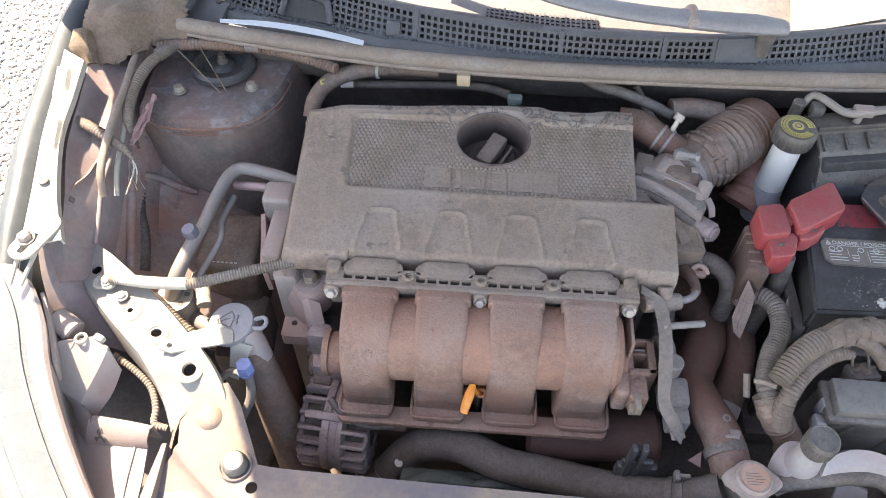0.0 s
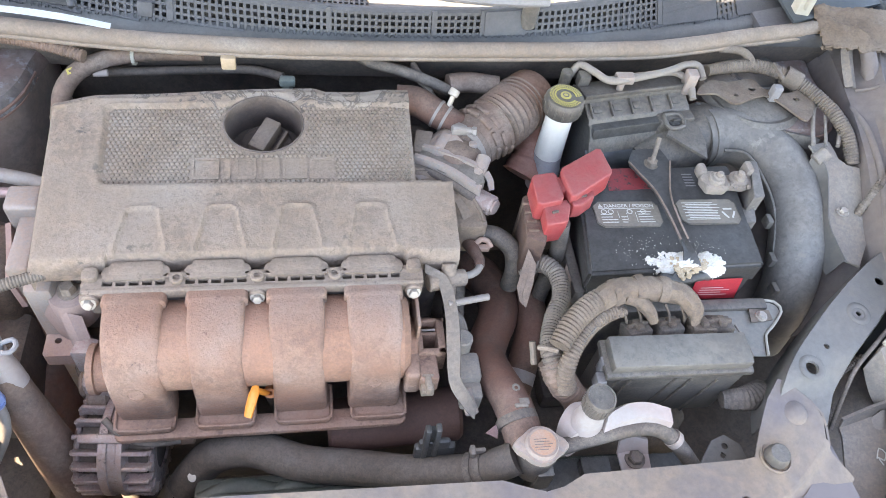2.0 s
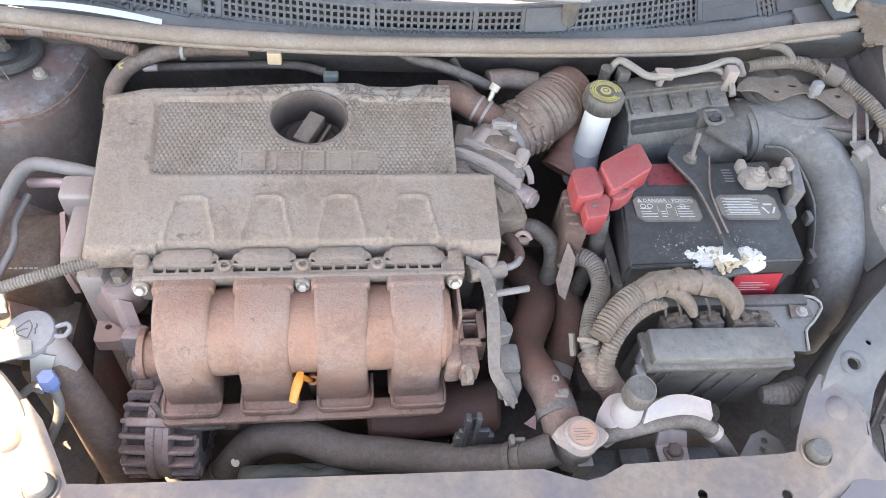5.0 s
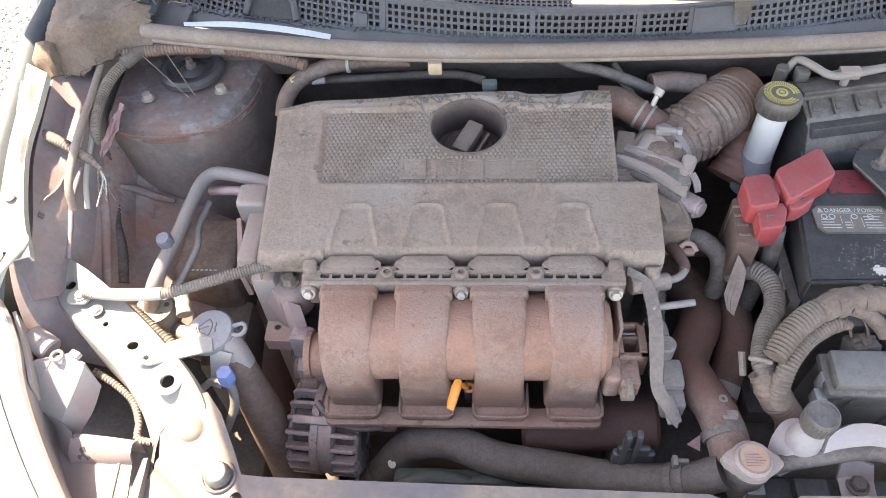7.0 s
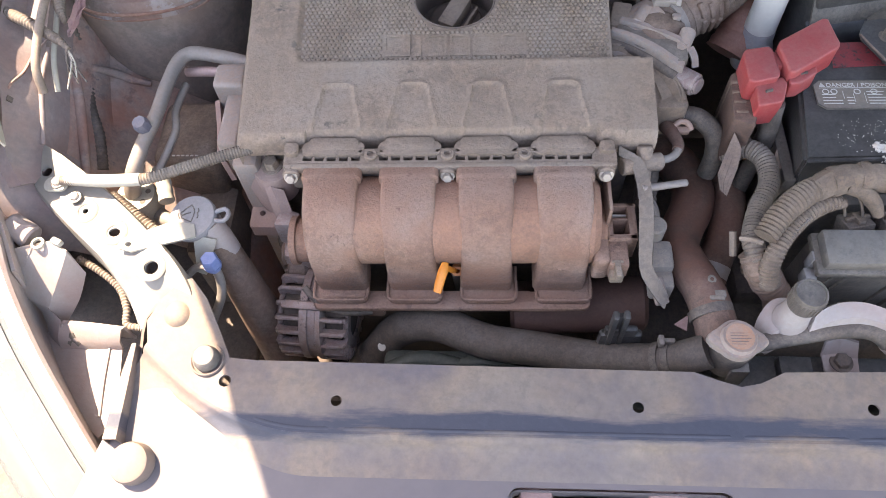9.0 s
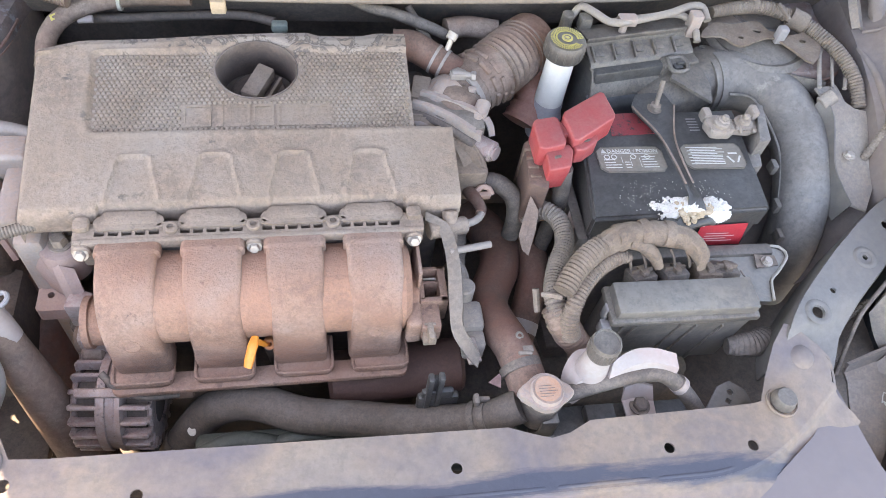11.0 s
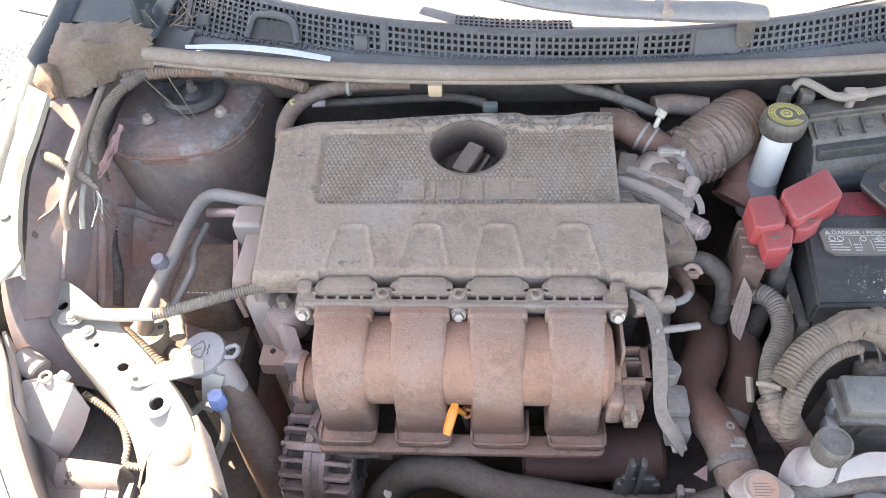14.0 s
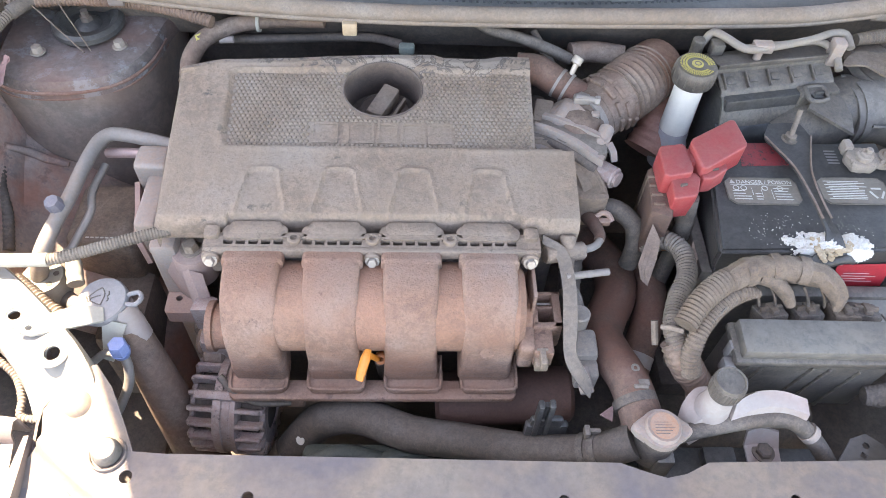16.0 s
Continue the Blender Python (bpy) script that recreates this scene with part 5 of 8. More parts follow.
    part("sensor", join(slab([(.640, .694), (.660, .699), (.673, .762), (.661, .764), (.655, .735)], .790, .861, .0025), slab([(.626, .672), (.650, .676), (.656, .700), (.636, .700)], .79, .838, .0025)), DUCT, b, "grey battery current sensor")
    # hold-down strap
    strap = part("hold_down_strap", loft([[(.508, .792, .850), (.497, .768, .850), (.503, .748, .852), (.5165, .714, .853), (.523, .670, .853), (.5255, .636, .853), (.523, .610, .850), (.502, .588, .832)],
                                          [(.526, .792, .853), (.525, .768, .851), (.5265, .748, .850), (.5260, .714, .8515), (.5275, .670, .8515), (.5300, .636, .8515), (.532, .610, .8485), (.526, .588, .830)],
                                          [(.547, .792, .852), (.553, .768, .852), (.546, .748, .8535), (.5345, .709, .8545), (.5325, .670, .8545), (.5345, .636, .8545), (.541, .610, .852), (.550, .590, .833)]], 40, .0022), BATT, b, "black steel hold-down strap")
    for row in ([(.497, .768, .852), (.503, .748, .8545), (.5165, .714, .8555), (.523, .670, .8555), (.5255, .636, .8555)], [(.553, .768, .854), (.546, .748, .8555), (.5345, .709, .8565), (.5325, .670, .8565), (.5345, .636, .8565)]):
        part("strap_edge", hose(row, .0013, 8), BROWNS, strap)
    part("hook_nut", join(lathe([(.0075, 0), (.0075, .007), (.006, .008)], 6, pose(.527, .766, .850)), lathe([(.010, -.001), (.010, .0012), (.006, .0014)], 20, pose(.527, .766, .850))), STAYD, strap)
    part("hook_rod", rod((.527, .766, .856), (.532, .782, .884), .0032), STAYD, strap)
    # white crust round the strap's foot
    rng = random.Random(8)

    def mound(x, y):
        e = 1.08 - ((x - .533) / .050) ** 2 - ((y - .608) / .021) ** 2
        return e + .75 * noise.noise(Vector((x * 90, y * 90, 0))) + .4 * noise.noise(Vector((x * 260, y * 260, 3)))

    def crust(x, y):
        h = .0055 * math.sqrt(max(0.0, mound(x, y))) + .0022 * noise.noise(Vector((x * 420, y * 420, 1)))
        edge = .601
        h += .0035 * ease((.016 - abs(x - .530)) / .010) * ease((.622 - y) / .010)
        return (x, y, zt + h - .0008) if y > edge else (x, edge - (edge - y) * .25, zt + h - (edge - y) * 1.3)
    bm = sheet(span(.465, .58, 92), span(.580, .640, 50), crust, 0, lambda x, y: mound(x, y) > .05)
    tagged(part("acid_crust", bm, CRUST, b, "white crust of dried battery acid"), kind="stuff")
    tan = grime("tan_acid_lump", (.42, .30, .18), (.62, .52, .40), .5, .9, size=150, bump=.8)
    for k in range(90):
        ic = bmesh.new()
        bmesh.ops.create_icosphere(ic, subdivisions=2, radius=rng.uniform(.0018, .0046))
        x, y = .530 + rng.gauss(0, .0110), .6055 + rng.gauss(0, .0050)
        for v in ic.verts:
            v.co *= 1 + .5 * noise.noise(v.co * 260 + Vector((k, 0, 0)))
            v.co.z *= .6
        part("acid_lump", moved(ic, pose(x, y, zt + .004 + (0 if y > .6 else (y - .6) * 1.0))), tan, b)
    bm = bmesh.new()
    for i in range(170):
        a, r = rng.random() * 6.283, rng.uniform(.3, 1)
        x, y = .515 + .075 * r * math.cos(a), .63 + .03 * r * math.sin(a)
        if .41 < x < .62 and .604 < y < .68:
            bm = join(bm, moved(rbox(-1, 1, -1, 1, 0, .4, .2, 1), Matrix.Translation((x, y, zt)) @ Matrix.Diagonal((rng.uniform(.0002, .0007), rng.uniform(.0002, .0007), .0006, 1))))
    tagged(part("crust_specks", bm, CRUST, b), kind="stuff")

    # positive terminal cover
    rc = thing("terminal_cover", "faded red plastic cover over the battery's positive terminal", "terminal cover", at=(.39, .70, .80))
    a = part("fuse_cover", join(slab([(.3500, .679), (.3490, .716), (.3530, .722), (.3780, .726), (.3820, .722), (.3850, .688), (.3820, .682), (.3560, .676)], .846, .8770, .0024, 3, lambda x, y: (y - .70) * .06), slab([(.3590, .652), (.3595, .684), (.3900, .690), (.3940, .681), (.3870, .659), (.3830, .656)], .832, .8670, .0024, 3, lambda x, y: (y - .67) * .10)), RED, rc)
    c = part("clamp_cover", join(slab([(.3930, .686), (.3860, .722), (.3890, .729), (.4400, .760), (.4460, .759), (.4530, .724), (.4500, .718), (.3990, .685)], .852, .8830, .0026, 3, lambda x, y: (y - .72) * .08), slab([(.3960, .678), (.3950, .690), (.4180, .704), (.4280, .703), (.4270, .694), (.4080, .680)], .846, .8700, .0024, 3)), RED, rc)
    part("cover_neck", slab([(.380, .700), (.380, .722), (.392, .722), (.392, .700)], .850, .874, .003), RED, rc)
    for x, y, p in ((.372, .670, a), (.412, .6925, c)):
        part("slot", moved(rbox(-.0038, .0038, -.0012, .0012, 0, .0030, 0), pose(x, y, .8668 if x < .4 else .8690, 0, 0, 14)), DARK, p)
    block = part("fuse_block", slab([(.338, .650), (.344, .715), (.356, .722), (.366, .660), (.360, .640)], .77, .846, .003), grime("red_brown_block", (.060, .040, .034), (.175, .100, .075), .6, .6), rc, "brown-dusted fusible-link block")
    for k in range(4):
        part("block_rib", moved(rbox(-.003, .010, -.0018, .0018, -.06, .006, .001), pose(.345, .660 + k * .014, .842)), grime("ochre_dusted_rib", (.10, .065, .05), (.21, .14, .105), .7, .6), block)
    part("copper_lug", join(rbox(.350, .372, .640, .658, .785, .792, .001), rod((.362, .648, .788), (.362, .648, .80), .005, 6)), grime("copper", (.5, .22, .10), (.4, .25, .18), .4, .4, .8), rc, "orange copper cable lug")
    part("positive_cable", hose([(.384, .668, .85), (.388, .66, .80), (.384, .655, .74), (.38, .65, .66)], .0105, 14), RUBBER, rc)


def build_fusebox():
    f = thing("fuse_box", "dusty black relay and fuse box", "fuse box", at=(.50, .51, .70))
    lidm = Matrix.Translation((.5005, .5075, .8065)) @ pose(0, 0, 0, 3, 0, -.4)
    part("lid", moved(rbox(-.084, .084, -.020, .020, -.006, .010, .0022, 2), lidm), grime("dusty_fuse_lid", (.060, .062, .066), (.19, .172, .148), .8, .45, size=16), f)
    part("lid_rim", moved(rbox(-.090, .090, -.025, .024, -.016, -.005, .003), lidm), PLASTIC, f)
    part("body", moved(rbox(-.084, .084, -.021, .024, -.12, -.014, .004, taper=1.02), lidm), PLASTIC, f)
    for x in (-.07, -.055, .0, .02, .055):
        part("body_rib", moved(rbox(x, x + .003, -.0245, -.02, -.11, -.02, .001), lidm @ pose(0, 0, 0, 0, 8, 0)), PLASTIC, f)
    part("catch", join(rbox(.409, .418, .50, .512, .775, .80, .002), rbox(.404, .416, .485, .50, .765, .785, .002)), GREYCAP, f)
    part("wire_bail", hose([(.590, .548, .797), (.594, .530, .797), (.597, .508, .797), (.594, .503, .797), (.586, .505, .797)], .0013, 8), STAY, f, "thin wire bail")
    for i, (x, y, rz) in enumerate(((.462, .546, 12), (.503, .548, 6), (.545, .547, -4), (.568, .548, -6))):
        m = Matrix.Translation((x, y, .796)) @ pose(0, 0, 0, -20, 0, rz)
        con = part("connector", moved(rbox(-.015, .015, -.014, .012, -.025, .008, .002), m), RUBBER if i != 2 else TAPE, f, "dusty plug connector")
        part("lever", moved(join(rbox(-.013, .013, -.004, .0, .006, .013, .001), rbox(-.004, .004, -.012, .004, .008, .014, .001)), m), TAPE, con)
    base = thing("battery_tray", "pressed grey steel battery tray beside the fuse box", "battery tray", at=(.55, .60, .55))
    part("tray_plate", plate([(.548, .582), (.655, .586), (.664, .581), (.665, .571), (.643, .549), (.630, .538), (.622, .510), (.60, .512), (.57, .54)], (), .002, lambda x, y: .785), TRAY, base)
    part("tray_lip", hose([(.545, .583, .787), (.60, .586, .787), (.652, .588, .787), (.664, .583, .787), (.666, .571, .787), (.645, .549, .787), (.632, .538, .787), (.624, .510, .787)], .0018, 8), CREAM, base)
    part("gusset", plate([(.618, .555), (.648, .558), (.648, .572), (.622, .575)], (), .002, lambda x, y: .7895), STAYD, base)
    bolt(base, .634, .563, .7895, .0055, .006)
    part("tray_floor", rbox(.39, .66, .55, .78, .585, .62, .006), DARK, base)
    part("tray_front", rbox(.40, .65, .575, .592, .60, .79, .004), PLASTIC, base)
    return f


def build_harness():
    h = thing("wiring_harness", "dusty taped wiring harness in corrugated conduit", "wiring harness", at=(.40, .55, .70))
    part("main_conduit", hose([(.350, .652, .775), (.363, .645, .800), (.378, .625, .806), (.379, .593, .804), (.364, .564, .801), (.353, .534, .800), (.351, .514, .800), (.356, .500, .790), (.368, .494, .770), (.386, .490, .745), (.40, .49, .70)], [.0118, .0118, .0118, .0118, .0118, .0118, .0120, .0125, .0130, .0130, .013], 18, ribs=(.0040, .0020)), CONDUIT, h)
    part("ribbed_branch", hose([(.352, .510, .830), (.366, .528, .838), (.382, .543, .843), (.400, .555, .846), (.418, .562, .848)], [.0125, .0135, .0140, .0140, .0125], 20, ribs=(.0046, .0017)), TAPE, h)
    part("taped_arch", hose([(.404, .556, .847), (.420, .563, .850), (.440, .567, .852), (.474, .567, .852), (.500, .562, .849), (.513, .553, .845), (.520, .543, .836), (.521, .534, .824)], [.0132, .0150, .0152, .0142, .0132, .0118, .0092, .004], 22, .004, side=(0, 0, 1), flat=.92, rough=.0034), TAPE, h, "cloth-taped wire bundle")
    for x, y, z, wx, wy, wz in ((.424, .564, .851, .9, .25, .1), (.452, .568, .853, 1, .05, 0), (.481, .566, .852, 1, -.1, -.05)):
        q, d = Vector((x, y, z)), Vector((wx, wy, wz)).normalized() * .0055
        part("tape_wrap", hose([q - d, q, q + d], [.0146, .0154, .0148], 22, .002, rough=.0026), TAPE, h)
    part("conduit_branch", hose([(.440, .552, .828), (.425, .550, .832), (.410, .544, .832), (.393, .533, .829), (.377, .517, .824), (.366, .501, .816), (.362, .490, .800), (.368, .484, .778)], [.006, .0095, .0102, .0102, .0102, .0104, .0110, .012], 18, ribs=(.0040, .0016)), TAPE, h)
    part("taped_branch", hose([(.436, .560, .850), (.452, .555, .846), (.466, .546, .836), (.474, .540, .824)], [.0095, .0085, .0072, .005], 14, rough=.0018), TAPE, h)
    part("split_edge", hose([(.398, .529, .836), (.382, .514, .831), (.371, .499, .823)], .0012, 6), RUBBER, h)
    part("clip_band", hose([(.336, .522, .806), (.344, .518, .811), (.356, .512, .814)], .0030, 8), SEAL, h)
    part("lower_wrap", hose([(.349, .512, .796), (.358, .500, .786), (.370, .493, .768), (.388, .490, .742), (.405, .49, .70)], [.0150, .0172, .0178, .0170, .016], 20, ribs=(.0060, .0013), rough=.002), BROWNRUB, h)
    part("side_wrap", hose([(.575, .480, .735), (.60, .478, .738), (.625, .486, .732), (.64, .50, .71)], [.011, .016, .018, .015], 18, ribs=(.005, .0012), rough=.0022), RUBBER, h)
    part("clip_band", hose([(.336, .540, .79), (.338, .52, .772)], .004, 8), SEAL, h)
    for k in range(5):
        x = .444 + k * .018
        part("wire", hose([(x - .01, .556, .836), (x - .003, .55, .825), (x + .003, .548, .81)], .0016, 6), DARK if k % 2 else TAPE, h)
    # steel tabs that guide the harness
    g = thing("guide_bracket", "thin bent sheet-steel bracket beside the wiring", "bracket", at=(.345, .60, .70))
    part("blade", loft([[(.3430, .646, .828), (.3475, .640, .822), (.3525, .632, .815)], [(.3365, .632, .809), (.3430, .625, .804), (.3500, .618, .798)], [(.3310, .617, .790), (.3375, .610, .787), (.3455, .606, .784)], [(.3350, .604, .778), (.3385, .600, .776), (.3415, .596, .775)]], 14, .0018), BROWNS, g)
    g = thing("guide_bracket", "thin bent sheet-steel bracket beside the battery", "bracket", at=(.40, .60, .70))
    part("blade", loft([[(.3905, .631, .816), (.3920, .629, .813), (.3930, .627, .810)], [(.3875, .622, .804), (.3940, .619, .799), (.4010, .616, .795)], [(.3880, .606, .783), (.3980, .607, .783), (.4060, .608, .785)], [(.3860, .590, .766), (.4020, .600, .775), (.4200, .611, .780)]], 14, .0018), BROWNS, g)


# ---- air intake ----
def build_intake():
    b = thing("intake_bellows", "ribbed brown-dusted rubber air intake bellows", "intake hose", at=(.33, .84, .78))
    part("smooth_end", hose([(.268, .797, .828), (.285, .812, .833), (.300, .826, .836)], [.0345, .0360, .0380], 28), BROWNRUB, b)
    part("lugged_half", hose([(.296, .822, .835), (.312, .834, .839), (.330, .847, .842)], [.0380, .0385, .0390], 32), BROWNRUB, b)
    part("ribbed_bend", hose([(.328, .8455, .842), (.346, .860, .845), (.372, .886, .846)], [.0415, .0418, .0415], 32, ribs=(.0075, .0034)), BROWNRUB, b)
    part("collar", hose([(.360, .872, .846), (.378, .892, .846), (.39, .905, .845)], [.0395, .0400, .0385], 30), grime("orange_brown_rubber", (.15, .065, .042), (.33, .21, .16), .7, .6), b, "rust-coloured rubber collar")
    for k in range(3):
        for an in (-50, -15, 20, 55, 90):
            q = Vector((.304 + .0105 * k, .829 + .0080 * k, .8375))
            way = Vector((.78, .60, .15)).to_track_quat("Z", "Y").to_matrix().to_4x4()
            part("lug", moved(rbox(-.010, .010, .036, .0422, -.0035, .0035, .002), Matrix.Translation(q) @ way @ pose(0, 0, 0, 0, 0, an + 8 * k)), BROWNRUB, b)
    cl = part("hose_clamp", hose([(.2805, .8085, .832), (.2872, .8140, .833)], .0388, 32, .002), PIPE, b, "worm-drive steel hose clamp")
    part("clamp_screw", join(rbox(.262, .282, .800, .811, .866, .876, .002), rod((.264, .806, .874), (.290, .803, .872), .0042, 10), rod((.288, .803, .872), (.294, .802, .872), .0062, 6)), PIPE, cl)
    part("side_hose", hose([(.405, .88, .80), (.40, .86, .79), (.392, .845, .775), (.38, .83, .76)], [.026, .027, .028, .03], 18, ribs=(.012, .002)), grime("red_brown_boot", (.24, .095, .07), (.36, .20, .16), .6, .5), b)
    br = thing("breather_hose", "short dusty breather hose with a spring clamp", "hose", at=(.24, .85, .84))
    part("hose", hose([(.196, .866, .868), (.222, .862, .868), (.248, .846, .862), (.268, .836, .856), (.29, .828, .85)], [.019, .0195, .0185, .0178, .016], 18), HOSEB, br)
    for x, y, z in ((.247, .847, .862), (.258, .841, .859)):
        part("clamp_ring", hose([(x, y, z), (x + .003, y - .0018, z - .0008)], .0196, 22, .001), PIPE, br)
    part("clamp_tail", join(rod((.262, .846, .872), (.269, .853, .892), .0035, 10), rod((.266, .851, .888), (.271, .856, .895), .007, 10)), STEEL, br)

    t = thing("throttle_body", "dusty cast aluminium throttle body with its motor cover", "throttle body", at=(.26, .76, .76))
    part("bore", hose([(.215, .765, .812), (.245, .783, .822), (.275, .803, .829)], [.040, .041, .040], 28), ALU, t)
    part("dome", lathe([(.032, -.012), (.031, .004), (.026, .014), (.016, .019), (0, .021)], 28, Matrix.Translation((.272, .778, .846)) @ pose(0, 0, 0, 6, 10, 0)), BROWNRUB, t)
    part("dome_tab", rbox(.283, .293, .782, .790, .858, .868, .002), ALU, t)
    face = part("motor_cover", slab([(.215, .766), (.222, .782), (.240, .781), (.284, .757), (.296, .744), (.296, .726), (.282, .719)], .842, .8605, .0022), STAYD, t)
    part("upper_rib", loft([[(.226, .787, .8655), (.25, .777, .8660), (.285, .759, .8640), (.299, .748, .862)], [(.222, .781, .8665), (.246, .771, .8670), (.281, .753, .8650), (.295, .742, .863)], [(.223, .780, .84), (.247, .770, .84), (.282, .752, .84), (.296, .741, .84)]], 16, .0025), ALU, face)
    part("lower_rib", loft([[(.213, .771, .865), (.235, .760, .866), (.260, .744, .865), (.283, .726, .861), (.292, .722, .858)], [(.211, .765, .865), (.233, .754, .866), (.257, .737, .865), (.279, .719, .861), (.289, .714, .858)], [(.211, .762, .838), (.233, .751, .838), (.257, .734, .838), (.279, .716, .836), (.289, .711, .835)]], 18, .003), ALU, face)
    part("gasket", hose([(.211, .762, .849), (.233, .753, .849), (.257, .735, .848), (.283, .713, .844)], .0062, 10), DARK, t)
    part("sensor_block", moved(rbox(-.012, .011, -.021, .020, -.030, .008, .003), Matrix.Translation((.2265, .798, .852)) @ pose(0, 0, 0, 0, 0, -12)), COVER, t)
    for a, b, r in (((.242, .779, .857), (.257, .804, .858), .0105), ((.288, .740, .852), (.301, .768, .860), .0092)):
        part("boss", rod(a, b, r, 18), ALU, t)
    part("screw_boss", join(rod((.285, .724, .836), (.306, .703, .840), .0132, 20), rod((.305, .704, .8398), (.3085, .7005, .8405), .0095, 16)), CAST, t)
    part("stop_lever", loft([[(.296, .742, .858), (.301, .733, .853), (.303, .724, .846)], [(.304, .747, .858), (.309, .736, .853), (.310, .726, .846)]], 8, .003), ALU, t)
    e = thing("intake_elbow", "dusty plastic intake elbow beside the engine cover", "intake elbow", at=(.26, .72, .78))
    part("elbow", loft([[(.212, .760, .825), (.244, .756, .825), (.273, .735, .818), (.291, .708, .806), (.297, .685, .80)], [(.212, .7585, .851), (.242, .7545, .851), (.270, .733, .848), (.2885, .706, .842), (.2945, .684, .835)], [(.212, .752, .853), (.239, .748, .853), (.265, .728, .850), (.282, .703, .843), (.288, .684, .837)],
                        [(.212, .748, .846), (.237, .743, .846), (.261, .724, .843), (.277, .700, .836), (.283, .684, .830)], [(.211, .746, .846), (.236, .739, .846), (.256, .717, .843), (.266, .692, .836), (.268, .682, .832)], [(.211, .738, .833), (.232, .731, .833), (.249, .712, .830), (.258, .690, .823), (.259, .680, .82)], [(.210, .715, .82), (.225, .708, .82), (.235, .695, .815), (.240, .68, .81), (.241, .67, .81)]], 26, .004), COVER, e)
    part("elbow_end", slab([(.255, .677), (.259, .699), (.272, .703), (.296, .701), (.297, .680), (.290, .675)], .785, .834, .0028), COVER, e)
    part("rib", hose([(.212, .7555, .8525), (.2405, .7515, .8525), (.2675, .7310, .8495), (.2855, .7050, .8430), (.2915, .684, .8365)], .0018, 8), COVER, e)
    part("spring_clip", join(hose([(.284, .668, .812), (.290, .671, .816), (.298, .669, .815), (.302, .663, .810)], .0035, 8), rbox(.286, .300, .659, .667, .805, .813, .002)), grime("coppery_clip", (.42, .28, .22), (.36, .25, .21), .5, .4, .5), e, "rust-tinted spring clip")


def build_airbox():
    a = thing("air_filter_box", "dusty black plastic air filter box", "air filter box", at=(.53, .85, .70))
    m = Matrix.Translation((.53, .85, 0)) @ pose(0, 0, 0, 0, 0, 10.6)

    def pressed(prof, x0, x1, n=14):
        """A profile of (y, z) drawn out along the box."""
        return sheet(span(x0, x1, n), list(range(len(prof))), lambda x, k: m @ Vector((x, prof[k][0], prof[k][1])), .003)
    part("lid", pressed([(.050, .884), (.032, .892), (.0145, .893), (.0115, .890), (.0105, .884), (-.010, .8745), (-.013, .872), (-.0145, .866)], -.085, .069), PLASTIC, a)
    part("lid_edge", moved(rbox(-.086, .070, .010, .014, .889, .896, .0012), m), PLASTIC, a)
    for k in range(5):
        x = -.076 + k * .030
        part("lid_pocket", moved(rbox(x, x + .012, -.005, .005, -.0026, .0018, .001), m @ pose(0, 0, .8795, 24.5, 0, 0)), PLASTIC, a)
        part("lid_rib", moved(rbox(x - .0045, x - .002, -.012, .010, -.003, .0045, .0008), m @ pose(0, 0, .8795, 24.5, 0, 0)), PLASTIC, a)
    part("front_flap", pressed([(-.012, .868), (-.018, .8655), (-.022, .860), (-.034, .834), (-.035, .828)], -.084, .020), PLASTIC, a)
    part("side_flap", moved(rbox(.018, .072, -.030, .004, .842, .871, .004), m), PLASTIC, a)
    part("body", pressed([(-.028, .836), (-.040, .828), (-.047, .812), (-.050, .78), (-.046, .70), (-.04, .66)], -.088, .060), GLOSSY, a)
    part("core", moved(rbox(-.082, .066, -.026, .048, .68, .868, .004), m), BATT, a)
    out = part("outlet", hose([(.535, .815, .800), (.575, .826, .815), (.620, .846, .826), (.640, .853, .828)], [.036, .040, .042, .043], 24), PLASTIC, a)
    part("snorkel_plate", plate([(.556, .806), (.585, .848), (.603, .852), (.612, .800), (.606, .770)], (), .004, lambda x, y: .868 - (x - .57) * .10 - (.83 - y) * .12), PLASTIC, out)
    lt = part("latch", hose([m @ Vector(p) for p in ((.026, -.018, .872), (.045, -.018, .872), (.050, -.025, .871), (.047, -.040, .869), (.030, -.041, .868), (.024, -.034, .869), (.026, -.018, .872))], .0032, 10), PLASTIC, a)
    part("latch_tongue", moved(join(rbox(.030, .044, -.037, -.022, .860, .8705, .002), rbox(.034, .046, -.032, -.028, .866, .874, .001)), m), BATT, lt)
    t = thing("intake_duct", "wide dusty grey-black plastic intake duct", "intake duct", at=(.73, .72, .60))
    part("duct", hose([(.625, .842, .826), (.66, .848, .828), (.695, .841, .828), (.730, .812, .820), (.751, .770, .806), (.750, .718, .790), (.742, .670, .757), (.738, .640, .705), (.738, .63, .62)], [.0425, .0425, .0415, .0400, .0385, .0375, .0370, .0365, .036], 32), DUCT, t)
    part("seam", hose([(.650, .803, .840), (.682, .797, .838), (.706, .768, .818), (.714, .725, .800), (.708, .68, .772), (.704, .64, .72)], .0020, 8), DUCT, t)
    part("cuff", hose([(.634, .8435, .827), (.643, .845, .8275)], .0445, 28, .003), DUCT, t)
    for y in (.71, .665, .63):
        part("tab", rbox(.695, .703, y - .008, y + .008, .74 + (y - .63) * .6, .756 + (y - .63) * .6, .002), PLASTIC, t)
    # brake fluid bottle
    r = thing("brake_fluid_reservoir", "white brake fluid bottle with a black cap printed in yellow", "fluid reservoir", at=(.411, .834, .75))
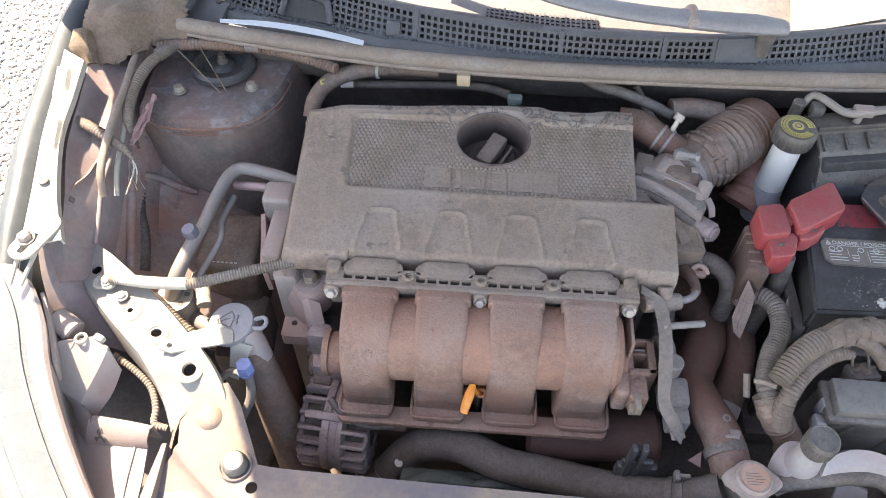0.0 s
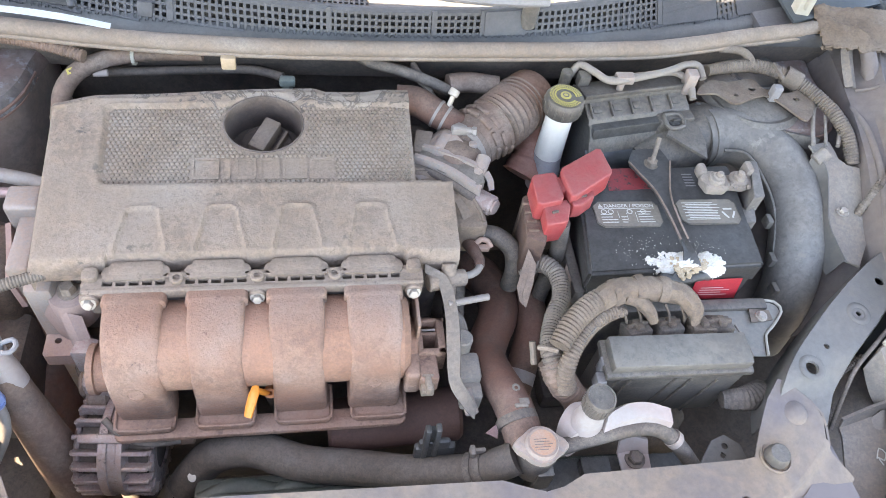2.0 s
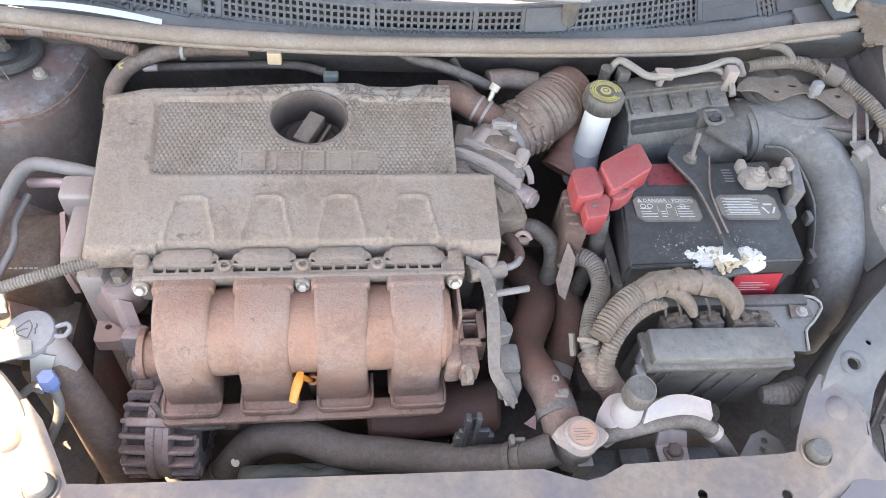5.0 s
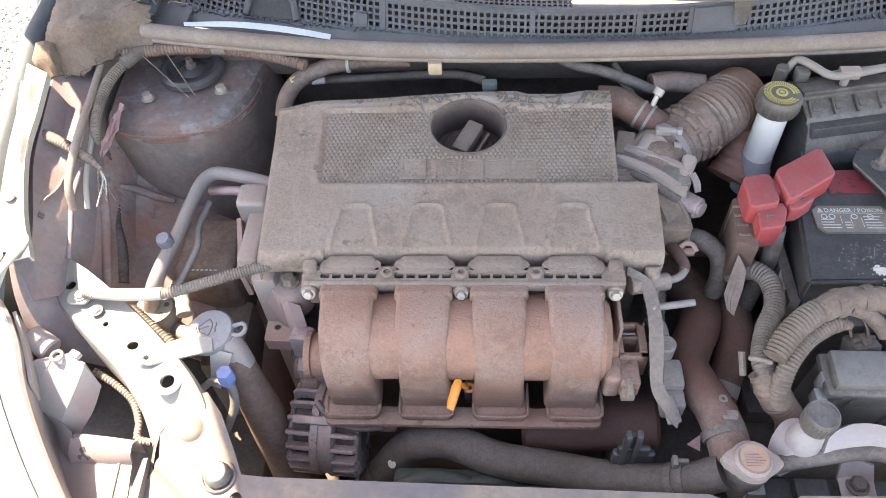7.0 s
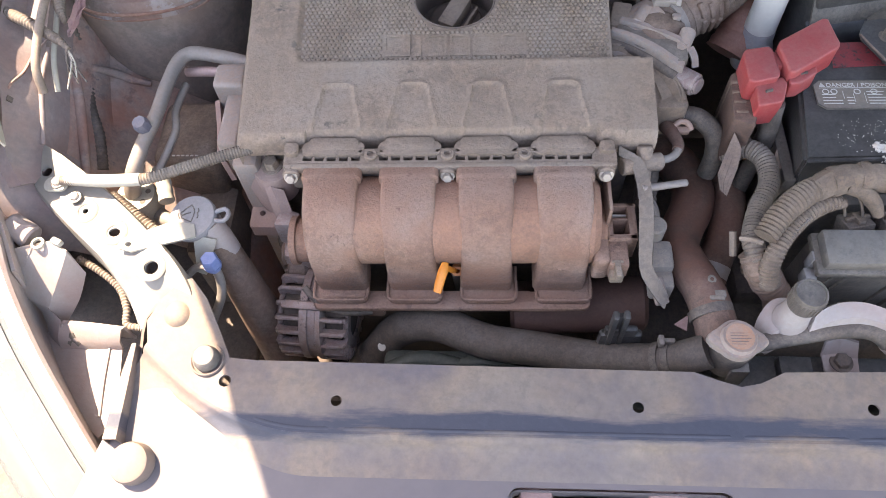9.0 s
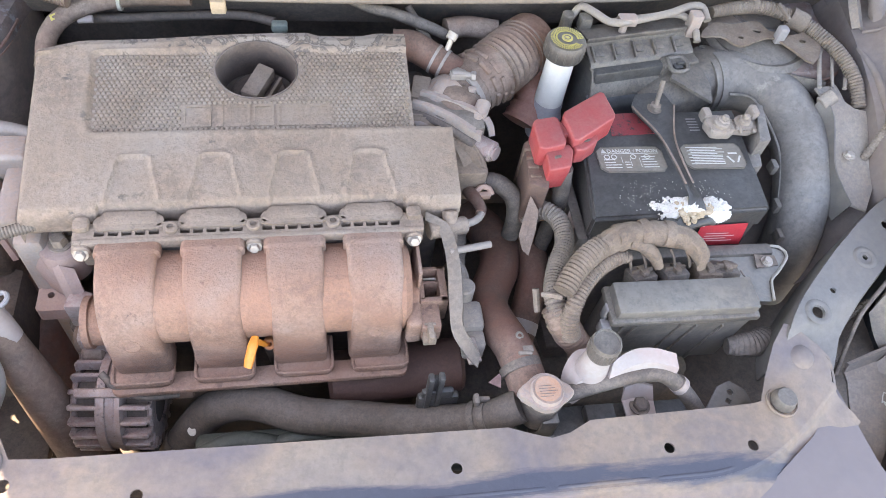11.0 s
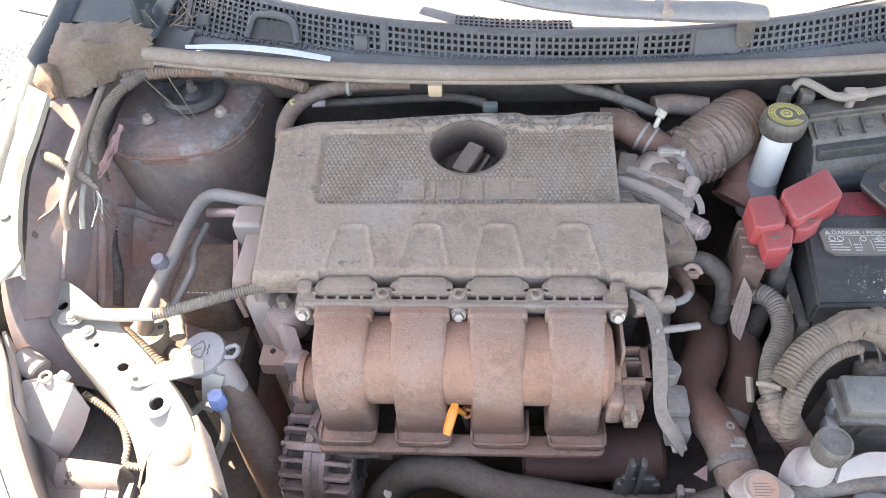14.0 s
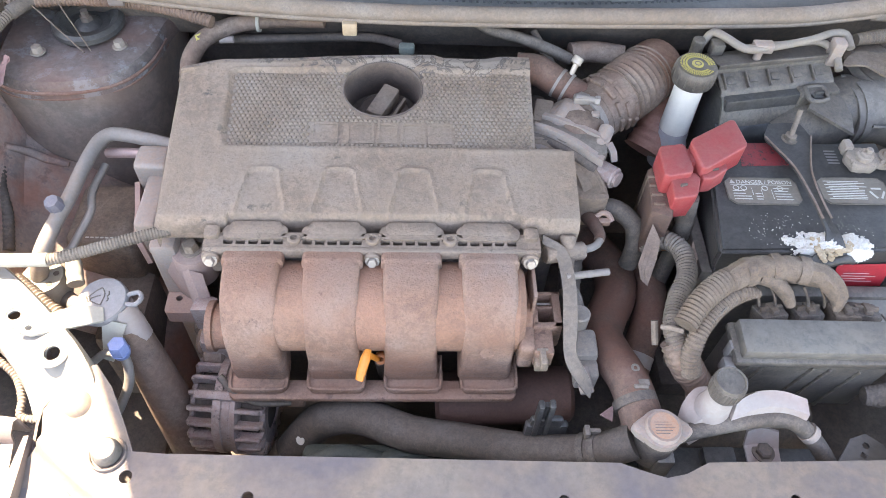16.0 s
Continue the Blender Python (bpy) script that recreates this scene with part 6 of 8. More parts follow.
    part("bottle", lathe([(.0195, .800), (.0192, .82), (.0186, .85), (.0180, .885), (.017, .889)], 28, pose(.411, .834, 0)), BOTTLE, r)
    part("foot", lathe([(.020, .740), (.024, .770), (.0245, .775), (.0215, .782), (.0200, .803)], 28, pose(.411, .834, 0)), grime("tea_stained_plastic", (.35, .37, .42), (.4, .3, .25), .4, .35), r)
    bm = lathe([(.0255, .882), (.026, .884), (.026, .901), (.0235, .905), (.0, .906)], 40, pose(.411, .834, 0))
    cap = part("cap", bm, PLASTIC, r, "black cap")
    for i in range(30):
        an = i * math.pi / 15
        if i % 2 == 0:
            part("grip", rbox(-.0011, .0011, .0253, .0268, .885, .900, .0004, 1), PLASTIC, cap, at=Matrix.Translation((.411, .834, 0)) @ pose(0, 0, 0, 0, 0, i * 12))
    bm = bmesh.new()
    for k in range(44):
        if 26 < k < 31:
            continue
        for r0, r1 in ((.0128, .0150), (.0160, .0182), (.0192, .0212)):
            bm = join(bm, moved(rbox(-.0007, .0007, r0, r1, .9062, .9067, 0), Matrix.Translation((.411, .834, 0)) @ pose(0, 0, 0, 0, 0, k * 360 / 44 + r0 * 900)))
    tagged(part("fine_print", bm, YELLOW, cap), kind="stuff")
    part("printed_disc", lathe([(.0072, .9064), (.0072, .9072), (0, .9074)], 24, pose(.411, .834, 0)), YELLOW, cap)
    part("disc_dot", lathe([(.0042, .9073), (.0042, .9077), (.003, .9078), (.003, .9073)], 20, pose(.411, .834, 0), True), PLASTIC, cap)


def build_right_wall():
    p = thing("coolant_pipes", "dull bent aluminium pipes over the air filter box", "pipe", at=(.53, .88, .85))
    part("pipe", hose([(.432, .890, .895), (.442, .893, .91), (.456, .878, .912), (.474, .860, .911), (.50, .862, .911), (.56, .880, .911), (.595, .896, .911), (.615, .898, .908), (.619, .880, .90)], .0050, 12), DULLP, p)
    part("pipe", hose([(.48, .872, .902), (.53, .882, .902), (.58, .89, .902), (.60, .875, .895), (.602, .855, .885)], .0048, 12), DULLP, p)
    part("support", join(rod((.496, .865, .87), (.496, .865, .916), .005), rbox(.485, .51, .858, .872, .905, .917, .002)), ALU, p)
    part("support", rbox(.590, .606, .868, .884, .88, .915, .002), ALU, p)
    part("thin_conduit", hose([(.902, .784, .905), (.880, .762, .889), (.856, .740, .873), (.832, .716, .850), (.815, .70, .82)], .0060, 12, ribs=(.004, .001)), CONDUIT, p)
    part("connector", join(rbox(.440, .456, .872, .888, .885, .905, .002), rod((.425, .885, .87), (.425, .885, .905), .008)), PLASTIC, p)
    c = thing("corrugated_conduit", "grey dusty corrugated conduit along the inner wing", "conduit", at=(.72, .9, .85))
    part("conduit", hose([(.632, .900, .899), (.67, .908, .900), (.711, .911, .900), (.745, .902, .896), (.775, .885, .890), (.798, .855, .885), (.812, .825, .879), (.820, .795, .868), (.822, .765, .85)], [.0080, .0095, .0098, .0098, .0100, .0102, .0102, .0100, .0100], 18, ribs=(.0043, .0014)), CONDUIT, c)
    part("sleeve", hose([(.752, .899, .895), (.772, .887, .891)], .0138, 16), CONDUIT, c)
    part("tie", rbox(.722, .736, .862, .875, .875, .90, .003), GREYCAP, c, "grey plastic clip")
    part("tie_tail", rbox(.728, .733, .87, .905, .908, .913, .001), CONDUIT, c)
    part("tail", hose([(.66, .935, .91), (.685, .925, .915), (.700, .915, .908), (.70, .905, .90)], .006, 10), CONDUIT, c)
    b = thing("wing_bracket", "dusty pressed-steel bracket on the inner wing", "bracket", at=(.70, .86, .84))
    part("pressing", plate(soft([(.614, .871), (.639, .895), (.669, .893), (.706, .900), (.718, .882), (.746, .873), (.781, .880), (.788, .857), (.764, .822), (.739, .850), (.719, .868), (.694, .862), (.665, .852), (.644, .870)], 3), [circle(.700, .880, .006, 12, .0035), circle(.672, .868, .004, 12, .003), circle(.762, .862, .005, 12, .0035)], .003, lambda x, y: .882 + (y - .86) * .1), TAPE, b)
    bolt(b, .672, .884, .876, .006, .006)
    part("edge", loft([[(.62, .872, .866), (.68, .846, .864), (.74, .822, .860), (.79, .812, .856)], [(.62, .868, .845), (.68, .842, .845), (.74, .818, .84), (.79, .808, .838)]], 14, .004), PLASTIC, b)
    n = thing("duct_stay", "grey folded steel stay with a looped end", "bracket", at=(.80, .75, .75))
    part("blade", plate([(.764, .794), (.797, .799), (.800, .772), (.812, .762), (.847, .757), (.838, .710), (.825, .668), (.796, .628), (.780, .638), (.772, .664), (.768, .690), (.779, .752), (.768, .778)], (), .0030, lambda x, y: .860 - .06 * ease((.80 - y) / .17) - .10 * max(0, x - .81), cuts=[(.79, y, 1, 0) for y in (.66, .69, .72, .75, .78)]), STAY, n)
    part("blade_edge", loft([[(.768, .778, .858), (.779, .752, .850), (.768, .690, .823), (.772, .664, .812), (.780, .638, .802)], [(.763, .776, .838), (.772, .750, .828), (.762, .690, .79), (.766, .664, .775), (.774, .640, .765)]], 16, .002), BODY, n)
    part("loop", hose([(.766, .790, .864), (.778, .825, .870), (.790, .852, .874), (.808, .866, .876), (.824, .858, .875), (.826, .84, .872), (.816, .815, .868), (.803, .788, .863)], .0030, 10), STAY, n)
    part("web", rod((.806, .850, .874), (.786, .790, .863), .0022, 8), STAY, n)
    part("socket", rod((.768, .773, .85), (.784, .778, .861), .010, 16), STAY, n)
    bolt(n, .790, .700, .826, .006, .006)
    # insulation felt at both ends of the seal
    for s in (-1, 1):
        rng = random.Random(5)
        f = thing("insulation_felt", "frayed brown insulation felt at the end of the cowl seal", "insulation", at=(X(s, .69), .93, .90), group="felt pads")
        us, vs = span(0, 1, 54), span(0, 1, 36)
        def felt(u, v):
            q = noise.noise(Vector((u * 4, v * 4, s * 3.0)))
            e = noise.noise(Vector((u * 17, v * 17, 2.0))) + .6 * noise.noise(Vector((u * 50, v * 50, 5.0)))
            rim = max(abs(u - .5), abs(v - .5)) * 2
            if s > 0:
                uu = .622 + .145 * u - .03 * max(0, u - .5) * v + .005 * e * rim ** 4
                return (X(s, uu), .992 - .070 * v - .022 * u * v + .012 * q * v + .004 * e * rim ** 4, .952 - .016 * v + .007 * q + .0012 * e - .02 * max(0, u - .7) - .006 * rim ** 6)
            uu = .585 + .142 * u - .035 * max(0, u - .6) * v + .005 * e * rim ** 4
            return (X(s, uu), .990 - (.066 + .050 * ease((u - .25) / .4)) * v + .012 * q * v + .004 * e * rim ** 4, .952 - .010 * v - .030 * ease((v - .55) / .45) + .007 * q + .0012 * e - .006 * rim ** 6)
        part("pad", sheet(us, vs, felt, .007), SOUND, f)
        part("felt_roll", hose([(X(s, .690), .915, .925), (X(s, .695), .895, .905), (X(s, .697), .872, .885)] if s > 0 else [(X(s, .715), .905, .930), (X(s, .712), .885, .920), (X(s, .700), .868, .905)], [.010, .012, .010] if s > 0 else [.014, .017, .012], 14, rough=.002 if s > 0 else .006), WINGR if s > 0 else SOUND, f)


def build_front():
    """Radiator, hoses, caps and what stands behind the support."""
    r = thing("radiator", "black radiator top tank behind the support", "radiator", at=(.15, .40, .40))
    part("top_tank", rbox(-.045, .58, .392, .440, .615, .652, .014, 3), SHROUD, r)
    part("core", rbox(-.19, .58, .40, .43, .36, .61, .003), DARK, r)
    part("fan_shroud", rbox(-.06, .50, .435, .47, .36, .617, .01), SHROUD, r)
    for x in (-.02, .06):
        part("shroud_rib", hose([(x - .03, .44, .615), (x + .01, .452, .622), (x + .06, .445, .615)], .012, 12), SHROUD, r)
    part("post", join(rbox(.2050, .2115, .445, .456, .66, .7650, .002), rbox(.2165, .2230, .445, .456, .66, .7670, .002), rbox(.2060, .2220, .451, .457, .66, .758, .001), rbox(.197, .245, .447, .458, .65, .715, .004), rbox(.201, .238, .448, .457, .70, .728, .004)), BATT, r)
    h = thing("radiator_hose", "dusty braided black radiator hose with clamps", "radiator hose", at=(.1, .45, .66))
    part("hose", hose([(-.108, .452, .530), (-.085, .470, .565), (-.060, .485, .601), (-.032, .494, .628), (.012, .490, .645), (.069, .466, .652), (.133, .453, .660), (.194, .439, .672), (.244, .427, .695), (.278, .420, .720), (.307, .421, .742)], [.0215, .0215, .0222, .0228, .0225, .0215, .0210, .0200, .0195, .0190, .0190], 24), RADHOSE, h)
    for x, y, z, d in ((-.079, .4735, .574, (-.6, -.36, -.9)), (.262, .4232, .7080, (1, -.2, .75)), (.272, .4212, .7155, (1, -.2, .75))):
        dv = Vector(d).normalized() * .004
        part("clamp", hose([Vector((x, y, z)) - dv, Vector((x, y, z)) + dv], .0240 if x < 0 else .0205, 22, .002), DARK if x < 0 else RUBBER, h)
    part("clamp_ear", join(rbox(.258, .274, .432, .437, .722, .738, .0015), rbox(.256, .262, .428, .440, .728, .740, .0015)), STAYD, h)
    part("paint_mark", lathe([(.006, 0), (.0055, .0006), (0, .0008)], 14, Matrix.Translation((-.0625, .4700, .6185)) @ pose(0, 0, 0, 38, -30, 0)), INK, h)
    h2 = thing("upper_coolant_hose", "thick rust-dusted rubber coolant hose", "coolant hose", at=(.31, .55, .68))
    part("hose", hose([(.318, .434, .742), (.314, .458, .750), (.308, .490, .748), (.298, .525, .738), (.294, .558, .725), (.305, .590, .715), (.322, .625, .708), (.328, .66, .70), (.318, .70, .69), (.30, .73, .68)], [.022, .0225, .0225, .023, .024, .025, .026, .026, .026, .026], 24), HOSEB, h2)
    part("clamp", hose([(.313, .456, .749), (.311, .466, .750)], .0242, 24, .002), RUBBER, h2)
    part("clamp_ear", join(rbox(.306, .322, .466, .472, .766, .774, .002), rbox(.312, .324, .470, .478, .769, .773, .001)), STAYD, h2)
    part("paint_mark", lathe([(.005, 0), (.0046, .0006), (.0026, .0007), (.0022, .0002)], 14, Matrix.Translation((.312, .492, .7705)) @ pose(0, 0, 0, 4, 8, 0), True), LABEL, h2)
    h3 = thing("heater_hose", "brown-dusted rubber hose with a white tag", "hose", at=(.36, .62, .62))
    part("hose", hose([(.333, .520, .655), (.345, .553, .672), (.362, .595, .690), (.372, .635, .70), (.37, .67, .69), (.36, .70, .67)], .020, 20), HOSEB, h3)
    part("tag", hose([(.343, .549, .670), (.3485, .562, .676)], .0208, 22, .003), WHITE, h3, "white printed tag")
    # caps
    neck = thing("radiator_filler", "aluminium radiator filler neck with its pressed cap", "radiator cap", at=(.325, .424, .73))
    part("neck", lathe([(.021, .722), (.021, .765), (.0225, .766), (.0225, .770)], 28, pose(.326, .420, 0)), RUBBER, neck)
    brim = [(.326 + (.0212 + .0095 * math.exp(-(math.sin(a + .06) / .34) ** 2)) * math.cos(a), .4190 + (.0212 + .0095 * math.exp(-(math.sin(a + .06) / .34) ** 2)) * math.sin(a)) for a in span(0, 2 * math.pi, 73)[:-1]]
    cap = part("cap", join(slab(brim, .768, .7795, .0026, 3), lathe([(.0185, .778), (.0180, .7835), (.0168, .7855), (.0155, .7850), (0, .7856)], 40, pose(.326, .419, 0))), ALU, neck, "tarnished pressed-steel cap with two ears")
    part("cap_label", lathe([(.0142, .7854), (.0142, .7862), (0, .7864)], 28, pose(.326, .419, 0)), grime("tarnished_orange_label", (.50, .22, .12), (.38, .28, .22), .55, .5, .1, size=80), cap, "worn orange and brass cap label")
    bars(cap, pose(.326, .419, .7865), [(-.010, -.009 + k * .003, .020 - abs(k - 2) * .003, .0008) for k in range(5)], SUPPORT)
    part("stay_block", rbox(.325, .345, .396, .410, .67, .745, .003), PLASTIC, neck)
    # expansion bottle
    e = thing("coolant_reservoir", "white coolant bottle with a black cap behind the support", "coolant bottle", at=(.40, .44, .66))
    part("spout", lathe([(.020, .762), (.0158, .785), (.0140, .80), (.0140, .815)], 28, Matrix.Translation((.385, .446, 0))), WHITE, e)
    part("shoulder", loft([[(.352, .438, .745), (.358, .455, .766), (.375, .468, .775), (.408, .464, .775)], [(.356, .424, .745), (.368, .432, .768), (.388, .436, .776), (.412, .440, .774)], [(.366, .420, .735), (.380, .424, .75), (.396, .428, .757), (.414, .434, .76)]], 16, .008), WHITE, e)
    part("arm", loft([[(.405, .444, .79), (.425, .452, .797), (.450, .452, .799), (.476, .446, .794)], [(.400, .430, .775), (.425, .437, .789), (.450, .438, .791), (.478, .432, .786)], [(.400, .428, .755), (.424, .432, .772), (.450, .434, .775), (.478, .430, .777)]], 16, .008), WHITE, e)
    cap = part("cap", lathe([(.0160, .808), (.0165, .810), (.0165, .829), (.0153, .8325), (.0138, .8325), (.0133, .831), (0, .831)], 36, pose(.385, .446, 0)), PLASTIC, e, "black ribbed screw cap")
    for i in range(24):
        part("grip", rbox(-.0011, .0011, .0160, .0171, .811, .827, .0003, 1), PLASTIC, cap, at=Matrix.Translation((.385, .446, 0)) @ pose(0, 0, 0, 0, 0, i * 15))
    part("bracket", loft([[(.428, .434, .745), (.444, .437, .747), (.462, .433, .745)], [(.430, .427, .722), (.447, .429, .723), (.468, .424, .721)], [(.434, .404, .712), (.450, .404, .712), (.470, .402, .711)]], 12, .003), WHITE, e)
    bolt(e, .450, .418, .722, .009, .008, DARK)
    oh = thing("overflow_hose", "thin grey overflow hose with a spring clip", "hose", at=(.43, .43, .70))
    part("hose", hose([(.350, .424, .752), (.372, .428, .757), (.40, .431, .765), (.432, .434, .772), (.462, .433, .772), (.482, .425, .762), (.502, .414, .742), (.525, .405, .71), (.54, .40, .68)], .0095, 16), RUBBER, oh)
    part("clip", hose([(.483, .4255, .7615), (.489, .4225, .757)], .0112, 18, .002), ALU, oh)
    t = thing("side_tab", "drilled steel tab on the radiator support", "bracket", at=(.56, .42, .7))
    part("tab", plate([(.522, .402), (.548, .432), (.566, .438), (.582, .425), (.585, .402)], [circle(.562, .424, .004, 12), circle(.556, .413, .0045, 4)], .003, lambda x, y: .728), BODY, t)
    ab = thing("upper_beam", "black plastic beam behind the support", "beam", at=(.42, .40, .66))
    part("beam", rbox(.33, .52, .392, .43, .66, .708, .004), BATT, ab)
    part("beam_step", rbox(.385, .42, .396, .425, .70, .722, .003), BATT, ab)
    # washer filler
    w = thing("washer_filler", "rust-dusted washer filler pipe with a grey cap", "washer filler", at=(-.22, .52, .55))
    part("pipe", hose([(-.245, .545, .755), (-.238, .535, .725), (-.222, .512, .65), (-.200, .485, .57), (-.19, .47, .50)], [.0175, .020, .025, .030, .032], 24), BROWNRUB, w)
    part("neck", lathe([(.0165, -.03), (.0175, -.005), (.0165, 0), (.0175, .004), (.0165, .010), (.0175, .016)], 24, Matrix.Translation((-.247, .549, .765)) @ pose(0, 0, 0, -18, -20, 0)), WHITE, w)
    m = Matrix.Translation((-.268, .557, .785)) @ pose(0, 0, 0, 6, -6, 0)
    cap = part("cap", lathe([(.027, -.008), (.0285, -.005), (.0285, .0005), (.027, .003), (.024, .0035), (0, .004)], 36, m), GREYCAP, w, "sun-greyed round flip cap")
    part("cap_loop", hose([m @ Vector((.026, .006, -.001)), m @ Vector((.038, .010, -.001)), m @ Vector((.043, .003, -.001)), m @ Vector((.038, -.005, -.001)), m @ Vector((.027, -.004, -.001))], .0028, 8), GREYCAP, cap)
    part("screen_sign", join(*[hose([m @ Vector((x, y, .004)) for x, y in row], .00075, 6) for row in (((-.0140, .0045), (-.0075, .0105), (-.0010, .0150)), ((-.0010, .0150), (.0025, .0095), (.0035, .0040), (.0010, -.0065)), ((.0010, -.0065), (-.0055, -.0040), (-.0115, -.0010)), ((-.0115, -.0010), (-.0120, .0020), (-.0140, .0045)), ((-.0125, .0015), (-.0060, .0040), (-.0010, .0050)), ((-.0165, .0045), (-.0150, .0005), (-.0130, -.0025)), ((.0075, .0100), (.0085, .0060), (.0070, .0040), (.0085, .0000), (.0075, -.0025)))]), PLASTIC, cap, "moulded windscreen washer sign")
    part("bracket", plate([(-.262, .546), (-.258, .530), (-.318, .500), (-.332, .502), (-.330, .514), (-.285, .545)], [circle(-.322, .5085, .0032, 12)], .003, lambda x, y: .8075 - (x + .32) * .30), CREAM, w, "sunlit cream plastic bracket")
    part("gusset", loft([[(-.262, .535, .785), (-.238, .535, .775)], [(-.268, .512, .74), (-.256, .508, .74)]], 6, .002), CREAM, w)
    bt = thing("valve_tube", "thin grey tube with a blue plastic cap", "service valve", at=(-.246, .50, .70))
    part("cap", join(lathe([(.0105, .762), (.0105, .774), (.009, .777), (0, .7775)], 6, pose(-.243, .509, 0)), lathe([(.0088, .755), (.0105, .762)], 18, pose(-.243, .509, 0))), BLUE, bt, "faded blue hexagonal cap")
    part("tube", hose([(-.243, .509, .757), (-.240, .503, .74), (-.242, .492, .72), (-.252, .478, .70), (-.262, .466, .685)], .0055, 12), PIPE, bt)
    part("link", hose([(-.243, .507, .752), (-.262, .512, .752), (-.278, .505, .742)], .0045, 10), PIPE, bt)


def build_left():
    p = thing("air_conditioning_pipe", "dull aluminium air-conditioning pipe with a grey cap", "pipe", at=(-.35, .72, .62))
    part("pipe", hose([(-.220, .758, .820), (-.249, .772, .816), (-.290, .784, .814), (-.310, .784, .814), (-.322, .770, .812), (-.330, .735, .808), (-.338, .694, .799), (-.350, .663, .788), (-.362, .632, .770), (-.372, .62, .74), (-.378, .62, .70)], [.0088, .0088, .0088, .0088, .0088, .0085, .0085, .0090, .0100, .0104, .0108], 18), PIPE, p)
    part("thin_pipe", hose([(-.315, .755, .79), (-.322, .715, .785), (-.318, .690, .780), (-.328, .665, .768), (-.345, .635, .75)], .0048, 10), PIPE, p)
    part("return_pipe", hose([(-.235, .752, .802), (-.275, .768, .798), (-.318, .776, .79)], .0065, 12), grime("pinkish_pipe", (.42, .30, .30), (.36, .25, .22), .4, .4, .5), p)
    part("cap", lathe([(.0085, 0), (.0100, .003), (.0100, .013), (.0085, .0165), (0, .0175)], 8, Matrix.Translation((-.347, .678, .797)) @ pose(0, 0, 0, 10, -8, 0)), grime("blue_grey_cap", (.14, .15, .20), (.28, .26, .26), .4, .5), p, "grey service port cap")
    part("valve", lathe([(.010, 0), (.010, .010)], 16, Matrix.Translation((-.347, .678, .789))), PIPE, p)
    d = thing("pipe_flange", "round drilled pipe flange below the wiring hose", "pipe flange", at=(-.385, .64, .62))
    rings = [(.024, -.03), (.026, 0), (.024, .006), (0, .006)]
    fl = part("flange", lathe(rings, 26, Matrix.Translation((-.3690, .6190, .7350))), CREAM, d)
    for i in range(6):
        an = i * math.pi / 3 + .3
        part("hole", lathe([(.0035, 0), (.0035, .0008), (0, .0009)], 12, Matrix.Translation((-.3690 + .016 * math.cos(an), .6190 + .016 * math.sin(an), .7406))), DARK, fl)
    part("spring_hose", hose([(-.395, .612, .745), (-.372, .595, .742), (-.348, .578, .738), (-.33, .566, .735)], .009, 14, ribs=(.005, .002)), SEAL, d)
    part("yellow_wrap", hose([(-.345, .650, .745), (-.333, .632, .750), (-.324, .606, .745)], .010, 14, ribs=(.012, .001)), CREAM, d)
    part("stub", hose([(-.352, .612, .708), (-.335, .600, .712), (-.318, .592, .712), (-.31, .588, .70)], .010, 14), PIPE, d)
    h = thing("engine_wiring_hose", "ribbed wiring hose from the rail to the engine", "conduit", at=(-.30, .59, .80))
    part("conduit", hose([(-.412, .583, .822), (-.391, .581, .825), (-.345, .580, .826), (-.310, .584, .826), (-.270, .599, .826), (-.235, .613, .826), (-.200, .627, .824)], [.0055, .0064, .0068, .0070, .0070, .0070, .0070], 16, ribs=(.0032, .0008)), CONDUIT, h)
    part("end_sleeve", hose([(-.414, .584, .820), (-.395, .582, .825), (-.36, .580, .826), (-.318, .582, .826)], [.0050, .0068, .0075, .0075], 16), CREAM, h)
    part("lug", plate(rounded(-.435, -.408, .573, .592, .008), [circle(-.425, .583, .003, 10)], .003, lambda x, y: .817), CREAM, h)
    bolt(h, -.4195, .583, .8175, .0055, .005)
    bolt(h, -.396, .566, .813, .0055, .005)
    b = thing("fluid_tank", "mottled brown-black plastic tank beside the engine", "fluid tank", at=(-.32, .70, .5))
    part("tank", rbox(-.365, -.283, .675, .775, .50, .735, .010, 3), grime("stained_tank", (.05, .04, .035), (.26, .20, .16), .65, .5, size=60), b)
    bars(b, pose(-.338, .682, .7353), [(k * .006, 0, .004, .003) for k in range(6)], INK)
    part("lower_tank", rbox(-.33, -.27, .58, .69, .45, .66, .012), DARK, b)
    # harness at the high corner of the wing
    w = thing("wing_wiring", "frayed wires and ribbed conduit beside the strut tower", "wiring", at=(-.46, .82, .80))
    part("conduit", hose([(-.400, .938, .902), (-.425, .918, .902), (-.443, .892, .899), (-.450, .852, .896), (-.448, .815, .893), (-.440, .785, .890), (-.430, .765, .886)], [.006, .0070, .0076, .0080, .0080, .0070, .003], 16, ribs=(.0042, .0012)), CONDUIT, w)
    part("taped_bend", hose([(-.395, .935, .904), (-.420, .922, .905), (-.436, .903, .902)], [.0075, .0090, .0095], 16, rough=.002), RUBBER, w)
    part("pale_tube", hose([(-.468, .915, .900), (-.464, .885, .902), (-.457, .830, .902), (-.453, .780, .900), (-.449, .735, .895), (-.444, .695, .885), (-.443, .68, .86)], .0050, 12), SEAL, w)
    part("cable", hose([(-.458, .86, .892), (-.448, .81, .890), (-.442, .77, .885), (-.437, .72, .872), (-.434, .69, .85)], .0032, 10), CREAM, w)
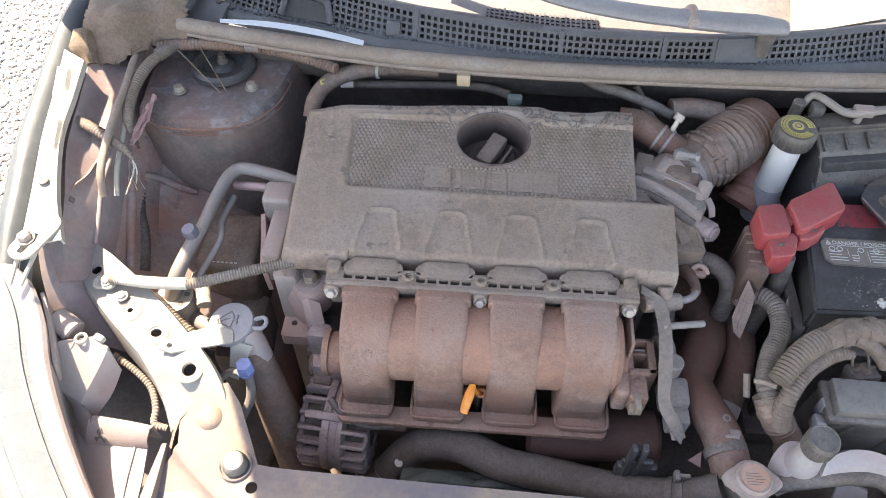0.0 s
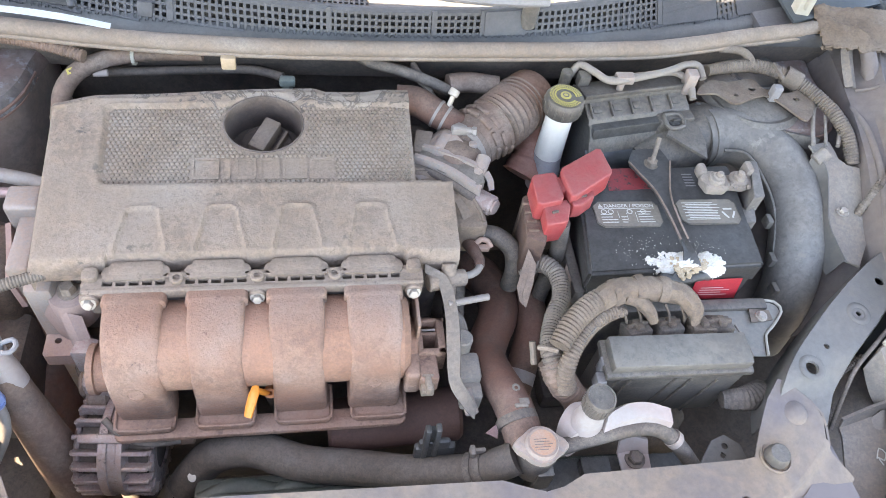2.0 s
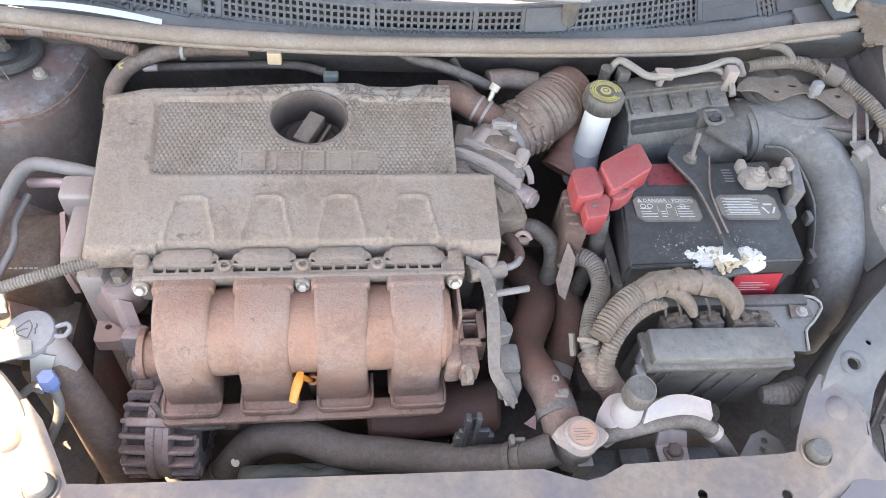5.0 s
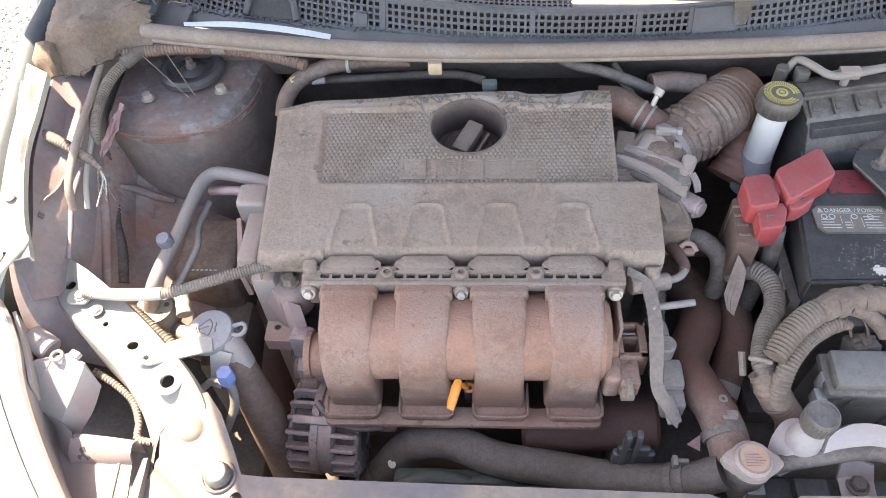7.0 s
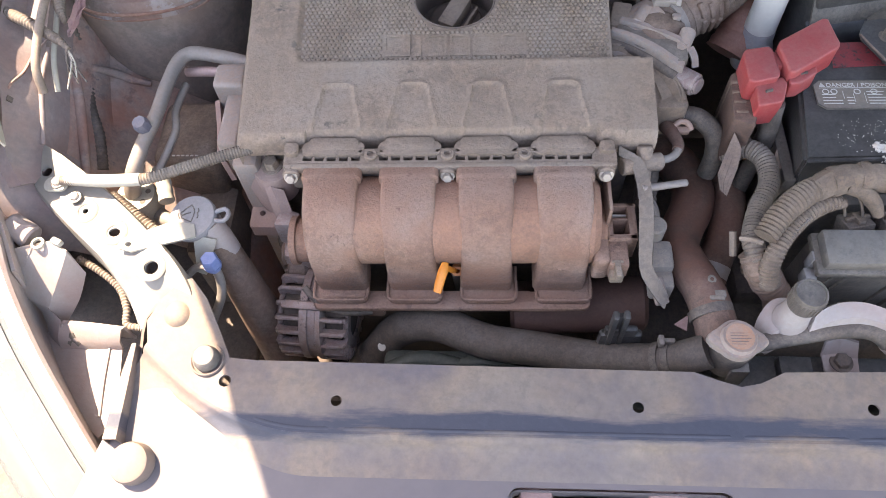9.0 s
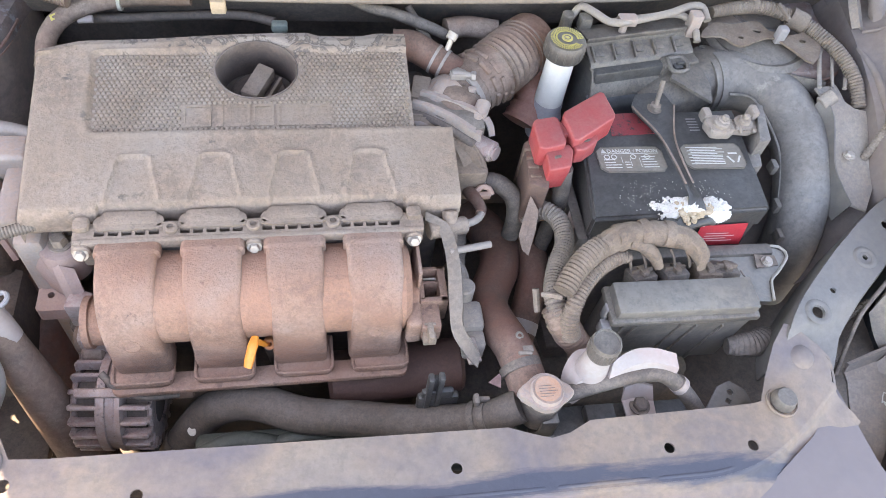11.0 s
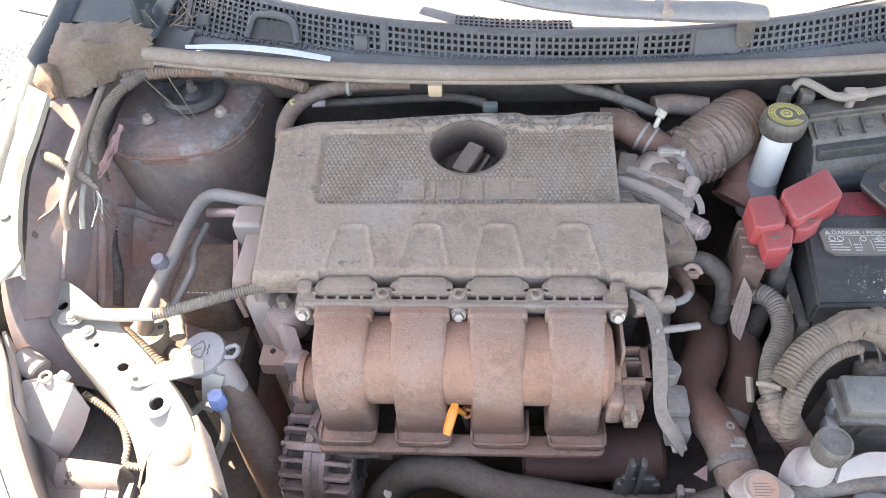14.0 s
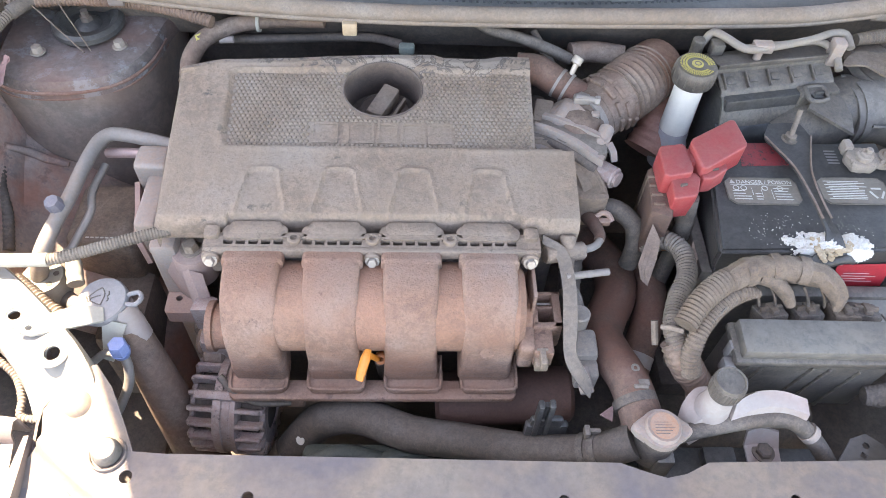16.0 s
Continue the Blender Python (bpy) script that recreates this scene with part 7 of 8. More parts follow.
    part("frayed_cable", hose([(-.506, .778, .892), (-.488, .769, .892), (-.469, .759, .891), (-.448, .747, .889), (-.430, .736, .888), (-.414, .724, .884)], [.0075, .0078, .0074, .0068, .0060, .003], 14, ribs=(.0046, .0010)), CONDUIT, w)
    rng = random.Random(3)
    for k in range(7):
        part("loose_strand", hose([(-.418, .727, .885), (-.412 + rng.uniform(-.010, .006), .714, .876), (-.410 + rng.uniform(-.014, .012), .702 + rng.uniform(-.01, .01), .860 - .01 * rng.random())], .0010, 6), CREAM if k % 2 else RUBBER, w)
    part("pink_tape", sheet(span(0, 1, 14), span(0, 1, 6), lambda a, b: (-.446 + .020 * a + (b - .5) * .010 * (.4 + math.sin(3.1 * a)) + .004 * noise.noise(Vector((a * 7, b * 4, 1))), .778 + .064 * a, .850 + .035 * a + .006 * noise.noise(Vector((a * 6, b * 6, 4)))), .0008), grime("pink_tape", (.36, .20, .21), (.34, .26, .24), .5, .6), w)
    part("top_conduit", hose([(-.44, .915, .906), (-.41, .926, .905), (-.36, .934, .903), (-.30, .934, .901), (-.24, .924, .898), (-.19, .908, .893)], .0085, 14, ribs=(.0046, .0014)), BROWNRUB, w)
    part("band", rbox(-.318, -.298, .918, .942, .905, .914, .002), SUPPORT, w)
    for a, c in (((-.43, .93, .912), (-.345, .868, .872)), ((-.40, .945, .915), (-.338, .872, .872))):
        part("dry_straw", rod(a, c, .0009, 6), TAPE, w)
    for k in range(12):
        a = Vector((-.395 + rng.uniform(-.05, .05), .965 + rng.uniform(-.02, .03), .955))
        part("dry_twig", rod(a, a + Vector((rng.uniform(-.03, .03), rng.uniform(-.03, .03), rng.uniform(.0, .02))), .0009, 6), TAPE, w)
    bh = thing("vacuum_hose", "curved dusty rubber hose behind the engine cover", "hose", at=(-.15, .91, .84))
    part("hose", hose([(-.226, .872, .835), (-.222, .890, .852), (-.205, .908, .868), (-.175, .922, .877), (-.140, .927, .882), (-.10, .924, .886), (-.05, .918, .889)], [.0115, .0115, .0115, .011, .010, .008, .006], 16), BROWNRUB, bh)
    part("ring", hose([(-.138, .927, .882), (-.134, .927, .882)], .013, 16, .001), CREAM, bh)
    part("mark", plate([(-.012, -.007), (.010, -.007), (.012, .007), (-.010, .007)], [rounded(-.006, .006, -.003, .003, .001, 2)], .0008, m=Matrix.Translation((-.208, .901, .8765)) @ pose(0, 0, 0, 40, 0, 35) @ Matrix.Diagonal((.5, .5, 1, 1))), YELLOW, bh)
    sh = thing("heater_pipes", "dark bent heater pipes at the firewall", "pipe", at=(.15, .93, .80))
    part("pipe", hose([(.135, .925, .90), (.165, .912, .89), (.20, .905, .885), (.24, .90, .872), (.27, .895, .86)], .0075, 12), RUBBER, sh)
    part("pipe", hose([(.22, .925, .88), (.235, .905, .865), (.25, .885, .85)], .006, 10), RUBBER, sh)
    part("pipe", hose([(-.20, .93, .85), (-.12, .935, .85), (.0, .93, .86), (.05, .91, .865)], .006, 10), DARK, sh)
    part("heater_hose", hose([(.27, .905, .862), (.30, .91, .862), (.34, .905, .86)], .014, 14), BROWNRUB, sh)
    part("valve", join(rod((.055, .895, .840), (.055, .890, .873), .007), rbox(.046, .066, .884, .897, .868, .880, .003)), grime("green_grey_valve", (.12, .16, .15), (.25, .25, .22), .4, .5), sh)
    part("white_clip", rod((-.188, .914, .862), (-.170, .916, .862), .005, 10), WHITE, sh)
    pa = thing("paper_strip", "curled strip of white paper on the cowl edge", "paper", at=(-.25, .93, .935))
    part("strip", loft([[(-.350, .937, .9375), (-.28, .931, .939), (-.21, .919, .9385), (-.150, .907, .936)], [(-.352, .943, .939), (-.28, .940, .941), (-.21, .929, .9405), (-.150, .916, .937)]], 20, .0008), PAPER, pa)


# Lamp plastic is white at low x: sunlight put into its colour.
def lamp_side_tone(s):
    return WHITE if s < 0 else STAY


def build_lamps():
    for s in (-1, 1):
        h = thing("headlamp", "hazed clear headlamp between fender and support", "headlamp", at=(X(s, .66), .44, .60), group="headlamps")
        inn = [(.690, .566, .863), (.667, .550, .856), (.644, .514, .840), (.630, .474, .821), (.614, .440, .804), (.588, .396, .783), (.557, .352, .763), (.50, .28, .735), (.44, .22, .715)]
        def row(du, dy, dz):
            return [(X(s, u + du * (1 - i * .02)), y + dy, z + dz) for i, (u, y, z) in enumerate(inn)]
        # low-x wall and rim are whitened the same way for the sun
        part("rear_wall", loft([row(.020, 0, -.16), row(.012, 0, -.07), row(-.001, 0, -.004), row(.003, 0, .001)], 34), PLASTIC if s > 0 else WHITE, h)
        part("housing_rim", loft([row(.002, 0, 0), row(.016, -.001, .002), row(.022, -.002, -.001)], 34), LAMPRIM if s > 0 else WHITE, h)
        part("lens", loft([row(.022, -.002, -.001), row(.040, -.006, .0), row(.062, -.014, -.004), row(.085, -.028, -.018), row(.105, -.045, -.05), row(.115, -.055, -.12)], 40), LAMPLENS, h, "hazed sun-lit lens")
        part("lens_groove", hose(row(.030, -.003, .0012), .0011, 6), GREYCAP, h)
        part("lens_groove", hose(row(.072, -.020, -.0098), .0010, 6), GREYCAP, h)
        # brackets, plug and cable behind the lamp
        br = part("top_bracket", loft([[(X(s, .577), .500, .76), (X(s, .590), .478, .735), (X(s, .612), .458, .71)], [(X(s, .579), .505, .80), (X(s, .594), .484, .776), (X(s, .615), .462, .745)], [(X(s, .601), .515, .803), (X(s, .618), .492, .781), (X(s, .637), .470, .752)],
                                        [(X(s, .634), .509, .80), (X(s, .652), .494, .778), (X(s, .673), .478, .75)], [(X(s, .640), .512, .76), (X(s, .660), .497, .735), (X(s, .680), .481, .71)]], 14, .004), lamp_side_tone(s), h)
        part("bracket_rib", hose([(X(s, .617), .511, .8035), (X(s, .634), .493, .782), (X(s, .654), .474, .753)], .0022, 8), lamp_side_tone(s), br)
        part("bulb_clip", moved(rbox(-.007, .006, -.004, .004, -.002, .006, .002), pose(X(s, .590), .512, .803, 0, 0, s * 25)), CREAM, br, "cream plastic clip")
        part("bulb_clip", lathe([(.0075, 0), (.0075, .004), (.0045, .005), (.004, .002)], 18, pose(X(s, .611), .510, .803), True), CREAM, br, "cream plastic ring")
        part("bulb_cover", rod((X(s, .628), .524, .792), (X(s, .655), .538, .802), .0150, 22), lamp_side_tone(s), h)
        part("lamp_back", loft([[(X(s, .660), .545, .84), (X(s, .645), .515, .825), (X(s, .630), .475, .805)], [(X(s, .662), .54, .79), (X(s, .650), .51, .775), (X(s, .640), .475, .76)], [(X(s, .672), .525, .74), (X(s, .664), .50, .73), (X(s, .655), .47, .72)]], 12, .004), lamp_side_tone(s), h)
        # shield tone: pale on the sunlit side, grey on the shaded one
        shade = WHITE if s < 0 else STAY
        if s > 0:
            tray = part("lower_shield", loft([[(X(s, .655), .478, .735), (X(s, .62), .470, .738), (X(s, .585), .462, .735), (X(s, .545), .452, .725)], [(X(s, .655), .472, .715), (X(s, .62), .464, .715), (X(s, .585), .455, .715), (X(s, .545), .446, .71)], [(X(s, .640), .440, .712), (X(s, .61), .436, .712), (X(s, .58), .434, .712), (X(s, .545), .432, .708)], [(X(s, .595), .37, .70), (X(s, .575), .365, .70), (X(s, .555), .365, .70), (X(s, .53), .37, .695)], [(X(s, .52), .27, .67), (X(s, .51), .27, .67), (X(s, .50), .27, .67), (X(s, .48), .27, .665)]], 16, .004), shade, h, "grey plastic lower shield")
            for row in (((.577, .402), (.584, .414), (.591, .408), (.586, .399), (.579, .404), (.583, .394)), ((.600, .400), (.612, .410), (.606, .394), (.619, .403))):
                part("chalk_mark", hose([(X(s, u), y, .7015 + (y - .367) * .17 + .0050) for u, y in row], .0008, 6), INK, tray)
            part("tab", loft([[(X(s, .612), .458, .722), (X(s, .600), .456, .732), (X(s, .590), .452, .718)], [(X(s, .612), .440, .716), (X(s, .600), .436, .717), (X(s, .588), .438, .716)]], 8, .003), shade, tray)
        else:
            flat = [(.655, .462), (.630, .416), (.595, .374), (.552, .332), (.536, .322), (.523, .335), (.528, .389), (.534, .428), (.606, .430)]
            tray = part("lower_shield", plate([(X(s, u), y) for u, y in flat], (), .003, lambda x, y: .712 + .03 * (y - .42)), shade, h, "plastic lower shield painted pale as if sunlit")
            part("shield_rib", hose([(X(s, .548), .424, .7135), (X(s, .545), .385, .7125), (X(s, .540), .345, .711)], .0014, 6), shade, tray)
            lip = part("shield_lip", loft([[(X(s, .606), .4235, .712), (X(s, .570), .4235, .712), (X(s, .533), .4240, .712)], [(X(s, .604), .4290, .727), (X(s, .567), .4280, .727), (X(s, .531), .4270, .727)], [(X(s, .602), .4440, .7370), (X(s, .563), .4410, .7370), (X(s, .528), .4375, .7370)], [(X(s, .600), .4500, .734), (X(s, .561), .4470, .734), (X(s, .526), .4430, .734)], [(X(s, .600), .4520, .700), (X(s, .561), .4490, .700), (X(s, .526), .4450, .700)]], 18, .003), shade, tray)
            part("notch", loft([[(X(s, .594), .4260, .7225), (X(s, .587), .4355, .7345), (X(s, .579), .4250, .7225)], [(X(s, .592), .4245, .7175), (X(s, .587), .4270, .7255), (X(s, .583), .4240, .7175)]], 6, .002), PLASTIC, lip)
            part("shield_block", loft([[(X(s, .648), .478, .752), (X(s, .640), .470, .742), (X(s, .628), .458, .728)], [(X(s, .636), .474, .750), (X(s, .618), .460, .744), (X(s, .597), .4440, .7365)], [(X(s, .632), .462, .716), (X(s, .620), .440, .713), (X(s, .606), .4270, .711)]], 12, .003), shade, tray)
        # low-x hose takes a paler rubber, again sunlight as colour
        part("lamp_hose", hose([(X(s, .600), .526, .742), (X(s, .572), .512, .735), (X(s, .548), .494, .728), (X(s, .535), .470, .724), (X(s, .532), .452, .72), (X(s, .515), .448, .718)], .0047, 12, ribs=(.0040, .0011)), SEAL if s < 0 else RUBBER, h)
    c = thing("lamp_cable", "dark thin cable along the diagonal rail", "cable", at=(.78, .53, .75))
    part("cable", hose([(.895, .604, .83), (.86, .575, .815), (.80, .540, .803), (.765, .515, .797), (.735, .490, .78), (.720, .465, .755), (.712, .440, .72)], .0027, 10), RUBBER, c)
    part("cable", hose([(.822, .706, .87), (.855, .740, .88), (.885, .765, .888), (.904, .780, .89)], .0035, 10), RUBBER, c)


def build_engine_bits():
    a = thing("alternator", "dusty cast aluminium alternator with slotted end frames", "alternator", at=(-.14, .52, .55))
    m = Matrix.Translation((-.145, .520, .618)) @ pose(0, 0, 0, 0, 0, -4) @ pose(0, 0, 0, 0, 90, 0)
    part("stator", lathe([(.058, -.015), (.0625, -.013), (.0625, -.004), (.0600, -.003), (.0600, .006), (.0625, .007), (.0625, .013), (.058, .015)], 36, m), CAST, a)
    for an in (20, 95, 140, 200):
        part("through_bolt", moved(rbox(.054, .0665, -.0055, .0055, -.036, .034, .003), m @ pose(0, 0, 0, 0, 0, an)), CAST, a)
    for z0, z1 in ((-.042, -.012), (.012, .042)):
        part("core", lathe([(.040, z0), (.046, z1)], 24, m), DARK, a)
        for i in range(20):
            an = i * 2 * math.pi / 20
            zo, zi = (z0, z1) if z0 < 0 else (z1, z0)
            fin = moved(join(rbox(.048, .0620, -.0028, .0028, min(zi, zo), max(zi, zo), .0014, 1), rbox(.034, .058, -.0030, .0030, zo - .003, zo + .003, .0012, 1)), pose(0, 0, 0, 0, 0, math.degrees(an)))
            part("fin", moved(fin, m), CAST, a)
        part("end_ring", lathe([(.046, zo - .003), (.048, zo), (.046, zo + .003), (.03, zo + .003), (.03, zo - .003)], 28, m), CAST, a)
    part("lug", rbox(-.185, -.135, .553, .60, .65, .70, .01), CAST, a)
    part("plug", rbox(-.078, -.055, .495, .515, .655, .68, .003), BROWNRUB, a)
    part("strap_wire", hose([(-.150, .512, .700), (-.132, .497, .690), (-.105, .490, .678), (-.07, .495, .670)], .0042, 10), RUBBER, a)
    d = thing("oil_dipstick", "yellow oil dipstick handle between the intake runners", "dipstick", at=(.022, .51, .60))
    part("handle", hose([(.0245, .499, .788), (.0225, .490, .786), (.0185, .478, .779), (.0165, .471, .774)], [.0050, .0072, .0068, .0058], 12, flat=.6), ORANGE, d)
    part("ring", lathe([(.0066, -.004), (.0074, 0), (.0066, .004), (.003, .004), (.003, -.004)], 20, Matrix.Translation((.036, .518, .738)) @ pose(0, 0, 0, 60, 0, 0), True), grime("orange_brown_seal", (.40, .12, .03), (.3, .2, .15), .4, .5), d)
    part("stem", rod((.0235, .497, .783), (.033, .52, .73), .0035, 10), ORANGE, d)
    part("tube", rod((.033, .53, .71), (.036, .57, .56), .006), DARK, d)
    s = thing("vacuum_sensor", "dusty sensor with a bright bent pipe beside the manifold", "sensor", at=(.27, .61, .76))
    part("body", join(rod((0.217, .606, .818), (0.263, .618, .812), .0105, 16), rod((0.243, .600, .80), (0.243, .626, .83), .009, 14)), COVER, s)
    part("bent_pipe", hose([(.259, .617, .814), (.270, .619, .815), (.279, .625, .815), (.284, .634, .815)], .0046, 12), PIPE, s)
    part("pipe_sleeve", hose([(.282, .631, .815), (.284, .640, .814), (.281, .655, .811), (.277, .68, .80), (.273, .705, .79)], [.0062, .0066, .0075, .0095, .010], 12), HOSEB, s)
    part("rod", rod((.238, .578, .816), (.288, .589, .812), .0042, 12), PIPE, s, "bright steel rod")
    part("small_hose", hose([(0.263, .66, .77), (0.26, .63, .745), (0.257, .60, .725), (0.253, .58, .715)], .014, 16, ribs=(.009, .001)), RUBBER, s)
    part("elbow_hose", hose([(.292, .688, .806), (.312, .685, .806), (.332, .672, .795), (.338, .660, .77), (.335, .652, .74)], .0115, 14), RUBBER, s)
    part("clip", rbox(.286, .297, .678, .694, .80, .815, .002), CREAM, s)
    v = thing("purge_valve", "dusty aluminium purge valve on the manifold stay", "valve", at=(.28, .53, .70))
    part("body", join(rbox(0.2430, 0.2770, .508, .545, .735, .765, .006), rod((0.257, .552, .750), (0.257, .552, .785), .0115, 18), rbox(0.2510, 0.2760, .488, .510, .725, .757, .004), rod((0.247, .590, .745), (0.267, .596, .748), .017, 16)), STAY, v)
    part("outlet", rod((0.256, .500, .755), (0.262, .472, .748), .008, 12), ALU, v)
    part("pink_tag", plate([(.285, .470), (.302, .482), (.298, .462)], (), .002, lambda x, y: .70), grime("pale_pink_plastic", (.55, .35, .34), (.4, .3, .27), .3, .5), v)
    g = thing("gearbox", "dark oily gearbox housing below the battery", "gearbox", at=(.42, .65, .3))
    part("housing", rbox(.24, .66, .52, .90, .30, .52, .04, 4), DARK, g)
    part("starter", rod((.10, .525, .62), (.27, .53, .63), .035, 22), grime("red_brown_casting", (.09, .045, .038), (.16, .09, .07), .5, .6), g)
    t = thing("undertray", "dark plastic undertray below the engine", "undertray", at=(C, .6, .24))
    part("tray", rbox(X(-1, .60), X(1, .60), .22, 1.04, .24, .26, .004), DARK, t)
    for s in (-1, 1):
        part("splash_shield", rbox(min(X(s, .44), X(s, .80)), max(X(s, .44), X(s, .80)), .12, .80, .50, .515, .004), DARK, t)
    part("sill_skirt", rbox(X(-1, .80), X(1, .80), .10, .12, .25, .70, .01), DARK, t)


def build_latch():
    l = thing("bonnet_latch", "dusty bonnet latch with a coil spring in the support opening", "latch", at=(.20, .26, .66))
    rose = grime("rose_dusted_steel", (.24, .15, .14), (.36, .25, .23), .6, .5)
    part("top_rail", rbox(.10, .30, .276, .290, .700, .730, .004), rose, l)
    for x0, x1, d in ((.104, .137, 0), (.232, .270, .006)):
        part("post", join(rbox(x0, x1, .264, .284, .700, .728, .004), rbox(x0 + .008, x1 - .006, .250, .266, .700, .722, .003), rbox(x0 + .012, x1 - .010, .242 + d, .254, .694, .716, .002)), rose, l)
    part("back_plate", rbox(.134, .166, .252, .270, .690, .712, .004), DARK, l)
    part("spring", hose([(.170, .262, .716), (.19, .262, .716), (.225, .260, .716)], .0088, 18, ribs=(.0032, .0024)), SUPPORT, l, "dusty coil spring")
    part("hook", hose([(.225, .260, .717), (.232, .263, .719), (.238, .260, .722), (.237, .254, .72)], .0016, 8), STEEL, l)
    part("spring_seat", join(rbox(.158, .165, .245, .268, .700, .722, .002), rbox(.156, .170, .262, .268, .71, .724, .002)), SUPPORT, l)
    part("cross_bar", plate(soft([(.126, .254), (.150, .252), (.168, .256), (.19, .252), (.21, .257), (.232, .255), (.232, .247), (.20, .246), (.17, .245), (.15, .244), (.128, .246)], 3), (), .004, lambda x, y: .713), SUPPORT, l)
    for x, y, w in ((.175, .250, .010), (.196, .248, .012), (.214, .250, .008)):
        part("lever", moved(rbox(-w, w, -.004, .004, -.003, .004, .0015), pose(x, y, .716, 0, 8, 20 * (x - .195) * 40)), ALU, l)
    part("striker_pin", rod((.182, .240, .705), (.182, .225, .69), .0045, 12), ALU, l)
    part("white_stop", plate(soft([(.114, .247), (.142, .246), (.140, .238), (.128, .238), (.124, .228), (.118, .230)], 3), (), .005, lambda x, y: .706), CREAM, l)
    part("white_stop", rbox(.206, .232, .234, .243, .698, .708, .003), CREAM, l)
    part("cable_end", hose([(.146, .243, .708), (.158, .239, .706), (.170, .241, .707)], .003, 10), CREAM, l)
    part("release_arm", loft([[(.229, .247, .715), (.230, .235, .708), (.228, .218, .69)], [(.238, .247, .715), (.239, .235, .708), (.236, .218, .69)]], 8, .003), SUPPORT, l)
    part("lower_box", rbox(.142, .222, .10, .226, .66, .684, .004), PLASTIC, l)
    part("end_bracket", plate(rounded(.271, .309, .243, .278, .004), [circle(.284, .260, .005)], .003, lambda x, y: .716), rose, l)
    part("back_box", rbox(.095, .309, .10, .268, .60, .62, .004), DARK, l)


def build_neighbour():
    """The wheel and torn front corner of a pale car parked beside."""
    w = thing("neighbour_wheel", "dusty tyre of a pale car parked beside", "car wheel", at=(2.20, 1.65, .0))
    R, W = .325, .21
    m = Matrix.Translation((2.20, 1.65, .338)) @ pose(0, 0, 0, 0, 0, -50) @ pose(0, 0, 0, 0, -10, 0) @ pose(0, 0, 0, 0, 90, 0)
    groove = grime("tyre_groove", (.03, .029, .027), (.10, .09, .08), .5, .9, size=25)
    rubber = grime("dusty_tyre_rubber", (.075, .075, .072), (.15, .146, .136), .8, .85, size=25)
    prof = [(.20, -W / 2 + .01), (.24, -W / 2), (.280, -W / 2 - .002), (.304, -W / 2 + .012), (.316, -W / 2 + .035), (.320, 0), (.316, W / 2 - .035), (.304, W / 2 - .012), (.280, W / 2 + .002), (.24, W / 2), (.20, W / 2 - .01)]
    ty = part("tyre", lathe(prof, 64, m), groove, w)

    def block(corners, r0, r1):
        """A tread block between two radii over corners (angle, place across)."""
        bm = bmesh.new()
        k = len(corners)
        rows = [[bm.verts.new((r * math.cos(a), r * math.sin(a), z)) for a, z in corners] for r in (r0, r1)]
        bm.faces.new(rows[1])
        for i in range(k):
            bm.faces.new((rows[0][i], rows[0][(i + 1) % k], rows[1][(i + 1) % k], rows[1][i]))
        return bm
    n = 24
    half = math.pi / n
    d = .0175
    tread = mesh_of(block([(-half * .95, 0), (0, -d), (half * .95, 0), (0, d)], .30, .327), "tread_block", rubber)
    edge = mesh_of(block([(-half * .46, -.013), (half * .46, -.013), (half * .42, .015), (-half * .42, .015)], .296, .321), "tread_block", rubber)
    for i in range(n):
        for k in range(-3, 4):
            o = new("tread_block", tread)
            o.parent, o.matrix_parent_inverse, o.matrix_basis = ty, stand(ty).inverted(), m @ pose(0, 0, k * .0188, 0, 0, (i + .5 * (k % 2)) * 360 / n)
        for q in (0, .5):
            for k in (-1, 1):
                o = new("tread_block", edge)
                o.parent, o.matrix_parent_inverse, o.matrix_basis = ty, stand(ty).inverted(), m @ pose(0, 0, k * .089, 0, 0, (i + q) * 360 / n)
    part("rim", lathe([(.20, -W / 2 + .01), (.19, -W / 2 + .03), (.05, -W / 2 + .05), (.001, -W / 2 + .05)], 40, m, True), ALU, w)
    n = thing("parked_car", "pale sunlit parked car with a torn fender liner", "car", at=(2.6, 2.6, 0))
    pale = grime("pale_car_paint", (.62, .60, .54), (.55, .50, .42), .4, .35, size=8)
    worn = grime("scraped_grey_cream_paint", (.06, .057, .048), (.12, .112, .092), .6, .6, size=25)
    part("torn_liner", loft([[(1.655, 1.490, 0.733), (1.675, 1.490, 0.662), (1.689, 1.490, 0.618), (1.732, 1.490, 0.554), (1.764, 1.490, 0.500), (1.759, 1.490, 0.477), (1.745, 1.490, 0.462)], [(1.649, 1.460, 0.747), (1.669, 1.460, 0.682), (1.680, 1.460, 0.639), (1.716, 1.460, 0.576), (1.744, 1.460, 0.523), (1.743, 1.460, 0.493), (1.713, 1.460, 0.478)], [(1.719, 1.490, 0.726), (1.732, 1.490, 0.666), (1.738, 1.490, 0.621), (1.764, 1.490, 0.563), (1.789, 1.490, 0.508), (1.797, 1.490, 0.466), (1.760, 1.490, 0.449)]], 26, .004), grime("sun_greyed_liner", (.035, .036, .033), (.075, .07, .062), .6, .7), n)
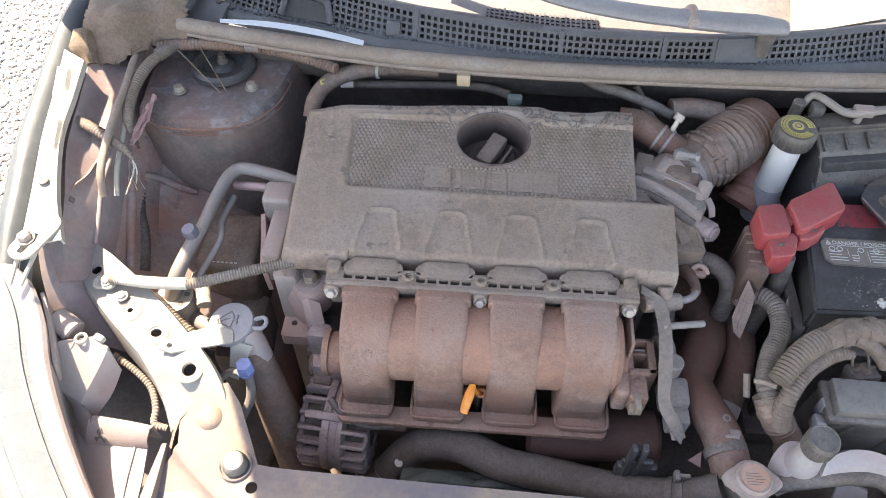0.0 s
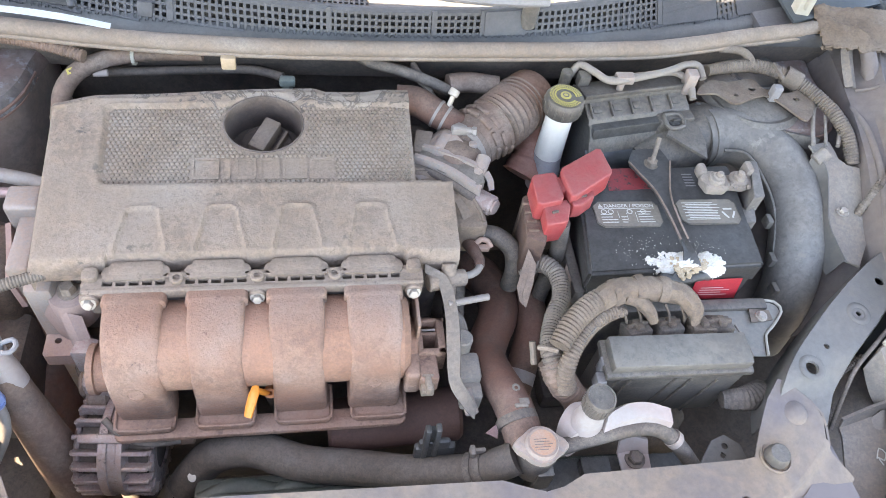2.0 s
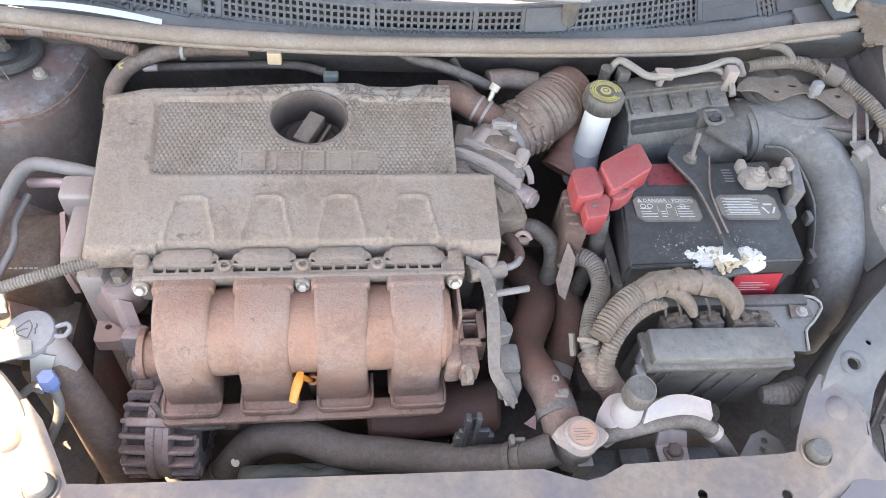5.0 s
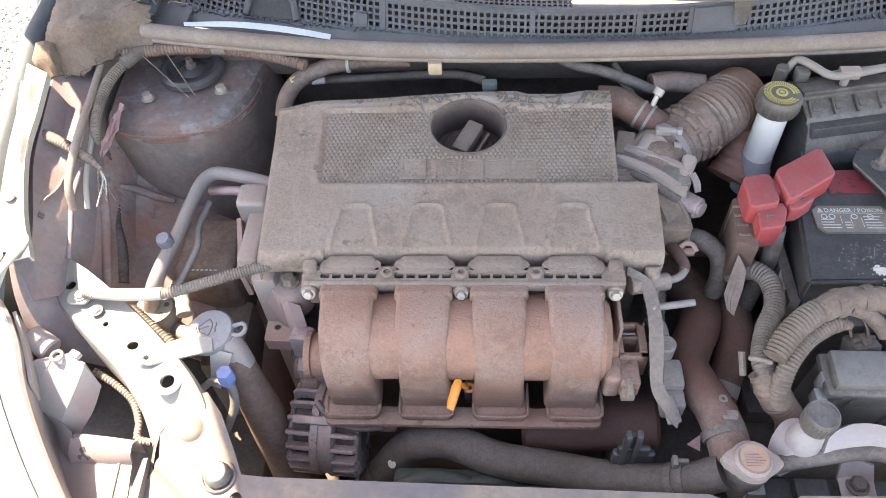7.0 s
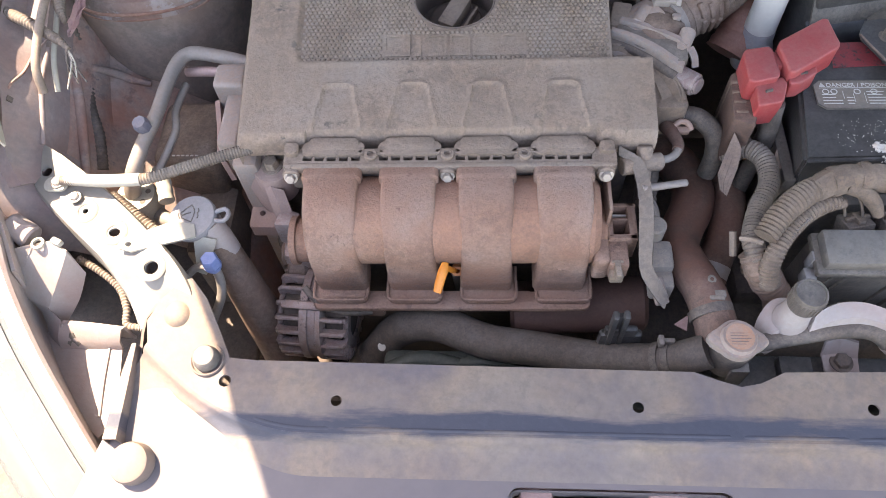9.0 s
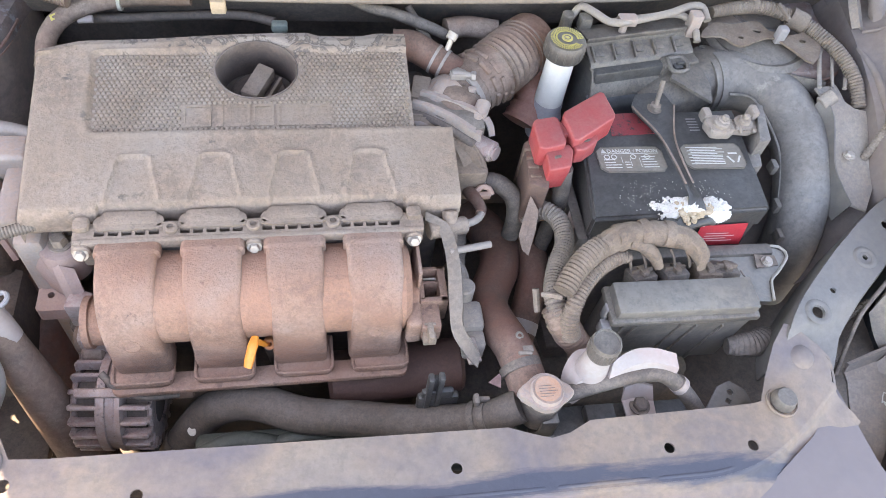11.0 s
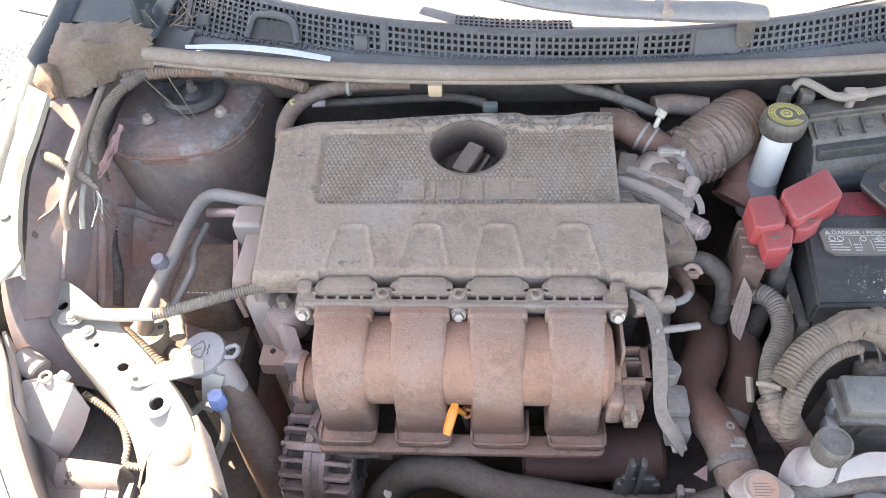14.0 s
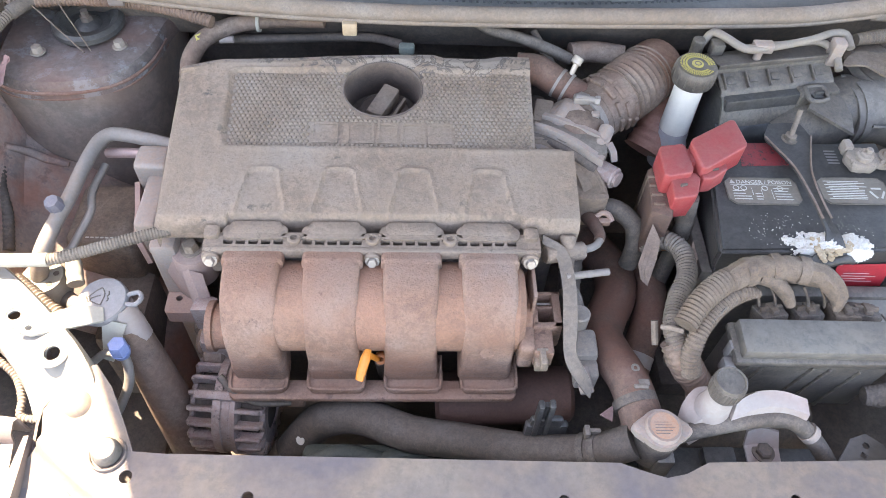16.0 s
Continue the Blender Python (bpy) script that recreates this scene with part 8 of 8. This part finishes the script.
    part("crumpled_corner", loft([[(1.652, 1.580, 0.543), (1.657, 1.580, 0.569), (1.714, 1.580, 0.569), (1.791, 1.580, 0.545)], [(1.622, 1.540, 0.557), (1.632, 1.540, 0.581), (1.688, 1.540, 0.575), (1.753, 1.540, 0.562)], [(1.696, 1.580, 0.511), (1.705, 1.580, 0.533), (1.756, 1.580, 0.522), (1.805, 1.580, 0.525)], [(1.687, 1.550, 0.523), (1.699, 1.550, 0.530), (1.738, 1.550, 0.526), (1.776, 1.550, 0.535)]], 14, .005), worn, n)
    part("crumpled_lip", loft([[(1.722, 1.560, 0.517), (1.771, 1.560, 0.481), (1.834, 1.560, 0.441)], [(1.723, 1.540, 0.532), (1.763, 1.540, 0.503), (1.810, 1.540, 0.469)]], 8, .004), worn, n)
    part("fender", loft([[(1.768, 1.800, 0.632), (1.847, 1.800, 0.529), (1.901, 1.800, 0.467)], [(1.783, 1.760, 0.658), (1.853, 1.760, 0.556), (1.900, 1.760, 0.488)], [(1.887, 1.780, 0.656), (1.947, 1.780, 0.551), (1.996, 1.780, 0.458)]], 14, .005), pale, n)
    part("body", rbox(2.5, 3.9, 2.9, 5.2, .25, .95, .08, 3), pale, n)
    # gravel beside the wheel, its shadow put into a near-black colour
    rk = grime("shadow_dark_stone", (.014, .014, .014), (.04, .038, .036), .5, .9)
    rng = random.Random(6)
    ico = bmesh.new()
    bmesh.ops.create_icosphere(ico, subdivisions=1, radius=1)
    base = [v.co.copy() for v in ico.verts]
    tri = [[v.index for v in f.verts] for f in ico.faces]
    ico.free()
    verts, faces = [], []
    for k in range(1500):
        p = Vector((2.37 + rng.gauss(0, .075), 2.06 + rng.gauss(0, .11), .004 + .022 * rng.random()))
        r, n0 = rng.uniform(.003, .008), len(verts)
        rot = Euler((rng.random() * 6, rng.random() * 6, rng.random() * 6)).to_matrix()
        sq = (1, rng.uniform(.6, 1), rng.uniform(.45, .9))
        verts += [p + rot @ Vector((c.x * sq[0], c.y * sq[1], c.z * sq[2])) * r * rng.uniform(.8, 1.2) for c in base]
        faces += [[i + n0 for i in f] for f in tri]
    heap = bpy.data.meshes.new("stone_heap")
    heap.from_pydata(verts, [], faces)
    heap.materials.append(rk)
    tagged(new("stone_heap", heap), "gravel beside the wheel, coloured dark for shadow", "stones", kind="stuff")


build_battery()
build_fusebox()
build_harness()
build_intake()
build_airbox()
build_right_wall()
build_front()
build_left()
build_lamps()
build_engine_bits()
build_latch()
build_neighbour()
